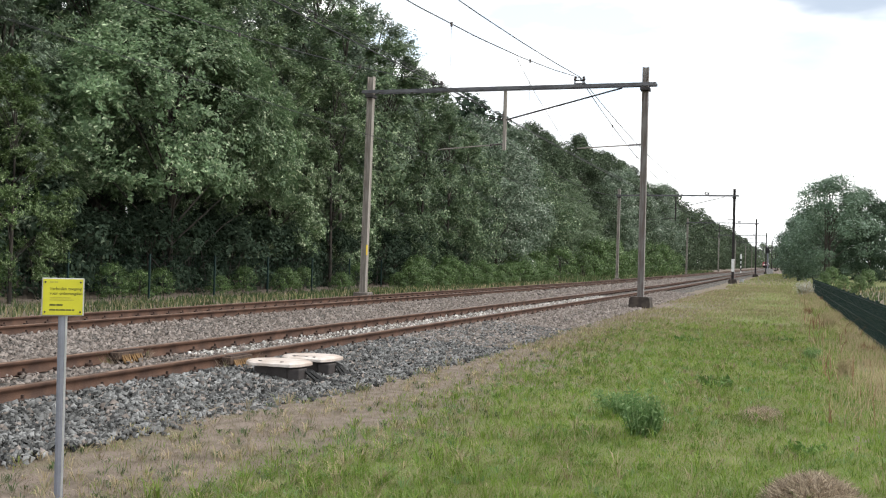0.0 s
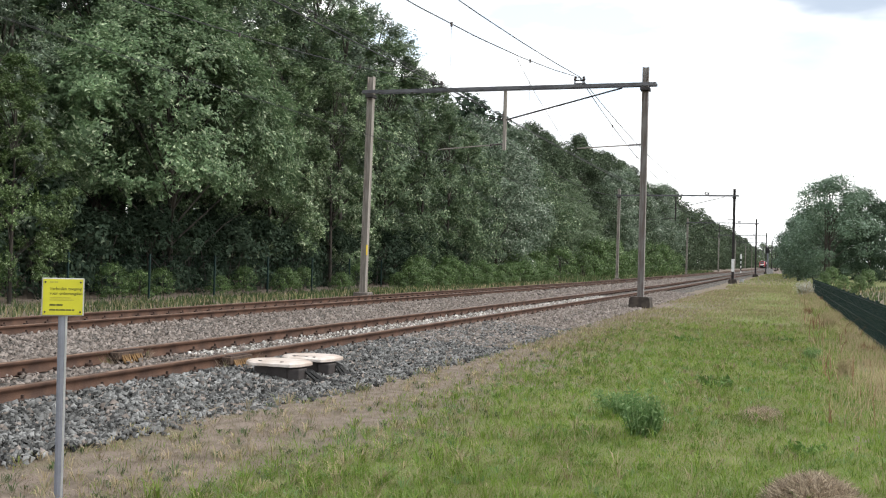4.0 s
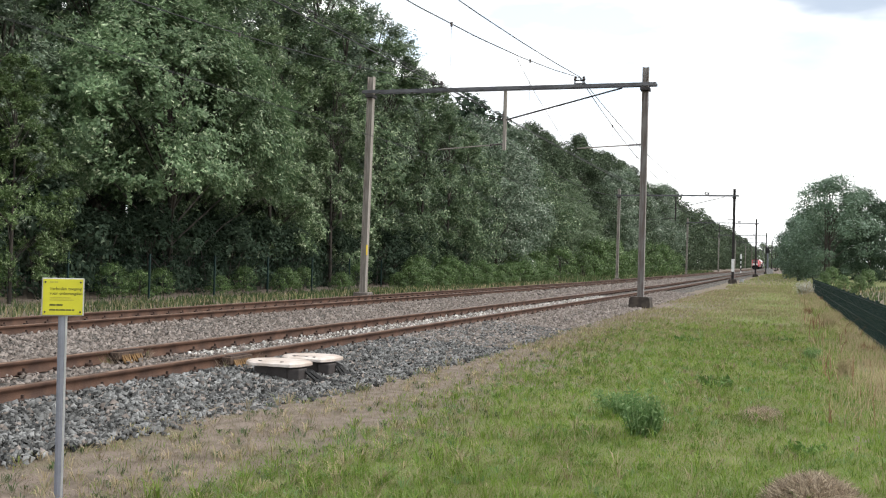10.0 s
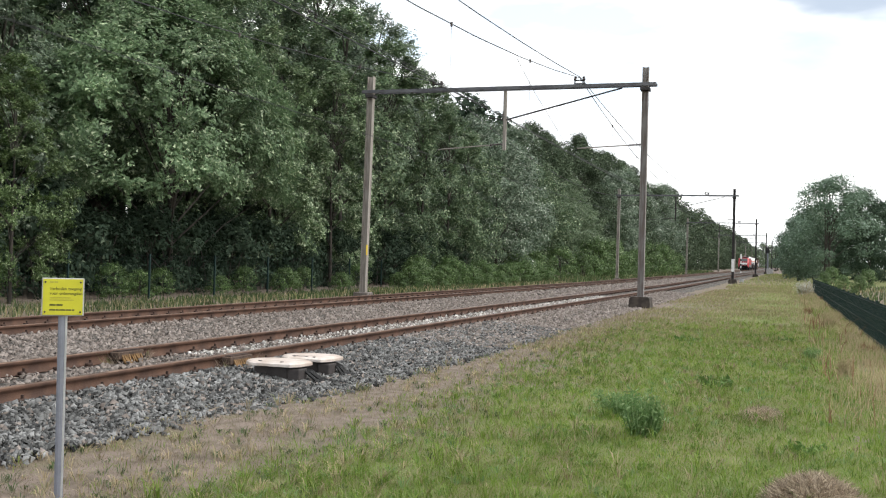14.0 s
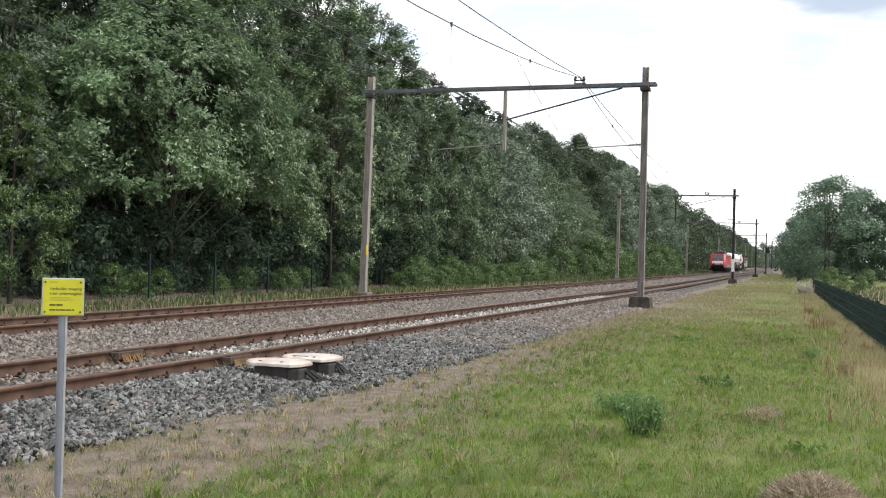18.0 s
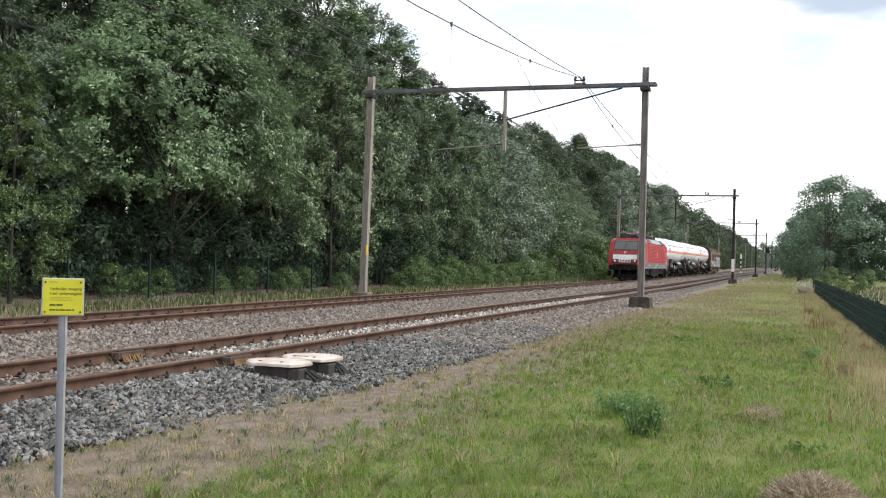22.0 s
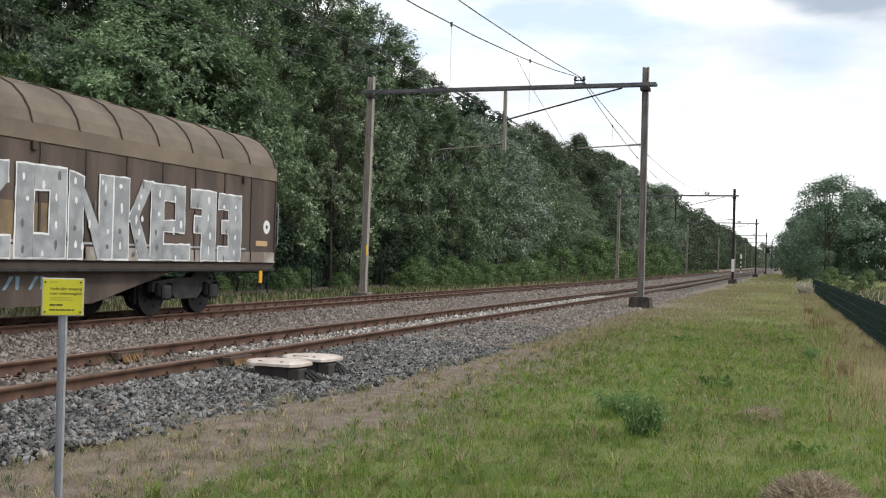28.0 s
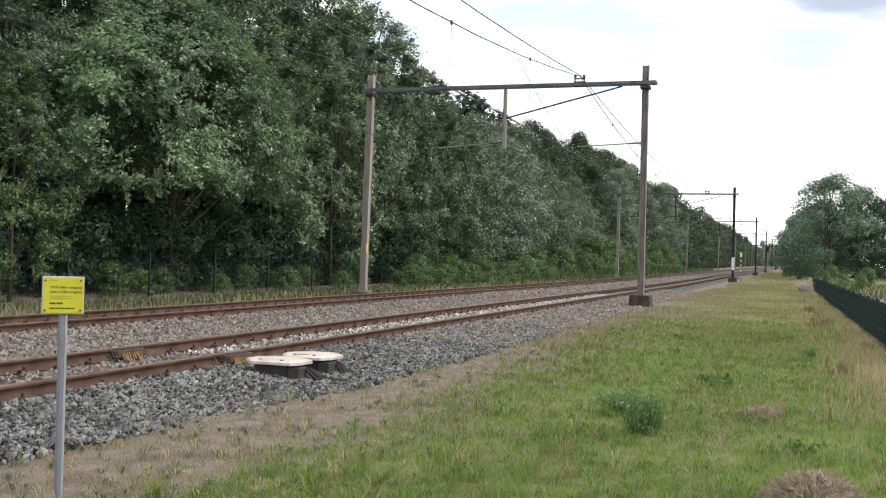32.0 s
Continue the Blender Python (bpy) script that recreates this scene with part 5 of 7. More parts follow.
# ---- the train ----
XT = {
    "red": mat("faded_red_paint", (0.58, 0.078, 0.086), 0.42, 0, 0.16, 0.8, 0.05, 40, (0.475, 0.068, 0.076), spec=0.4),
    # the body red darkened for the front, which faces away from the sun
    "red_f": mat("red_front_in_shade", (0.27, 0.024, 0.036), 0.45, 0, 0.2, 1.2, 0.05, 40, (0.21, 0.022, 0.032)),
    "red_d": mat("shade_dark_red", (0.27, 0.026, 0.030), 0.5, 0, 0.3, 1.5, 0.05, 40, (0.19, 0.022, 0.025)),
    # darker red that paints the shadow in the gaps between side ribs
    "soot_and_shade": mat("rib_gap_shade_red", (0.30, 0.062, 0.056), 0.6, 0, 0.25, 1.2, 0.05, 40, (0.20, 0.055, 0.052)),
    "brow": mat("sooty_brown", (0.17, 0.085, 0.08), 0.6, 0, 0.3, 2, 0.05, 40, (0.11, 0.06, 0.055)),
    "grey": mat("loco_grey", (0.19, 0.20, 0.205), 0.5, 0, 0.1, 0.9, 0.05, 40, (0.165, 0.17, 0.172)),
    "roofgrey": mat("roof_grey", (0.36, 0.385, 0.42), 0.5, 0, 0.15, 1.5, 0.05, 40, (0.28, 0.30, 0.33)),
    "grille": mat("dark_grille", (0.10, 0.105, 0.115), 0.6, 0.2, 0.2, 6, 0.3, 60),
    "band": mat("dull_white_band", (0.80, 0.80, 0.79), 0.5, 0, 0.12, 2, 0.05, 40, (0.66, 0.66, 0.65)),
    # dark running-gear colours, deepened further to stand for shadow below the body
    "bogie": mat("bogie_shade_black", (0.016, 0.0155, 0.016), 0.8, 0.0, 0.35, 3, 0.3, 50, (0.009, 0.009, 0.0095), spec=0.15),
    "bogie_l": mat("dusty_bogie_grey", (0.046, 0.043, 0.042), 0.7, 0.1, 0.35, 3, 0.3, 50, (0.026, 0.025, 0.025)),
    "tyre": mat("wheel_steel", (0.034, 0.031, 0.031), 0.5, 0.4, 0.25, 4, 0.1, 50),
    "panto": mat("pantograph_maroon", (0.13, 0.045, 0.05), 0.6, 0.1, 0.25, 4, 0.1, 50),
    "glassd": mat("cab_glass", (0.10, 0.11, 0.11), 0.12, 0, 0.1, 2, 0, 40, spec=0.45),
    # glass with the bright sky's reflection put into its base colour
    "glassl": mat("sky_bright_glass", (0.6, 0.61, 0.58), 0.1, 0, 0.1, 2, 0, 40, spec=0.8),
    "tank": mat("tank_white", (0.90, 0.90, 0.92), 0.45, 0, 0.04, 0.7, 0.03, 30, (0.80, 0.80, 0.82), spec=0.4),
    "tank_dirty": mat("tank_white_grimy", (0.82, 0.81, 0.81), 0.5, 0, 0.08, 1.1, 0.03, 30, (0.66, 0.64, 0.62), lo=0.3, hi=0.5),
    "saddle": mat("grimy_saddle_paint", (0.42, 0.41, 0.40), 0.6, 0, 0.25, 2.0, 0.05, 30, (0.20, 0.19, 0.18)),
    "orange": mat("orange_stripe", (0.82, 0.36, 0.27), 0.45, 0, 0.08, 1, 0.03, 30),
    "orange_d": mat("orange_stripe_dull", (0.74, 0.33, 0.2), 0.5, 0, 0.12, 1, 0.03, 30),
    "orangepaint": mat("orange_platform_paint", (0.5, 0.17, 0.06), 0.5, 0, 0.2, 3, 0.1, 40),
    "lever": mat("orange_lever_paint", (0.75, 0.38, 0.03), 0.5, 0, 0.1, 5, 0),
    "seam": mat("dark_seam", (0.06, 0.06, 0.065), 0.6, 0, 0.1, 4, 0),
    "blue": mat("navy_print", (0.045, 0.065, 0.22), 0.5, 0, 0.1, 4, 0),
    "print": mat("grey_print", (0.14, 0.14, 0.145), 0.6, 0, 0.1, 4, 0),
    "print_l": mat("faint_grey_print", (0.42, 0.42, 0.42), 0.6, 0, 0.1, 4, 0),
    "brown": mat("brown_wall_paint", (0.122, 0.090, 0.074), 0.7, 0, 0.25, 0.9, 0.1, 30, (0.074, 0.055, 0.046), stretch=(1, 2, 0.5)),
    "brown_l": mat("dusty_brown_roof", (0.215, 0.172, 0.128), 0.75, 0, 0.25, 0.7, 0.1, 30, (0.155, 0.122, 0.092)),
    "brown_r": mat("roof_brown", (0.175, 0.140, 0.105), 0.7, 0, 0.3, 0.8, 0.1, 30, (0.115, 0.091, 0.070)),
    "ribbr": mat("rib_and_shade_brown", (0.07, 0.052, 0.044), 0.7, 0, 0.2, 2, 0.1, 30),
    "rustpatch": mat("orange_rust", (0.54, 0.37, 0.26), 0.8, 0, 0.35, 2.2, 0.3, 30, (0.29, 0.145, 0.085), lo=0.38, hi=0.66, stretch=(1, 1.6, 0.9)),
    "tan": mat("tan_panel", (0.50, 0.35, 0.18), 0.7, 0, 0.25, 1.6, 0.1, 30, (0.24, 0.16, 0.095), lo=0.36, hi=0.56),
    "sill": mat("chalky_sill_paint", (0.42, 0.39, 0.35), 0.75, 0, 0.3, 1.1, 0.1, 30, (0.19, 0.155, 0.13), lo=0.4, hi=0.6),
    "tanfade": mat("tan_fade", (0.24, 0.17, 0.095), 0.7, 0, 0.25, 1.6, 0.1, 30, (0.15, 0.11, 0.075)),
    "chrome_paint": mat("silver_spray", (0.42, 0.43, 0.44), 0.5, 0.1, 0.2, 2.5, 0.1, 30, (0.27, 0.28, 0.29)),
    "white_spray": mat("white_spray", (0.78, 0.78, 0.78), 0.6, 0, 0.1, 3, 0.1, 30),
    "teal_spray": mat("pale_blue_spray", (0.22, 0.33, 0.40), 0.6, 0, 0.3, 3, 0.1, 30),
    "ghost": mat("worn_white_spray", (0.60, 0.59, 0.57), 0.7, 0, 0.3, 2.4, 0.1, 30, (0.26, 0.23, 0.21), lo=0.38, hi=0.5),
}


def smoked(m, places, soot_and_shade):
    """Soft soot stains in the paint, broken by noise: places are (y, z, half length, half height)."""
    t = m.node_tree
    n, k = t.nodes.new, t.links.new
    b = t.nodes["Principled BSDF"]
    last = b.inputs["Base Color"].links[0].from_socket
    tc, no_ = n("ShaderNodeTexCoord"), n("ShaderNodeTexNoise")
    no_.inputs["Scale"].default_value, no_.inputs["Detail"].default_value = 2.2, 5
    k(tc.outputs["Object"], no_.inputs[0])
    for y, z, ry, rz, amount in places:
        mp_, ln_, ad, mr, mu, mix = n("ShaderNodeMapping"), n("ShaderNodeVectorMath"), n("ShaderNodeMath"), n("ShaderNodeMapRange"), n("ShaderNodeMath"), n("ShaderNodeMix")
        mp_.inputs["Scale"].default_value = (0.0, 1 / ry, 1 / rz)
        mp_.inputs["Location"].default_value = (0.0, -y / ry, -z / rz)
        k(tc.outputs["Object"], mp_.inputs[0])
        ln_.operation = "LENGTH"
        k(mp_.outputs[0], ln_.inputs[0])
        ad.operation = "ADD"
        k(ln_.outputs["Value"], ad.inputs[0])
        k(no_.outputs[0], ad.inputs[1])
        mr.interpolation_type = "SMOOTHSTEP"
        mr.inputs["From Min"].default_value, mr.inputs["From Max"].default_value = 1.55, 0.45
        k(ad.outputs[0], mr.inputs[0])
        mu.operation = "MULTIPLY"
        mu.inputs[1].default_value = amount
        k(mr.outputs[0], mu.inputs[0])
        mix.data_type = "RGBA"
        mix.inputs[7].default_value = (*soot_and_shade, 1)
        k(mu.outputs[0], mix.inputs[0])
        k(last, mix.inputs[6])
        last = mix.outputs[2]
    k(last, b.inputs["Base Color"])
    return m


XT["rib_red"] = smoked(mat("faded_red_ribs", (0.58, 0.078, 0.086), 0.45, 0, 0.16, 0.8, 0.05, 40, (0.475, 0.068, 0.076), spec=0.35), ((12.05, 2.75, 0.55, 1.0, 0.75), (7.9, 2.55, 1.1, 1.1, 0.6), (6.0, 2.0, 1.6, 0.8, 0.3)), (0.20, 0.075, 0.070))
LAMP = glow("headlight_lit", (1.0, 0.97, 0.9), 0.75)


def loft(bm, rings, cap0=False, cap1=False, closed=True):
    vs = [[bm.verts.new(p) for p in r] for r in rings]
    k = len(rings[0])
    for a, b in zip(vs, vs[1:]):
        for i in range(k if closed else k - 1):
            bm.faces.new((a[i], a[(i + 1) % k], b[(i + 1) % k], b[i]))
    for flag, r in ((cap0, vs[0]), (cap1, vs[-1])):
        if flag:
            bm.faces.new(r)
    bmesh.ops.recalc_face_normals(bm, faces=bm.faces[:])
    return bm


def plate(bm, pts, way, t):
    """A flat panel from its corners, t thick along way."""
    w = Vector(way).normalized() * t
    a, b = [bm.verts.new(Vector(p)) for p in pts], [bm.verts.new(Vector(p) + w) for p in pts]
    bm.faces.new(a), bm.faces.new(b)
    for i in range(len(a)):
        bm.faces.new((a[i], a[(i + 1) % len(a)], b[(i + 1) % len(a)], b[i]))
    bmesh.ops.recalc_face_normals(bm, faces=bm.faces[:])
    return bm


def wheel_bm(r, x):
    """A wheelset: two tyred discs with flanges on an axle across the track."""
    bm = B()
    rod(bm, (-1.0, 0, 0), (1.0, 0, 0), 0.085, seg=10)
    for s in (-1, 1):
        rod(bm, (s * (x - 0.065), 0, 0), (s * (x + 0.07), 0, 0), r, seg=28)
        rod(bm, (s * (x - 0.095), 0, 0), (s * (x - 0.065), 0, 0), r + 0.03, seg=28)
        rod(bm, (s * (x + 0.07), 0, 0), (s * (x + 0.075), 0, 0), r * 0.82, r * 0.5, 20)
        rod(bm, (s * (x + 0.07), 0, 0), (s * (x + 0.13), 0, 0), 0.14, seg=12)
        for k in range(5):
            a = 2 * math.pi * k / 5
            box(bm, s * (x + 0.08) - 0.01, s * (x + 0.08) + 0.01, r * 0.6 * math.cos(a) - 0.03, r * 0.6 * math.cos(a) + 0.03, r * 0.6 * math.sin(a) - 0.03, r * 0.6 * math.sin(a) + 0.03)
    return bm


WHEELS = []


def loco():
    T = thing("locomotive", "faded red electric locomotive with grey skirt and lit headlights", "locomotive")
    LEN = 19.58

    def sl(z):
        return float(np.interp(z, [0.78, 1.33, 1.7, 2.1, 2.5, 3.22, 3.42], [0.06, 0.0, 0.02, 0.12, 0.40, 0.88, 1.12]))
    Z = [1.30, 1.42, 1.68, 2.10, 2.50, 2.85, 3.10, 3.24, 3.38]

    def ring(kind, end):
        pts = []
        for z in Z:
            if kind == 0:
                x, y = 1.04 - 0.03 * max(0, z - 2.1), 0.72 + sl(z)
            elif kind == 1:
                x, y = 1.45 - 0.07 * max(0, z - 2.4) - 0.35 * max(0, z - 3.22), 1.18 + 0.9 * sl(z)
            else:
                x = 1.48 - 0.03 * max(0, z - 2.4) - 1.0 * max(0, z - 3.24)
                y = {2: 2.6, 3: 3.66}[kind]
            pts.append((x, y, z))
        x, y, z = pts[-1]
        pts.append((x * 0.86, y + 0.05, 3.44))
        ring_ = pts + [(-a, b, c) for a, b, c in reversed(pts)]
        return ring_ if end == 0 else [(a, LEN - b, c) for a, b, c in ring_]
    for end in (0, 1):
        bm = B()
        rs = [ring(k, end) for k in range(4)]
        vs = [[bm.verts.new(p) for p in r] for r in rs]
        k = len(rs[0])
        for a, b in zip(vs, vs[1:]):
            for i in range(k):
                bm.faces.new((a[i], a[(i + 1) % k], b[(i + 1) % k], b[i]))
        for i in range(k // 2 - 1):
            bm.faces.new((vs[0][i], vs[0][i + 1], vs[0][k - 2 - i], vs[0][k - 1 - i]))
        bmesh.ops.recalc_face_normals(bm, faces=bm.faces[:])
        cab = smooth(part("cab_shell", bm, XT["red"], T, "rounded red driver's cab"), 24)
        # front faces take the darker red: their shade is in the paint colour
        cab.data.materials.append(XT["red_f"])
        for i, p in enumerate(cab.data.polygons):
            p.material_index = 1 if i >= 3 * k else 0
        # windscreen and front furniture, laid on the sloped face

        def fp(x, z, out):
            y = 0.72 + sl(z) - out
            return (x, y if end == 0 else LEN - y, z)
        way = (0, -1 if end == 0 else 1, 0.3)
        ws = part("windscreen", plate(B(), [fp(-0.95, 2.52, 0.004), fp(0.95, 2.52, 0.004), fp(0.92, 3.2, 0.004), fp(-0.92, 3.2, 0.004)], way, 0.012), XT["glassd"], cab, "dark grey windscreen")
        fr = B()
        for a, b in (((-0.97, 2.5), (0.97, 2.5)), ((0.97, 2.5), (0.94, 3.22)), ((0.94, 3.22), (-0.94, 3.22)), ((-0.94, 3.22), (-0.97, 2.5)), ((0, 2.5), (0, 3.22))):
            rod(fr, fp(a[0], a[1], 0.01), fp(b[0], b[1], 0.01), 0.018, seg=6)
        part("windscreen_frame", fr, M["rubber"], ws)
        for s in (-1, 1):
            wp = B()
            rod(wp, fp(s * 0.28, 2.42, 0.05), fp(s * 0.04, 3.05, 0.05), 0.012, seg=5)
            rod(wp, fp(s * 0.04, 3.05, 0.05), fp(s * 0.16, 2.72, 0.05), 0.012, seg=5)
            part("wiper", wp, M["rubber"], ws)
        # nose strip coloured darker still, as part of the front's shade
        part("nose_shade_strip", plate(B(), [fp(-0.99, 2.12, 0.003), fp(0.99, 2.12, 0.003), fp(0.97, 2.49, 0.003), fp(-0.97, 2.49, 0.003)], way, 0.006), XT["red_d"], cab, "dark red strip under the windscreen, shade put into its colour")
        part("sooty_brow", plate(B(), [fp(-0.93, 3.235, 0.003), fp(0.93, 3.235, 0.003), fp(0.91, 3.30, 0.003), fp(-0.91, 3.30, 0.003)], way, 0.006), XT["brow"], cab, "sooty brown strip over the windscreen")
        for x in (-0.75, -0.3, 0.3, 0.75):
            part("vent", plate(B(), [fp(x - 0.13, 2.43, 0.006), fp(x + 0.13, 2.43, 0.006), fp(x + 0.13, 2.47, 0.006), fp(x - 0.13, 2.47, 0.006)], way, 0.01), M["black"], cab)
        part("white_band", plate(B(), [fp(-1.0, 1.70, 0.003), fp(1.0, 1.70, 0.003), fp(0.99, 2.09, 0.003), fp(-0.99, 2.09, 0.003)], (0, way[1], 0.1), 0.008), XT["band"], cab, "dull white front band")
        npl = part("front_plate", plate(B(), [fp(-0.5, 1.46, 0.003), fp(0.5, 1.46, 0.003), fp(0.5, 1.71, 0.003), fp(-0.5, 1.71, 0.003)], (0, way[1], 0.0), 0.012), XT["band"], cab)
        for i, x in enumerate((-0.34, -0.22, -0.1, 0.04, 0.16, 0.28, 0.38)):
            part("plate_mark", plate(B(), [fp(x - 0.036, 1.515, 0.016), fp(x + 0.036, 1.515, 0.016), fp(x + 0.036, 1.66, 0.016), fp(x - 0.036, 1.66, 0.016)], (0, way[1], 0), 0.002), M["black"], npl)
        for s in (-1, 1):
            un = part("lamp_unit", plate(B(), [fp(s * 0.52, 1.47, 0.004), fp(s * 0.99, 1.47, 0.004), fp(s * 0.99, 1.69, 0.004), fp(s * 0.52, 1.69, 0.004)], (0, way[1], 0), 0.02), M["black"], cab)
            part("headlight", rod(B(), fp(s * 0.82, 1.58, 0.02), fp(s * 0.82, 1.58, 0.045), 0.068, seg=16), LAMP if end == 0 else XT["glassl"], un, "round headlight, lit" if end == 0 else "")
            part("lamp_core", rod(B(), fp(s * 0.82, 1.58, 0.04), fp(s * 0.82, 1.58, 0.05), 0.028, seg=12), XT["grille"], un)
            part("lamp_rim", rod(B(), fp(s * 0.82, 1.58, 0.018), fp(s * 0.82, 1.58, 0.038), 0.092, seg=16), XT["grille"], un)
            part("tail_light", rod(B(), fp(s * 0.63, 1.56, 0.02), fp(s * 0.63, 1.56, 0.035), 0.055, seg=12), XT["saddle"], un)
        tl = part("top_light", rod(B(), fp(0.0, 2.27, 0.0), fp(0.0, 2.27, 0.05), 0.085, seg=16), XT["band"], cab, "round upper headlight in a white ring")
        part("lamp_glass", rod(B(), fp(0.0, 2.27, 0.04), fp(0.0, 2.27, 0.056), 0.05, seg=14), XT["glassd"], tl)
        # lower edge of the front in the same shade red
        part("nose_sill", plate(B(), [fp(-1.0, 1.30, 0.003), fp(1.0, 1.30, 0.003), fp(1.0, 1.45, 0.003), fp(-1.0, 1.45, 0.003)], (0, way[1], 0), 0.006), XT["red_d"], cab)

        def yy(y):
            return y if end == 0 else LEN - y
        # cheeks, buffer beam, buffers, hoses
        bb = part("buffer_beam", box(B(), -1.0, 1.0, min(yy(0.80), yy(1.1)), max(yy(0.80), yy(1.1)), 0.80, 1.30, 0.03), XT["bogie"], T)
        for s in (-1, 1):
            part("front_cheek", loft(B(), [[(s * 1.07, yy(0.74), 0.98), (s * 1.07, yy(0.74), 1.34), (s * 1.46, yy(1.14), 1.42), (s * 1.46, yy(1.14), 0.80)], [(s * 1.0, yy(0.9), 0.98), (s * 1.0, yy(0.9), 1.34), (s * 1.38, yy(1.3), 1.42), (s * 1.38, yy(1.3), 0.80)]], True, True), XT["red"], T)
            bf_ = part("buffer", rod(B(), (s * 0.875, yy(0.72), 1.05), (s * 0.875, yy(0.08), 1.05), 0.11, seg=14), XT["bogie"], T)
            bm = B()
            box(bm, s * 0.875 - 0.29, s * 0.875 + 0.29, min(yy(0.0), yy(0.08)), max(yy(0.0), yy(0.08)), 0.87, 1.23, 0.05)
            part("buffer_head", bm, XT["bogie"], bf_)
            part("front_step", box(B(), s * 1.30 - 0.12, s * 1.30 + 0.12, min(yy(0.85), yy(1.15)), max(yy(0.85), yy(1.15)), 0.30, 0.76, 0.02), XT["bogie"], T)
            part("brake_hose", pipe(B(), [(s * 0.35, yy(0.7), 0.95), (s * 0.38, yy(0.5), 0.8), (s * 0.4, yy(0.46), 0.5), (s * 0.36, yy(0.55), 0.35)], 0.03), M["rubber"], T)
        part("coupling_hook", box(B(), -0.08, 0.08, min(yy(0.25), yy(0.75)), max(yy(0.25), yy(0.75)), 0.9, 1.12, 0.04), XT["bogie"], T)
        part("snow_plough", box(B(), -1.0, 1.0, min(yy(1.2), yy(1.3)), max(yy(1.2), yy(1.3)), 0.18, 0.5, 0.02), XT["bogie"], T)
        # cab side windows, doors, handrails
        for s in (-1, 1):
            sx = s * 1.475
            wn = part("side_window", box(B(), sx - 0.01, sx + 0.01, min(yy(1.98), yy(2.48)), max(yy(1.98), yy(2.48)), 2.50, 3.04, 0.04), M["rubber"], cab)
            part("pane", box(B(), sx + s * 0.012 - 0.004, sx + s * 0.012 + 0.004, min(yy(2.03), yy(2.41)), max(yy(2.03), yy(2.41)), 2.54, 3.00, 0.003), XT["glassl"], wn)
            dr = part("cab_door", box(B(), sx - 0.002, sx + 0.012, min(yy(2.66), yy(3.34)), max(yy(2.66), yy(3.34)), 1.36, 3.06, 0.01), XT["red"], cab)
            for y in (2.58, 3.42):
                part("handrail", pipe(B(), [(sx, yy(y), 2.70), (sx + s * 0.06, yy(y), 2.66), (sx + s * 0.06, yy(y), 1.30), (sx, yy(y), 1.26)], 0.018), M["alu_light"], dr, "pale metal handrail")
            # flat plates; the dark red paints the shade inside the recess
            for z in (1.78, 2.12) if (end == 1) else (1.78,):
                part("door_recess", box(B(), sx + s * 0.012 - 0.004, sx + s * 0.012 + 0.004, min(yy(2.72), yy(2.88)), max(yy(2.72), yy(2.88)), z - 0.13, z + 0.13, 0.003), XT["red_d"], dr)
            # flat black plate in place of a shaded hollow
            part("foot_recess", box(B(), sx - 0.004, sx + s * 0.02 + 0.004, min(yy(2.72), yy(3.20)), max(yy(2.72), yy(3.20)), 1.13, 1.26, 0.003), M["black"], cab)
            st = part("cab_step", box(B(), sx - 0.16, sx + 0.02, min(yy(2.7), yy(3.2)), max(yy(2.7), yy(3.2)), 0.40, 0.44, 0.005), XT["bogie_l"], T)
            for y in (2.7, 3.2):
                part("step_hanger", box(B(), sx - 0.05, sx - 0.01, yy(y) - 0.02, yy(y) + 0.02, 0.42, 0.96), XT["bogie_l"], st)
            part("class_mark", box(B(), sx + s * 0.004 - 0.002, sx + s * 0.004 + 0.002, yy(2.3) - 0.03, yy(2.3) + 0.03, 1.50, 1.62), M["white"], cab)
    # middle of the body
    sec = [(1.48, 0.97), (1.48, 3.10), (1.16, 3.50), (0, 3.53)]
    full = sec + [(-x, z) for x, z in reversed(sec[:-1])]
    part("machine_room", prism(B(), full, "y", 3.66, LEN - 3.66), XT["red"], T, "red machine room walls")
    for s in (-1, 1):
        sx = s * 1.482
        sk = B()
        prism(sk, [(0.98 + 0.12, 0.80), (1.9, 0.80), (2.0, 0.97), (LEN - 2.0, 0.97), (LEN - 1.9, 0.80), (LEN - 1.1, 0.80), (LEN - 1.1, 1.40), (LEN - 3.6, 1.40), (LEN - 3.9, 1.46), (3.9, 1.46), (3.6, 1.40), (1.1, 1.40)], "x", sx - 0.012, sx + 0.012)
        skirt = part("skirt", sk, XT["grey"], T, "grey lower side skirt with white markings")
        rng = random.Random(8)
        for y, z, w, h in ((3.0, 1.05, 0.2, 0.10), (4.6, 1.20, 0.25, 0.10), (5.2, 1.17, 0.3, 0.05), (8.9, 1.02, 0.35, 0.07), (9.4, 1.02, 0.15, 0.12), (9.9, 1.02, 0.06, 0.14), (13.0, 1.20, 0.4, 0.05), (13.0, 1.10, 0.4, 0.05), (14.2, 1.22, 0.2, 0.04), (15.1, 1.10, 0.1, 0.2), (15.7, 1.15, 0.35, 0.09), (5.6, 1.0, 0.06, 0.06), (7.6, 1.0, 0.06, 0.08), (12.0, 1.0, 0.06, 0.08), (16.6, 1.0, 0.06, 0.08), (10.9, 1.26, 0.0, 0.0)):
            if w:
                part("skirt_mark", box(B(), sx + s * 0.013 - 0.001, sx + s * 0.013 + 0.001, y, y + w, z, z + h), M["white"], skirt)
        for i in range(9):
            w = 0.10 if 2 < i < 7 else 0.06
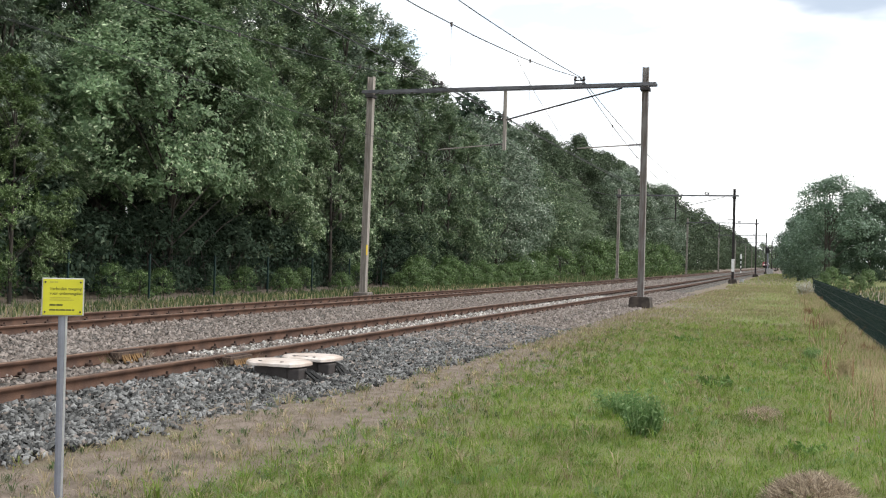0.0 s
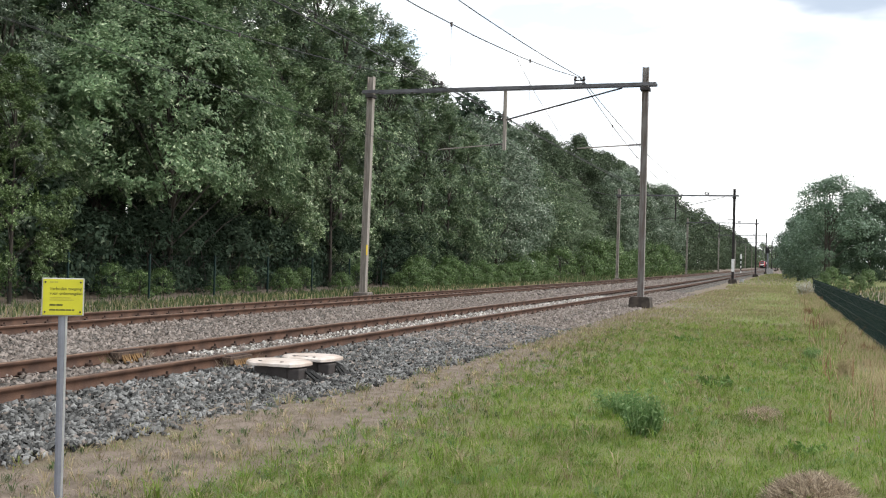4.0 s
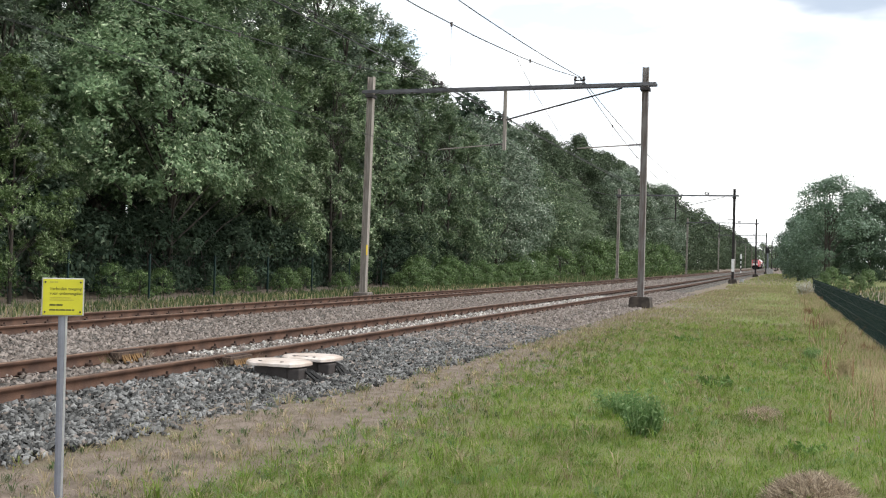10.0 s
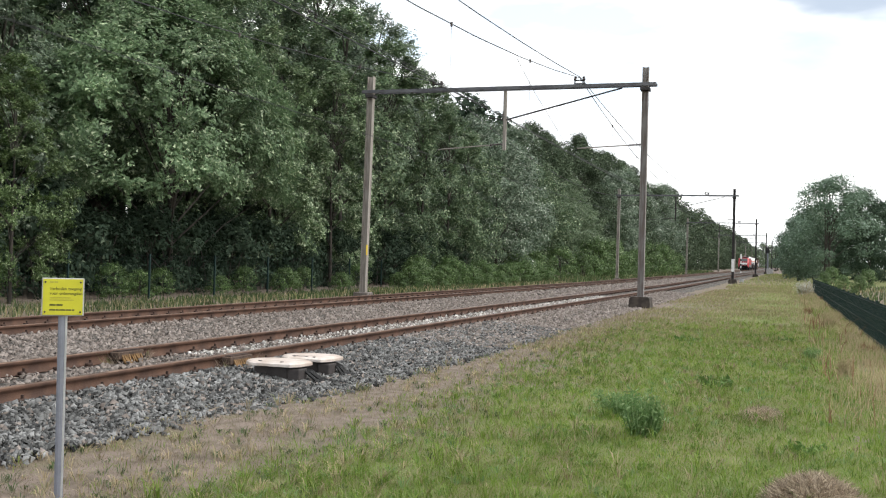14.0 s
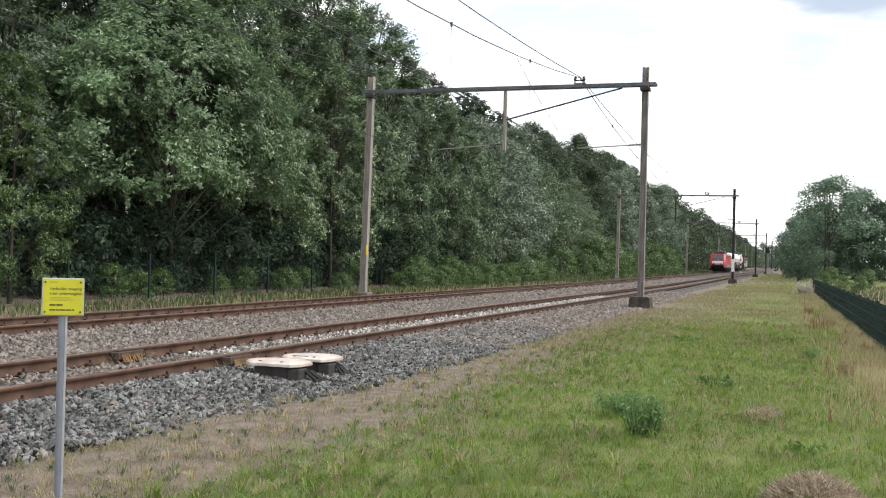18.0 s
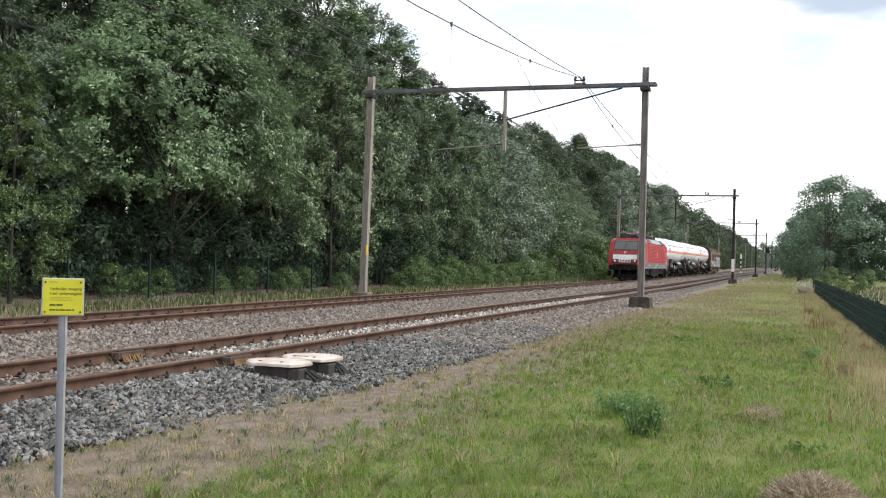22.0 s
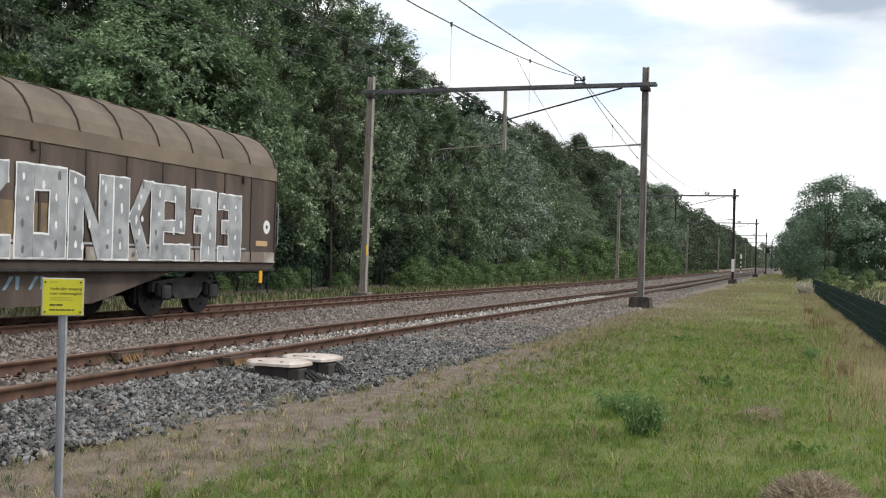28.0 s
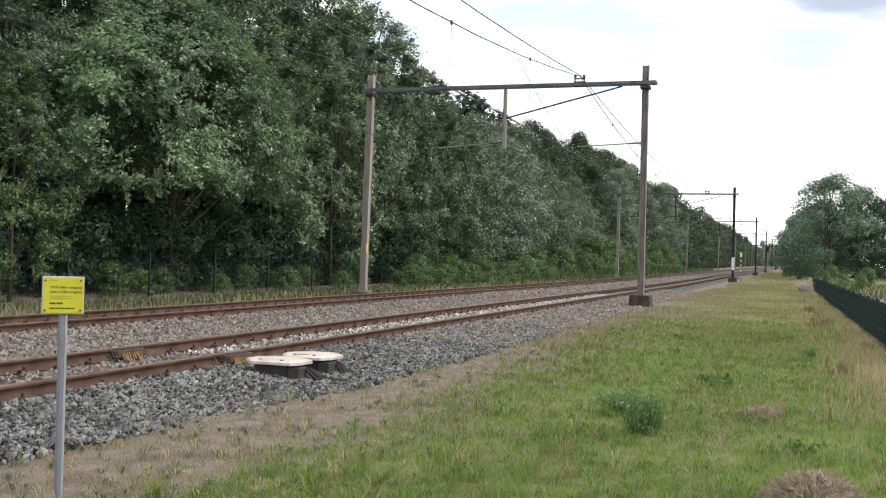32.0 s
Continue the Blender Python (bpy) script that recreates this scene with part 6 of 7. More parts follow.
            h = 0.13 if 2 < i < 7 else 0.07
            part("number_bar", box(B(), sx + s * 0.013 - 0.001, sx + s * 0.013 + 0.001, 9.42 + i * 0.16, 9.42 + i * 0.16 + w, 1.26, 1.26 + h), M["white"], skirt)
        for i in range(12):
            z = 1.53 + 0.126 * i
            lv = B()
            prism(lv, [(sx, z), (sx + s * 0.035, z + 0.02), (sx + s * 0.035, z + 0.085), (sx, z + 0.10)], "y", 3.95, LEN - 3.95)
            part("side_rib", lv, XT["rib_red"], T)
            # thin dark strip painted as the shadow under each rib
            part("rib_gap", box(B(), sx - 0.003, sx + 0.003, 3.95, LEN - 3.95, z - 0.018, z - 0.004), XT["soot_and_shade"], T)
        lg = part("company_badge", box(B(), sx + s * 0.037 - 0.002, sx + s * 0.037 + 0.002, 9.84, 10.38, 2.02, 2.42, 0.001), M["white"], T, "white square badge with a red field")
        part("badge_field", box(B(), sx + s * 0.0395 - 0.001, sx + s * 0.0395 + 0.001, 9.88, 10.34, 2.055, 2.385), XT["red"], lg)
        for yc in (10.0, 10.22):
            ring_ = B()
            oval_ring(ring_, yc, 2.22, 0.095, 0.135, 0.045, 0.085, sx + s * 0.0385, sx + s * 0.0415)
            part("badge_mark", ring_, M["white"], lg)
        # inclined roof panels
        edges = [3.75, 5.1, 6.3, 7.55, 12.05, 13.3, 14.5, LEN - 3.74]
        for a, b in zip(edges, edges[1:]):
            p = part("roof_panel", plate(B(), [(s * 1.475, a + 0.02, 3.13), (s * 1.475, b - 0.02, 3.13), (s * 1.16, b - 0.02, 3.51), (s * 1.16, a + 0.02, 3.51)], (s, 0, 0.8), 0.025), XT["roofgrey"], T)
            if b < 6.4 or a > 13.2:
                part("grille", plate(B(), [(s * 1.475, a + 0.16, 3.19), (s * 1.475, b - 0.1, 3.19), (s * 1.21, b - 0.1, 3.50), (s * 1.21, a + 0.16, 3.50)], (s, 0, 0.8), 0.03), XT["grille"], p, "dark ventilation grille")
            n = max(2, int((b - a) / 0.9))
            for i in range(n):
                y = a + 0.15 + i * (b - a - 0.3) / (n - 1)
                part("panel_hinge", box(B(), s * 1.49 - 0.02, s * 1.49 + 0.02, y - 0.03, y + 0.03, 3.08, 3.2), M["black"], p)
    # roof equipment
    part("roof_deck", box(B(), -1.14, 1.14, 3.7, LEN - 3.7, 3.53, 3.57), XT["grille"], T)

    def pantograph(y0, d, up):
        P_ = part("pantograph", box(B(), -0.55, 0.55, min(y0, y0 + d * 2.0), max(y0, y0 + d * 2.0), 3.72, 3.78, 0.02), XT["panto"], T, "folded maroon pantograph")
        for x in (-0.5, 0.5):
            for k in (0.1, 1.9):
                part("insulator", insulator(B(), (x, y0 + d * k, 3.56), (x, y0 + d * k, 3.73), 0.07, 4), XT["panto"], P_)
        if up:
            kn, hd_ = (0, y0 + d * 2.6, 4.72), (0, y0 - d * 0.2, 5.52 - 0.25)
        else:
            kn, hd_ = (0, y0 + d * 2.4, 3.88), (0, y0 - d * 1.0, 3.98)
        part("lower_arm", rod(B(), (0, y0 + d * 0.6, 3.8), kn, 0.045, seg=7), XT["panto"], P_)
        for x in (-0.42, 0.42):
            part("base_rail", rod(B(), (x, y0 - d * 0.2, 3.86), (x, y0 + d * 2.2, 3.86), 0.03, seg=6), XT["panto"], P_)
            part("arm_rail", pipe(B(), [(x * 1.3, y0 - d * 1.0, 4.06), (x * 1.4, y0 + d * 0.6, 4.02), (x * 0.5, y0 + d * 2.6, 3.92)], 0.026, 5), M["alu_light"], P_, "pale metal frame tube")
            part("drive_rod", rod(B(), (x * 0.5, y0 + d * 0.3, 3.92), (x * 0.5, y0 + d * 1.8, 3.84), 0.022, seg=6), M["alu_light"], P_)
        for k in (0.2, 0.9, 1.6):
            part("cross_tie", rod(B(), (-0.55, y0 + d * k, 3.86), (0.55, y0 + d * k, 3.86), 0.026, seg=6), XT["panto"], P_)
        for x in (-1, 1):
            part("upper_arm", rod(B(), kn, (x * 0.35, hd_[1], hd_[2]), 0.018, seg=6), M["alu_light"], P_)
        for dy in (-0.2, 0.2):
            part("collector_strip", pipe(B(), [(-0.95, hd_[1] + dy, hd_[2] - 0.18), (-0.7, hd_[1] + dy, hd_[2] - 0.02), (-0.5, hd_[1] + dy, hd_[2]), (0.5, hd_[1] + dy, hd_[2]), (0.7, hd_[1] + dy, hd_[2] - 0.02), (0.95, hd_[1] + dy, hd_[2] - 0.18)], 0.024), M["alu"], P_)
        return P_
    pantograph(3.9, 1.0, False)
    pantograph(LEN - 5.2, -1.0, False)
    # raised current collector behind the front one
    up = part("raised_pantograph", rod(B(), (0, 6.3, 3.8), (0, 8.3, 4.75), 0.05, seg=8), XT["panto"], T, "raised pantograph arm touching the wire")
    for x in (-1, 1):
        part("upper_arm", rod(B(), (0, 8.3, 4.75), (x * 0.3, 6.6, 5.28), 0.032, seg=6), M["fence"], up, "dark green upper arm")
    part("tension_rod", rod(B(), (0.15, 6.9, 3.7), (0.1, 7.7, 4.3), 0.025, seg=6), M["alu_light"], up)
    for dy in (-0.2, 0.2):
        part("collector_strip", pipe(B(), [(-0.9, 6.6 + dy, 5.12), (-0.6, 6.6 + dy, 5.29), (0.6, 6.6 + dy, 5.29), (0.9, 6.6 + dy, 5.12)], 0.025), M["fence"], up)
    rng = random.Random(5)
    for i in range(34):
        y, x = 5.7 + i * 0.25, rng.choice((-0.7, -0.25, 0.3, 0.75, 0.95))
        part("roof_insulator", insulator(B(), (x, y, 3.56), (x, y, 3.56 + rng.uniform(0.26, 0.46)), 0.07, 4), XT["panto"] if i % 3 else XT["grille"], T)
    for x, z in ((-0.5, 3.98), (0.2, 4.0), (0.7, 3.92), (0.95, 3.82)):
        part("busbar", pipe(B(), [(x, 5.6, z), (x, 8, z + 0.03), (x + 0.05, 10, z), (x, 11.6, z - 0.02)], 0.02), XT["grille"], T)
    for y in (8.2, 9.6, 11.0, 12.2):
        part("roof_box", box(B(), -0.45, 0.75, y, y + 0.7, 3.56, 3.84, 0.03), XT["bogie_l"], T)
    for s in (-0.3,):
        part("horn", rod(B(), (s, 1.95, 3.44), (s, 1.95, 3.75), 0.012, seg=5), M["black"], T)
    # bogies
    for yc in (4.62, LEN - 4.62):
        bg_ = part("bogie_frame", box(B(), -1.15, 1.15, yc - 0.5, yc + 0.5, 0.45, 0.72, 0.04), XT["bogie"], T)
        for s in (-1, 1):
            bm = B()
            prism(bm, [(yc - 2.0, 0.62), (yc - 1.0, 0.62), (yc - 0.7, 0.42), (yc + 0.7, 0.42), (yc + 1.0, 0.62), (yc + 2.0, 0.62), (yc + 2.0, 0.82), (yc - 2.0, 0.82)], "x", s * 1.05 - 0.09, s * 1.05 + 0.09)
            part("side_frame", bm, XT["bogie"], bg_)
            for dy in (-1.45, 1.45):
                part("axle_box", box(B(), s * 1.12 - 0.14, s * 1.12 + 0.14, yc + dy - 0.2, yc + dy + 0.2, 0.42, 0.84, 0.04), XT["bogie_l"], bg_)
                part("swing_link", rod(B(), (s * 1.2, yc + dy, 0.6), (s * 1.2, yc + dy * 0.45, 0.52), 0.06, seg=8), XT["bogie_l"], bg_)
            for dy in (-0.35, 0.0, 0.35):
                part("spring", rod(B(), (s * 1.2, yc + dy, 0.5), (s * 1.2, yc + dy, 0.94), 0.10, seg=10), XT["bogie_l"], bg_)
            part("damper", rod(B(), (s * 1.3, yc + 0.5, 0.82), (s * 1.3, yc + 1.3, 0.90), 0.045, seg=8), M["alu"], bg_)
            part("sand_pipe", pipe(B(), [(s * 1.1, yc - 2.2, 0.9), (s * 0.95, yc - 2.15, 0.45), (s * 0.78, yc - 2.05, 0.15)], 0.025), XT["bogie"], bg_)
        for dy in (-1.45, 1.45):
            wh = part("wheelset", wheel_bm(0.61, 0.75), XT["tyre"], T)
            wh.location = (0, yc + dy, 0.61)
            WHEELS.append((wh, yc + dy))
    for y0, y1, z0 in ((7.3, 8.2, 0.36), (8.5, 11.1, 0.30), (11.3, 12.2, 0.36)):
        for s in (-1, 1):
            bx_ = part("underfloor_box", box(B(), min(s * 0.6, s * 1.36), max(s * 0.6, s * 1.36), y0, y1, z0, 0.95, 0.03), XT["bogie_l"], T)
            part("box_lid", box(B(), s * 1.37 - 0.01, s * 1.37 + 0.01, y0 + 0.12, y1 - 0.12, z0 + 0.12, 0.82, 0.004), XT["bogie"], bx_)
    part("underframe", box(B(), -1.3, 1.3, 1.1, LEN - 1.1, 0.85, 1.0), XT["bogie"], T)
    return T


def wagon_bogie(T, yc, wb=1.8, r=0.46):
    bg_ = part("bogie_frame", box(B(), -1.0, 1.0, yc - 0.25, yc + 0.25, 0.42, 0.78, 0.04), XT["bogie"], T)
    for s in (-1, 1):
        bm = B()
        prism(bm, [(yc - 1.25, 0.5), (yc - 0.6, 0.5), (yc - 0.4, 0.34), (yc + 0.4, 0.34), (yc + 0.6, 0.5), (yc + 1.25, 0.5), (yc + 1.25, 0.70), (yc + 0.4, 0.78), (yc - 0.4, 0.78), (yc - 1.25, 0.70)], "x", s * 1.02 - 0.06, s * 1.02 + 0.06)
        part("side_frame", bm, XT["bogie_l"], bg_)
        for dy in (-wb / 2, wb / 2):
            part("axle_box", box(B(), s * 1.1 - 0.12, s * 1.1 + 0.12, yc + dy - 0.15, yc + dy + 0.15, 0.33, 0.63, 0.04), XT["bogie_l"], bg_)
            part("spring", rod(B(), (s * 1.1, yc + dy - 0.22, 0.42), (s * 1.1, yc + dy - 0.22, 0.68), 0.07, seg=8), XT["bogie"], bg_)
            part("spring", rod(B(), (s * 1.1, yc + dy + 0.22, 0.42), (s * 1.1, yc + dy + 0.22, 0.68), 0.07, seg=8), XT["bogie"], bg_)
        for dy in (-wb / 2 - 0.52, wb / 2 + 0.52):
            part("brake_hanger", box(B(), s * 0.75 - 0.05, s * 0.75 + 0.05, yc + dy - 0.04, yc + dy + 0.04, 0.25, 0.75, 0.01), XT["bogie"], bg_)
    for dy in (-wb / 2, wb / 2):
        wh = part("wheelset", wheel_bm(r, 0.75), XT["tyre"], T)
        wh.location = (0, yc + dy, r)


def wagon_ends(T, LEN):
    for e in (0, 1):
        def yy(y):
            return y if e == 0 else LEN - y
        for s in (-1, 1):
            b = part("buffer", rod(B(), (s * 0.875, yy(0.66), 1.05), (s * 0.875, yy(0.06), 1.05), 0.10, seg=12), XT["bogie"], T)
            part("buffer_head", rod(B(), (s * 0.875, yy(0.06), 1.05), (s * 0.875, yy(0.0), 1.05), 0.23, 0.21, 16), XT["bogie_l"], b)
            part("brake_hose", pipe(B(), [(s * 0.3, yy(0.62), 0.9), (s * 0.33, yy(0.4), 0.7), (s * 0.3, yy(0.42), 0.4)], 0.028), M["rubber"], T)
        part("coupling_hook", box(B(), -0.07, 0.07, min(yy(0.1), yy(0.66)), max(yy(0.1), yy(0.66)), 0.93, 1.12, 0.03), XT["bogie"], T)
        part("headstock", box(B(), -1.25, 1.25, min(yy(0.62), yy(0.76)), max(yy(0.62), yy(0.76)), 0.86, 1.26, 0.02), XT["bogie"], T)


def on_shell(bm, R, zc, y0, y1, a0, a1, n=6, out=0.006, m=1):
    """A patch that follows the tank's curve on the +x side, angles up from the horizontal."""
    rows = []
    for i in range(n + 1):
        a = radians(a0 + (a1 - a0) * i / n)
        rows.append([(R + out) * math.cos(a) * m, zc + (R + out) * math.sin(a)])
    lo_ = [bm.verts.new((x, y0, z)) for x, z in rows]
    hi_ = [bm.verts.new((x, y1, z)) for x, z in rows]
    for i in range(n):
        bm.faces.new((lo_[i], lo_[i + 1], hi_[i + 1], hi_[i]))
    bmesh.ops.recalc_face_normals(bm, faces=bm.faces[:])
    return bm


def tank_wagon(k):
    LEN, R, zc = TANK, 1.27, 2.74
    T = thing("tank_wagon", ("white gas tank wagon with orange stripe and sun shield", "grimy white gas tank wagon with dull orange stripe and brown scrawls", "white gas tank wagon at the rear with an orange stripe")[k], "tank wagon", "tank wagons")
    paint = XT["tank" if k != 1 else "tank_dirty"]
    ya, yb = 1.25, 17.7
    prof = []
    for i in range(9):
        a = math.pi / 2 * i / 8
        prof.append((R * math.sin(a) ** 0.75 if i else 0.02, ya + 0.75 - 0.75 * math.cos(a)))
    prof += [(R, ya + 4), (R, yb - 4)]
    prof += [(r, ya + yb - y) for r, y in reversed(prof[:9])]
    seg = 48
    rings = [[(r * math.cos(2 * math.pi * s / seg), y, zc + r * math.sin(2 * math.pi * s / seg)) for s in range(seg)] for r, y in prof]
    shell = smooth(part("tank_shell", loft(B(), rings, True, True), paint, T, "smooth white tank barrel with domed ends"), 50)
    # stripe along both sides and round the domed ends
    def dome(r):
        return float(np.interp(r, [p[0] for p in prof[:9]], [p[1] - ya for p in prof[:9]]))
    zs = np.linspace(-0.20, 0.045, 5)
    for m in (-1, 1):
        rr = [[(m * ((R + 0.004) ** 2 - z * z) ** 0.5, y, zc + z) for z in zs] for y in np.linspace(ya + 0.74, yb - 0.74, 9)]
        smooth(part("stripe", loft(B(), rr, closed=False), XT["orange" if k != 1 else "orange_d"], shell, "orange-red warning stripe"), 60)
        rr = []
        for x in np.sin(np.linspace(-math.pi / 2, math.pi / 2, 33)) * 0.999:
            row = []
            for z in zs:
                xx = x * ((R + 0.004) ** 2 - z * z) ** 0.5
                d = dome(min(R, math.hypot(xx, z))) - 0.014
                row.append((xx, ya + d if m < 0 else yb - d, zc + z))
            rr.append(row)
        smooth(part("end_stripe", loft(B(), rr, closed=False), XT["orange" if k != 1 else "orange_d"], shell), 60)
    # round manhole in the front dome
    part("manhole_cover", rod(B(), (0.79, ya + 0.145, zc - 0.56), (0.74, ya + 0.26, zc - 0.56), 0.18, 0.20, 24), paint, shell, "round white manhole cover")
    # sun shield over the upper half
    bm = B()
    sy0, sy1, a0 = 1.95, 17.05, (25 if k != 1 else 32)
    arc = [(math.cos(radians(a)) * (R + 0.045), zc + math.sin(radians(a)) * (R + 0.045)) for a in np.linspace(a0, 180 - a0, 28)]
    arc2 = [(math.cos(radians(a)) * (R + 0.025), zc + math.sin(radians(a)) * (R + 0.025)) for a in np.linspace(a0, 180 - a0, 28)]
    loft(bm, [[(x, sy0, z) for x, z in arc2], [(x, sy0, z) for x, z in arc], [(x, sy1, z) for x, z in arc], [(x, sy1, z) for x, z in arc2]], closed=False)
    sh = smooth(part("sun_shield", bm, paint, T, "raised white sun shield"), 50)
    for m in (-1, 1):
        rm_ = 0.045 + R
        aa = radians(a0 - 0.3)
        part("shield_edge", box(B(), -0.012, 0.012, sy0, sy1, -0.018, 0.018, m=Matrix.Translation((m * math.cos(aa) * rm_, 0, zc + math.sin(aa) * rm_))), XT["seam" if k != 1 else "print_l"], sh)
    for y in (sy0,) if k == 1 else (sy0, sy1):
        part("shield_rim", pipe(B(), [(x, y, z) for x, z in arc], 0.022, 5), XT["seam"], sh)
    # frame
    for s in (-1, 1):
        part("sole_bar", box(B(), s * 1.12 - 0.08, s * 1.12 + 0.08, 0.7, LEN - 0.7, 0.93, 1.22, 0.01), XT["bogie"], T)
    part("centre_sill", box(B(), -0.5, 0.5, 3.0, LEN - 3.0, 0.9, 1.2), XT["bogie"], T)
    for i in range(7):
        part("cross_member", box(B(), -1.1, 1.1, 2.0 + i * 2.2, 2.16 + i * 2.2, 0.95, 1.18), XT["bogie"], T)
    for y0, y1 in ((1.35, 5.4), (11.5, 16.3)):
        sd = B()
        prism(sd, [(-1.0, 1.2), (1.0, 1.2), (0.95, 1.45), (0.55, 1.52), (0, 1.44), (-0.55, 1.52), (-0.95, 1.45)], "y", y0 + 0.4, y1 - 0.4)
        sdl = part("saddle", sd, XT["bogie"], T)
        for m in (-1, 1):
            part("saddle_flare", plate(B(), [(m * 1.16, y0, 1.40), (m * 1.16, y1, 1.40), (m * 0.98, y1 - 0.5, 1.66), (m * 0.98, y0 + 0.5, 1.66)], (m, 0, 0.9), 0.02), XT["saddle"], sdl, "grimy pale grey saddle plate")
            part("saddle_web", plate(B(), [(m * 1.17, y0 + 0.1, 1.355), (m * 1.17, y1 - 0.1, 1.355), (m * 1.16, y1 - 0.5, 1.2), (m * 1.16, y0 + 0.5, 1.2)], (m, 0, 0), 0.015), XT["bogie_l"], sdl)
    for yc in (2.85, LEN - 3.8):
        wagon_bogie(T, yc)
    wagon_ends(T, LEN)
    # valve cabinet and label plates on the camera side
    if k != 1:
        cb = part("valve_cabinet", box(B(), 1.12, 1.44, 3.12, 3.88, 1.02, 1.84, 0.02), XT["bogie_l"], T, "dark grey valve cabinet with label plates")
        part("cabinet_lid", box(B(), 1.10, 1.48, 3.08, 3.92, 1.84, 1.875, 0.01), XT["bogie"], cb)
        for y, z, w, h, m in ((3.22, 1.70, 0.5, 0.07, "print_l"), (3.30, 1.60, 0.40, 0.06, "print_l"), (3.24, 1.12, 0.52, 0.36, "tan")):
            part("label_plate", box(B(), 1.44, 1.448, y, y + w, z, z + h), XT[m], cb)
        for y, z, w, h, m in ((2.55, 1.08, 0.46, 0.46, "saddle"), (3.95, 1.05, 0.34, 0.30, "tan")):
            part("label_plate", box(B(), 1.40, 1.42, y, y + w, z, z + h, 0.003), XT[m], T)
        part("warning_plate", box(B(), 1.421, 1.428, 2.82, 2.99, 1.34, 1.50), XT["red"], T)
        for y in (1.75, 2.15, 2.4):
            part("label_plate", box(B(), 1.205, 1.215, y, y + 0.2, 1.24, 1.36, 0.003), XT["saddle"], T)
    else:
        pn = part("placard_board", box(B(), 1.34, 1.40, 2.5, 4.7, 1.20, 2.02, 0.01), XT["bogie_l"], T, "grey placard board with white diamond labels")
        for i in range(3):
            part("diamond_label", prism(B(), [(3.3 + i * 0.42, 1.5), (3.5 + i * 0.42, 1.7), (3.3 + i * 0.42, 1.9), (3.1 + i * 0.42, 1.7)], "x", 1.40, 1.408), M["white"], pn)
        dk = part("end_locker", box(B(), 1.0, 1.3, 0.75, 2.35, 1.5, 1.95, 0.02), M["black"], T)
        for y in (0.95, 1.5):
            part("locker_hoop", pipe(B(), [(1.15, y, 1.95), (1.15, y + 0.03, 2.15), (1.15, y + 0.2, 2.2), (1.15, y + 0.37, 2.15), (1.15, y + 0.4, 1.95)], 0.02), M["black"], dk)
    # brake wheel and pipes
    bw = B()
    for i in range(14):
        a, b = 2 * math.pi * i / 14, 2 * math.pi * (i + 1) / 14
        rod(bw, (1.28, 7.5 + 0.22 * math.cos(a), 1.1 + 0.22 * math.sin(a)), (1.28, 7.5 + 0.22 * math.cos(b), 1.1 + 0.22 * math.sin(b)), 0.018, seg=5)
    for a in (0, 2.1, 4.2):
        rod(bw, (1.28, 7.5, 1.1), (1.28, 7.5 + 0.22 * math.cos(a), 1.1 + 0.22 * math.sin(a)), 0.014, seg=5)
    part("brake_wheel", bw, M["alu_light"], T, "pale handbrake wheel")
    for y in (7.9, 8.3, 8.6, 9.3, 9.9):
        part("valve", pipe(B(), [(1.2, y, 1.2), (1.25, y + 0.05, 1.0), (1.25, y + 0.12, 0.85)], 0.035), M["alu"], T)
    part("brake_cylinder", rod(B(), (0.6, 6.6, 0.8), (0.6, 7.5, 0.8), 0.2, seg=14), XT["bogie"], T)
    part("air_tank", rod(B(), (0.7, 10.6, 0.72), (0.7, 12.4, 0.72), 0.18, seg=14), XT["bogie_l"], T)
    part("brake_rod", rod(B(), (1.0, 3.6, 0.85), (1.0, LEN - 3.6, 0.85), 0.025, seg=6), XT["bogie_l"], T)
    # platform with railing at the front end
    pf = part("end_platform", box(B(), -1.2, 1.2, 0.3, 1.05, 1.28, 1.33), XT["orangepaint"], T, "orange end platform")
    for s in (-1, 1):
        part("platform_bracket", pipe(B(), [(s * 1.25, 0.38, 1.30), (s * 1.25, 0.78, 1.30), (s * 1.25, 0.90, 1.05), (s * 1.25, 0.70, 0.72), (s * 1.25, 0.42, 1.24)], 0.035, 5), XT["orangepaint"], pf)
        part("railing", pipe(B(), [(s * 1.18, 0.35, 1.33), (s * 1.18, 0.35, 2.25), (s * 1.18, 0.92, 2.25), (s * 1.18, 0.92, 1.33)], 0.02), M["alu"], pf)
        part("grab_loop", pipe(B(), [(s * 1.22, 1.02, 1.3), (s * 1.22, 1.3, 2.1), (s * 1.22, 1.42, 2.15), (s * 1.22, 1.52, 2.05), (s * 1.22, 1.52, 1.25)], 0.02), M["alu"], pf)
        part("end_step", box(B(), s * 1.3 - 0.12, s * 1.3 + 0.05, 0.75, 1.1, 0.42, 0.46), XT["bogie_l"], T)
    # markings
    if k != 1:
        lg = part("company_panel", on_shell(B(), R, zc, 2.40, 3.55, 4, 24, out=0.006), XT["blue"], shell, "navy and white company panel")
        part("panel_field", on_shell(B(), R, zc, 2.43, 3.52, 12, 23, out=0.009), M["white"], lg)
        for y in (2.62, 3.10):
            part("panel_arch", on_shell(B(), R, zc, y, y + 0.34, 6, 20, out=0.011), XT["print_l"], lg)
            part("panel_bell", on_shell(B(), R, zc, y + 0.06, y + 0.30, 7, 18, out=0.013), M["white"], lg)
        pl = part("outlined_placard", on_shell(B(), R, zc, 15.1, 16.2, -36, -17, out=0.006), XT["print"], shell)
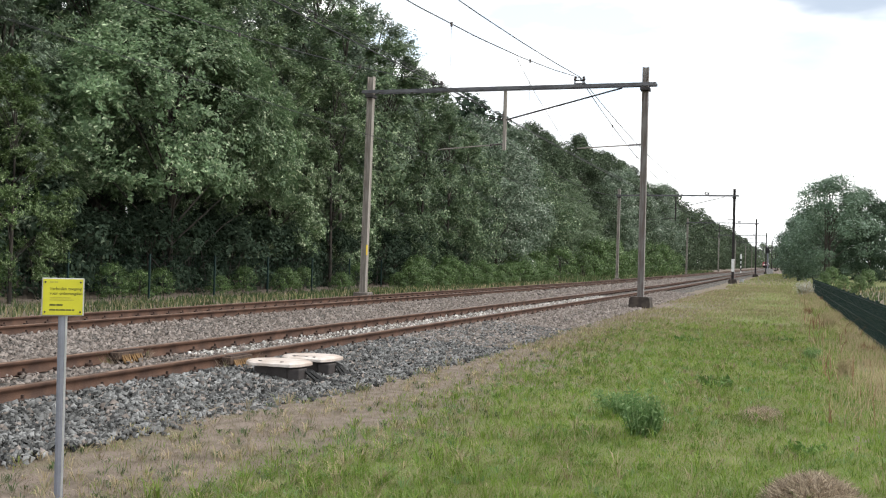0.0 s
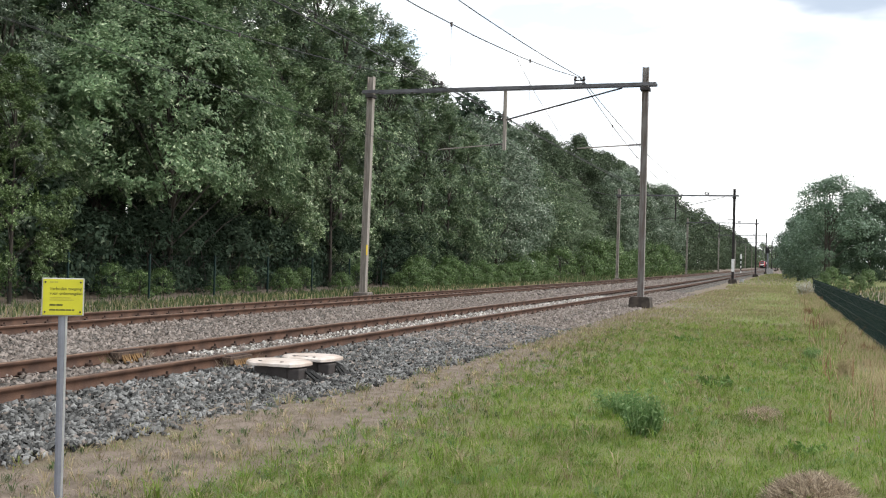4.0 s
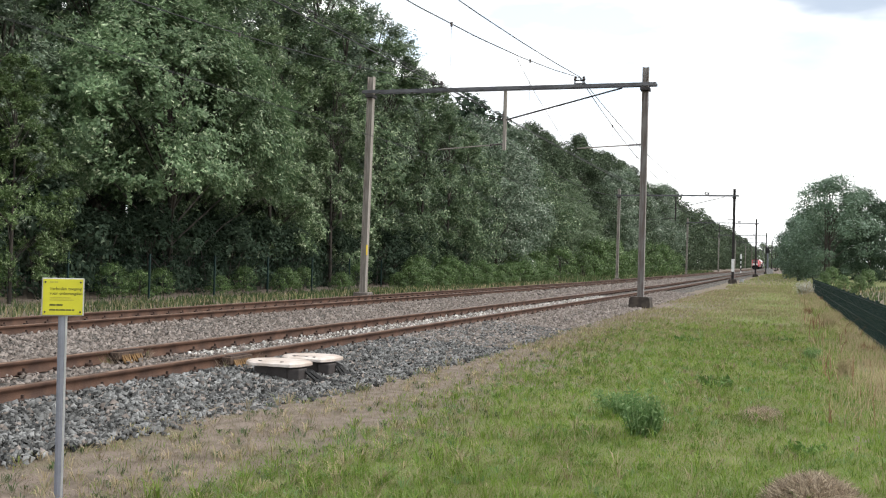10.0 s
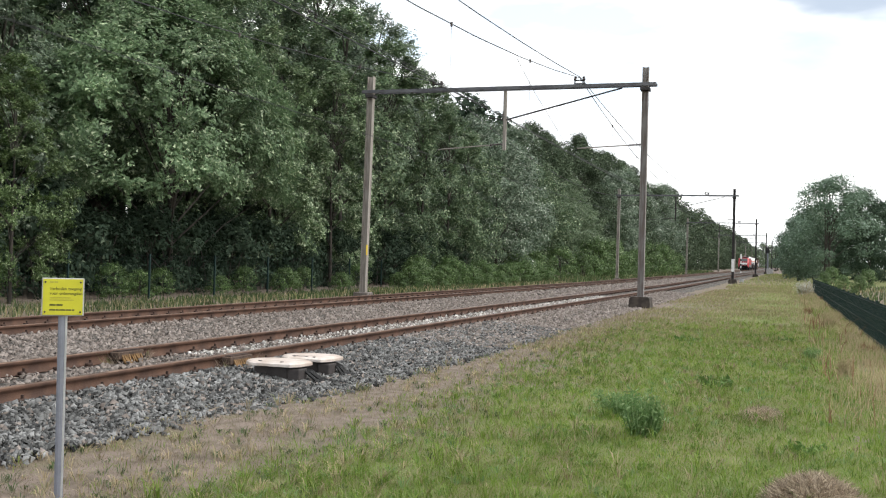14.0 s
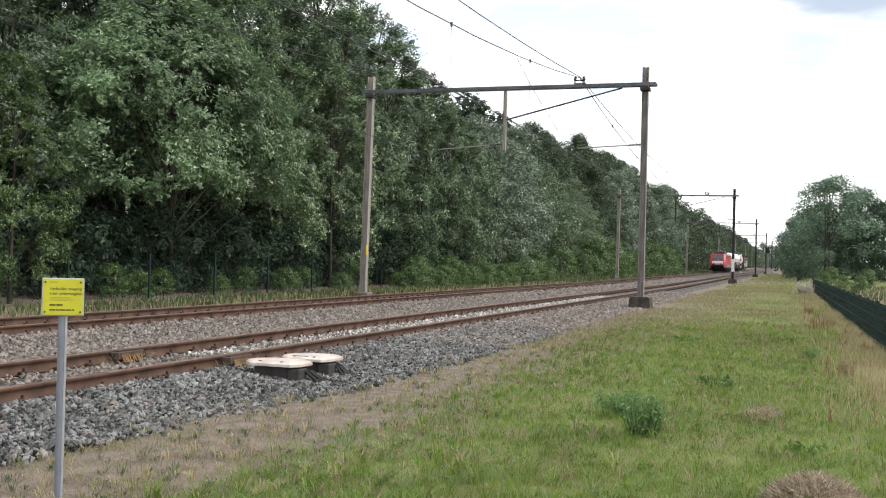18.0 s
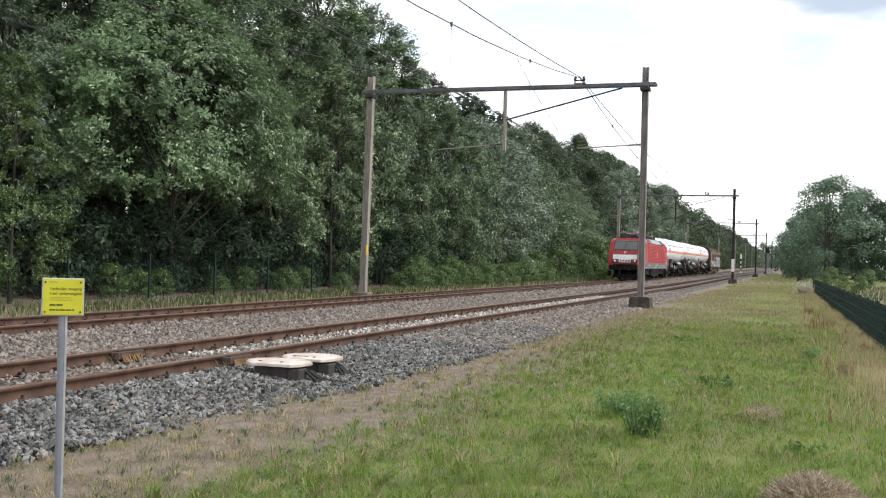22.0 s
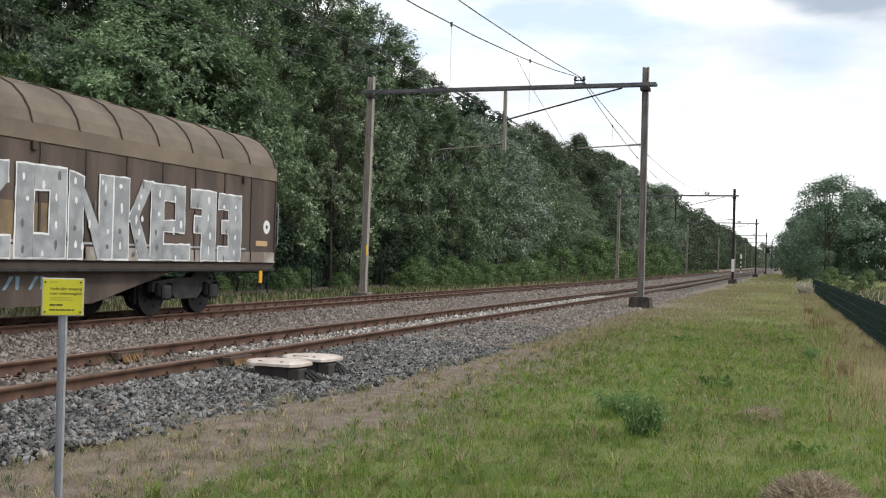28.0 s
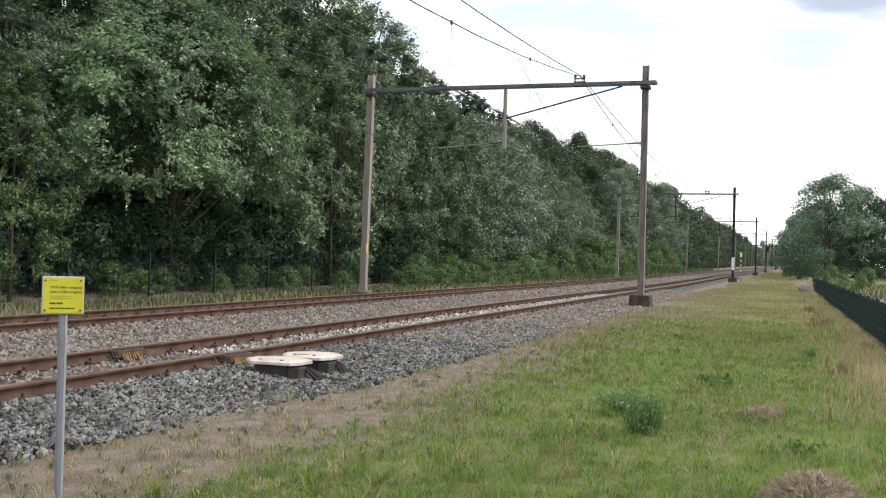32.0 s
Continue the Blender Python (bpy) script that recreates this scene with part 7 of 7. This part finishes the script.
        part("placard_field", on_shell(B(), R, zc, 15.14, 16.16, -35, -18, out=0.009), M["white"], pl)
        for y in (15.28, 15.74):
            part("placard_mark", on_shell(B(), R, zc, y, y + 0.28, -33, -20, out=0.011), XT["print"], pl)
            part("placard_bell", on_shell(B(), R, zc, y + 0.05, y + 0.22, -33, -23, out=0.013), M["white"], pl)
    rng = random.Random(20 + k)
    for y, a, w, h in ((2.45, -16, 0.55, 4), (2.2, -30, 0.5, 3), (2.75, -30, 0.3, 3), (2.0, 8, 0.08, 6), (11.2, -33, 0.4, 3), (12.8, -31, 0.35, 2), (13.4, -31, 0.35, 2), (7.5, -26, 0.4, 4), (5.5, -22, 0.1, 2)):
        for i in range(2):
            part("print_bar", on_shell(B(), R, zc, y, y + w * (1 - 0.3 * i), a - i * (h + 1), a - i * (h + 1) + h * 0.6, 2), XT["print_l" if y > 3 or k else "print"], shell)
    if k == 1:
        for i in range(11):
            y = 6.2 + i * 0.9 + rng.uniform(-0.15, 0.15)
            if i == 4:
                continue
            part("scrawl", on_shell(B(), R, zc, y, y + rng.uniform(0.12, 0.3), -48 + rng.uniform(0, 6), -20 + rng.uniform(-8, 2), 5), XT["ghost"], shell, "worn brown-grey paint scrawl")
            part("scrawl", on_shell(B(), R, zc, y + 0.1, y + rng.uniform(0.4, 0.6), -40 + rng.uniform(0, 6), -34 + rng.uniform(0, 8), 3), XT["ghost"], shell, "worn brown-grey paint scrawl")
        part("name_frame", on_shell(B(), R, zc, 3.4, 5.2, 16, 21), XT["print"], shell)
        part("name_field", on_shell(B(), R, zc, 3.45, 5.15, 17, 20, out=0.009), XT["tank"], shell)
    return T


def rough_edge(pts, rng, step=0.16, jit=0.012):
    """A polygon whose sides waver a little, as sprayed by hand."""
    out = []
    for (a, b), (c, d) in zip(pts, pts[1:] + pts[:1]):
        k = max(1, int(math.hypot(c - a, d - b) / step))
        for q in range(k):
            t = q / k
            out.append((a + (c - a) * t + rng.uniform(-jit, jit), b + (d - b) * t + rng.uniform(-jit, jit)))
    return out


def block_letter(strokes, y0, w, z0, h, x, T, parent):
    """Spray-painted block strokes in a unit square, each outlined in white, with dabs inside."""
    rng = random.Random(int(y0 * 100))
    for i, st in enumerate(strokes):
        pts = [(y0 + w * a, z0 + h * b) for a, b in st]
        cy, cz = sum(p[0] for p in pts) / len(pts), sum(p[1] for p in pts) / len(pts)
        big = [(cy + (p[0] - cy) * (1 + 0.032 / max(0.12, abs(p[0] - cy))), cz + (p[1] - cz) * (1 + 0.030 / max(0.12, abs(p[1] - cz)))) for p in pts]
        part("outline", prism(B(), rough_edge(big, rng), "x", x, x + 0.003 + 0.0012 * i), XT["white_spray"], parent)
        part("letter_stroke", prism(B(), rough_edge(pts, rng, jit=0.008), "x", x + 0.001, x + 0.0115 + 0.0012 * i), XT["chrome_paint"], parent)
        ys, zs = [p[0] for p in pts], [p[1] for p in pts]
        for k in range(4 if max(zs) - min(zs) > 0.7 else 1):
            t = (k + rng.uniform(0.3, 0.7)) / 4
            c = (cy + rng.uniform(-0.25, 0.25) * min(0.25, max(ys) - min(ys)), min(zs) + t * (max(zs) - min(zs)))
            if len(st) == 4 and abs(st[0][0] - st[3][0]) > 0.2:
                c = (ys[0] + (ys[3] - ys[0]) * t + (ys[1] - ys[0]) * 0.5, c[1])
            ry, rz = rng.uniform(0.025, 0.05), rng.uniform(0.04, 0.10)
            blob = [(c[0] + ry * math.cos(a) * rng.uniform(0.7, 1.2), c[1] + rz * math.sin(a) * rng.uniform(0.7, 1.2)) for a in np.linspace(0, 2 * math.pi, 9)[:-1]]
            part("paint_dab", prism(B(), blob, "x", x + 0.012 + 0.0012 * i, x + 0.0135 + 0.0012 * i), XT["white_spray" if rng.random() < 0.65 else "print"], parent)


def oval_ring(bm, yc, zc, ry, rz, iy, iz, x0, x1, n=20):
    """A flat painted ring round an oval hole."""
    def row(x, a, b):
        return [bm.verts.new((x, yc + a * math.cos(2 * math.pi * k / n), zc + b * math.sin(2 * math.pi * k / n))) for k in range(n)]
    rs = [row(x0, iy, iz), row(x1, iy, iz), row(x1, ry, rz), row(x0, ry, rz)]
    for a, b in zip(rs, rs[1:]):
        for k in range(n):
            bm.faces.new((a[k], a[(k + 1) % n], b[(k + 1) % n], b[k]))
    bmesh.ops.recalc_face_normals(bm, faces=bm.faces[:])
    return bm


def goods_wagon():
    LEN = 23.2
    T = thing("sliding_wall_wagon", "brown sliding-wall goods wagon with silver graffiti letters and rust", "goods wagon")
    y0, y1, hw = 0.62, 22.58, 1.42
    arc = [(hw, 3.05), (hw + 0.01, 3.34), (1.36, 3.56), (1.22, 3.78), (1.0, 3.98), (0.7, 4.12), (0.35, 4.20), (0.12, 4.21)]
    full = arc + [(-x, z) for x, z in reversed(arc)]
    part("roof", prism(B(), full, "y", y0 + 0.05, y1 - 0.05), XT["brown_r"], T, "rounded dusty brown roof")
    part("ridge_strip", box(B(), -0.16, 0.16, y0 + 0.8, y1 - 0.8, 4.2, 4.27, 0.01), XT["brown_l"], T)
    for s in (-1, 1):
        part("eave_band", box(B(), s * 1.43 - 0.012, s * 1.43 + 0.012, y0 + 0.05, y1 - 0.05, 3.06, 3.36), XT["brown_l"], T, "paler dusty band under the roof")
        for a, b in ((y0 + 0.04, 11.70), (11.86, y1 - 0.04)):
            wl = part("sliding_wall", box(B(), s * 1.39 - 0.03, s * 1.39 + 0.03, a, b, 1.12, 3.05, 0.01), XT["brown"], T, "brown sheet-metal sliding wall")
            n = 9
            for i in range(n + 1):
                y = a + 0.02 + (b - a - 0.04) * i / n
                part("wall_rib", box(B(), s * 1.425 - 0.01, s * 1.425 + 0.015, y - 0.025, y + 0.025, 1.14, 3.05), XT["ribbr"], wl)
            part("wall_sill", box(B(), s * 1.43 - 0.01, s * 1.43 + 0.01, a, b, 1.12, 1.36), XT["sill"], wl, "pale chalky lower edge")
        for i in range(9):
            part("roller_bracket", box(B(), s * 1.46 - 0.02, s * 1.46 + 0.02, 2.5 + i * 2.3, 2.62 + i * 2.3, 2.9, 3.06, 0.01), XT["ribbr"], T) if i in (0, 3, 5, 8) else None
    for y in (11.74, 11.82):
        part("middle_seam", prism(B(), [(x * 1.012 + 0.012 * (1 if x > 0 else -1), z * 1.003) for x, z in [(hw + 0.03, 1.1)] + arc + [(-x, z) for x, z in reversed(arc)] + [(-hw - 0.03, 1.1)]], "y", y - 0.022, y + 0.022), XT["ribbr"] if y < 11.78 else XT["brown_l"], T)
    n = 18
    for i in range(n + 1):
        y = y0 + 0.15 + (y1 - y0 - 0.3) * i / n
        for s in (-1, 1):
            part("roof_rib", pipe(B(), [(s * (x + 0.012), y, z + 0.008) for x, z in arc[1:]], 0.018, 5), XT["ribbr"], T)
    rng = random.Random(31)
    # pale flecks: scratches, and highlights on the roof edge drawn as paint
    for i in range(46):
        y = y0 + 0.4 + (y1 - y0 - 1.4) * i / 46 + rng.uniform(-0.2, 0.2)
        part("roof_scuff_glint", plate(B(), [(1.431, y, 3.325), (1.431, y + rng.uniform(0.05, 0.4), 3.325), (1.424, y + rng.uniform(0.1, 0.4), 3.35 + rng.uniform(0, 0.02)), (1.424, y, 3.345)], (1, 0, 0.1), 0.004), XT["sill"], T, "pale scratch and painted glint along the roof edge")
    for y, e in ((y0, -1), (y1, 1)):
        ends = [(1.36, 1.12), (1.36, 3.05)] + [(x - 0.06, z - 0.02) for x, z in arc[2:]]
        # end wall coloured darker than the sides to stand for its shade
        part("end_wall", prism(B(), ends + [(-x, z) for x, z in reversed(ends)], "y", min(y, y + e * 0.03), max(y, y + e * 0.03)), XT["ribbr"], T)
        for x in (-0.9, -0.3, 0.3, 0.9):
            part("end_post", box(B(), x - 0.05, x + 0.05, min(y, y + e * 0.08), max(y, y + e * 0.08), 1.1, 3.7), XT["ribbr"], T)
        part("handrail", pipe(B(), [(1.47, y - e * 0.1, 1.5), (1.52, y - e * 0.1, 1.55), (1.52, y - e * 0.1, 2.5), (1.47, y - e * 0.1, 2.55)], 0.018), M["alu"], T)
        part("lever", box(B(), 1.42, 1.46, y - e * 0.75 - 0.07, y - e * 0.75 + 0.07, 0.64, 0.98, 0.01), XT["lever"], T, "orange-yellow lever")
    for s in (-1, 1):
        part("sole_bar", box(B(), s * 1.30 - 0.08, s * 1.30 + 0.08, 0.62, LEN - 0.62, 0.90, 1.10, 0.01), XT["ribbr"], T)
        part("rail_guide", box(B(), s * 1.43 - 0.03, s * 1.43 + 0.03, 0.7, LEN - 0.7, 0.92, 0.98, 0.01), XT["bogie_l"], T)
        part("truss_beam", prism(B(), [(4.6, 0.92), (7.2, 0.34), (LEN - 7.2, 0.34), (LEN - 4.6, 0.92)], "x", s * 1.16 - 0.04, s * 1.16 + 0.04), XT["brown"], T, "brown fish-belly side beam")
    part("floor", box(B(), -1.35, 1.35, y0, y1, 1.02, 1.12), XT["ribbr"], T)
    for yc in (3.9, LEN - 3.9):
        wagon_bogie(T, yc)
    wagon_ends(T, LEN)
    # rusty end bay, placards
    for a, b in ((0.74, 1.52), (1.66, 2.55)):
        for i in range(4):
            part("rusty_sheet", box(B(), 1.424, 1.446, a, b, 1.38 + i * 0.42, 1.38 + i * 0.42 + 0.40, 0.008), XT["rustpatch"], T, "rusted orange-brown sheet")
    part("door_post", box(B(), 1.43, 1.48, 1.54, 1.64, 1.14, 3.05, 0.01), XT["tan"], T)
    part("label_holder", box(B(), 1.446, 1.455, 1.72, 2.0, 1.50, 1.76, 0.003), M["white"], T)
    for y in (1.0, 22.1):
        rl = part("round_mark", rod(B(), (1.447 if y < 2 else 1.424, y, 1.95), (1.452 if y < 2 else 1.429, y, 1.95), 0.19 if y < 2 else 0.16, seg=20), M["white"], T, "round white mark")
        part("mark_hub", rod(B(), (1.452 if y < 2 else 1.429, y, 1.95), (1.455 if y < 2 else 1.432, y, 1.95), 0.05, seg=10), M["black"], rl)
    part("label_holder", box(B(), 1.424, 1.430, 21.6, 22.15, 1.5, 1.62, 0.002), XT["tan"], T)
    # tan name panel, its lettering as plain bars
    nm = part("name_panel", box(B(), 1.422, 1.425, 8.4, 12.2, 2.02, 2.50), XT["tan"], T, "faded tan lettering panel")
    for i in range(7):
        part("panel_bar", box(B(), 1.425, 1.427, 8.6 + i * 0.52, 8.6 + i * 0.52 + 0.32, 2.05, 2.32), XT["brown"], nm)
    for a, b in ((10.95, 11.62), (11.9, 12.1), (13.3, 13.66), (14.1, 14.5)):
        part("panel_stain", box(B(), 1.4215, 1.4235, a, b, 1.38, 2.06), XT["tanfade"], nm, "faded tan stain")
    # graffiti
    X = 1.443
    gr = part("graffiti", box(B(), 1.436, X, 12.1, 21.1, 1.40, 1.44), XT["chrome_paint"], T, "silver block letters with white outlines")
    Zs = [[(0, 0.8), (0.95, 0.8), (0.95, 1), (0, 1)], [(0.6, 0.8), (0.95, 0.8), (0.4, 0.22), (0.05, 0.22)], [(0, 0), (1, 0), (1, 0.22), (0, 0.22)]]
    Os = [[(0, 0), (0.33, 0), (0.33, 1), (0, 1)], [(0.67, 0), (1, 0), (1, 1), (0.67, 1)], [(0.33, 0), (0.67, 0), (0.67, 0.25), (0.33, 0.25)], [(0.33, 0.75), (0.67, 0.75), (0.67, 1), (0.33, 1)]]
    Ns = [[(0, 0), (0.3, 0), (0.3, 0.95), (0, 1)], [(0.1, 1), (0.35, 0.8), (0.98, 0), (0.66, 0)], [(0.7, 0), (1, 0), (1, 1), (0.7, 1)]]
    Ks = [[(0, 0), (0.38, 0), (0.38, 1), (0, 1)], [(0.38, 0.5), (0.75, 1), (1.05, 1), (0.6, 0.45)], [(0.4, 0.55), (0.62, 0.6), (1.0, 0), (0.68, 0)]]
    Es = [[(0, 0), (0.3, 0), (0.3, 1), (0, 1)], [(0.3, 0.8), (0.85, 0.8), (0.85, 1), (0.3, 1)], [(0.62, 0.45), (0.85, 0.45), (0.85, 0.8), (0.62, 0.8)], [(0.3, 0.38), (0.85, 0.38), (0.85, 0.52), (0.3, 0.52)], [(0.3, 0), (1.0, 0), (1.0, 0.2), (0.3, 0.2)]]
    As = [[(0, 0.75), (0.45, 0.75), (0.45, 1), (0, 1)], [(0.45, 0), (1, 0), (1, 1), (0.45, 1)], [(0.15, 0.4), (0.45, 0.4), (0.45, 0.62), (0.15, 0.62)]]
    Bs = [[(0, 0.78), (0.45, 0.78), (0.45, 1), (0, 1)], [(0.45, 0), (1, 0), (1, 1), (0.45, 1)], [(0.15, 0.42), (0.45, 0.42), (0.45, 0.6), (0.15, 0.6)], [(0, 0), (0.45, 0), (0.45, 0.2), (0, 0.2)]]
    for L_, a, w, zt in ((Zs, 12.05, 1.5, 2.66), (Os, 13.68, 1.2, 2.66), (Ns, 14.98, 1.18, 2.64), (Ks, 16.22, 1.15, 2.64), (Es, 17.4, 1.35, 2.62), (As, 18.8, 0.95, 2.60), (Bs, 19.9, 0.95, 2.58)):
        block_letter(L_, a, w, 1.16, zt - 1.16, X, T, gr)
    old = part("old_graffiti", box(B(), 1.436, 1.440, 8.0, 11.2, 1.14, 1.34), XT["ghost"], T, "white painted arches half rubbed off")
    for a in (8.2, 9.4):
        part("arch_stroke", oval_ring(B(), a + 0.56, 1.62, 0.50, 0.42, 0.20, 0.24, 1.436, 1.444), XT["white_spray"], old)
        part("arch_foot", prism(B(), [(a + 0.04, 1.36), (a + 1.08, 1.36), (a + 1.05, 1.50), (a + 0.07, 1.50)], "x", 1.436, 1.4455), XT["white_spray"], old)
        for o in (0.0, 0.62):
            part("arch_drip", prism(B(), [(a + o, 1.13), (a + o + 0.5, 1.13), (a + o + 0.42, 1.33), (a + o + 0.1, 1.33)], "x", 1.4405, 1.447), XT["white_spray"], old)
    rng = random.Random(2)
    for y, w, h, k in ((2.95, 0.26, 0.72, 5), (3.5, 0.46, 0.72, 7), (4.16, 0.3, 0.55, 5), (4.5, 0.55, 0.74, 12), (5.06, 0.2, 0.6, 6), (5.36, 0.26, 0.56, 6), (5.66, 0.52, 0.70, 12), (6.16, 0.42, 0.62, 7)):
        ph = rng.uniform(0, 6)
        part("worn_letter", prism(B(), [(y, 1.41), (y + w * 0.8, 1.40)] + [(y + w * (0.5 + 0.5 * math.cos(3.1416 * j / k)), 1.42 + h * (0.5 + 0.08 * math.sin(ph + 2 * j) + 0.42 * math.sin(3.1416 * j / k))) for j in range(k + 1)], "x", 1.436, 1.4405 + 0.0004 * (k % 3)), XT["ghost"], old)
    for i in range(13):
        y = 11.0 + i * 0.3
        part("small_tag_stroke", prism(B(), [(y, 0.62), (y + 0.07, 0.62), (y + 0.16 * (i % 2) + 0.1, 0.84), (y + 0.16 * (i % 2), 0.84)], "x", 1.20, 1.205), XT["teal_spray"], T, "pale blue tag")
    return T


TANK = 18.7
TR = [(loco(), 0.0)] + [(tank_wagon(k), 19.58 + TANK * k) for k in range(3)] + [(goods_wagon(), 19.58 + TANK * 3)]


def front_y(t):
    """Where the front buffers stand along the line: about 27 m/s, a little slower once it is past."""
    return float(np.interp(t, [0, 12, 14, 16, 17, 18, 19, 20, 21, 22, 23, 24, 24.5, 25.0, 25.5, 27.6, 28.2, 32], [682, 360, 306, 252, 226, 199, 171, 142.8, 114.6, 86.3, 58.8, 31.5, 17.9, 5.2, -8.0, -65.6, -80.7, -177.0]))


# ---- what moves ----
def motions():
    for ob, off in TR:
        rows = []
        for t in [0, 2, 4, 6, 8, 10, 12, 14, 16, 17, 18, 19, 20, 21, 22, 23, 24, 24.5, 25, 25.5, 26.5, 27.6, 28, 28.4, 30, 32]:
            y = front_y(t) + off
            dx, dz = bend(y)
            rows.append((t, pose(XF + dx, y, 0.25 + dz)))
        walk(ob, rows)
    # locomotive wheels roll while they can be seen near by
    for wh, y in WHEELS:
        steps = [22.5 + k / 30 for k in range(100)]
        rows = [(0.0, pose(0, y, 0.61))] + [(t, pose(0, y, 0.61, math.degrees((t - 22.5) * 25.7 / 0.61), 0, 0)) for t in steps]
        rows.append((32.0, rows[-1][1]))
        walk(wh, rows)
    # boughs of the nearest trees rock in the wind
    for k, ob in enumerate(SWAY):
        rng = random.Random(k)
        ph, f1, f2, amp = rng.uniform(0, 6), rng.uniform(0.22, 0.34), rng.uniform(0.5, 0.8), rng.uniform(0.5, 1.0)
        rows = []
        for i in range(65):
            t = 0.5 * i
            a = amp * (math.sin(2 * math.pi * f1 * t + ph) + 0.4 * math.sin(2 * math.pi * f2 * t + 2 * ph))
            b = amp * 0.7 * math.sin(2 * math.pi * f1 * t + ph + 1.3)
            rows.append((t, pose(0, 0, 0, a, b, 0)))
        walk(ob, rows)


motions()
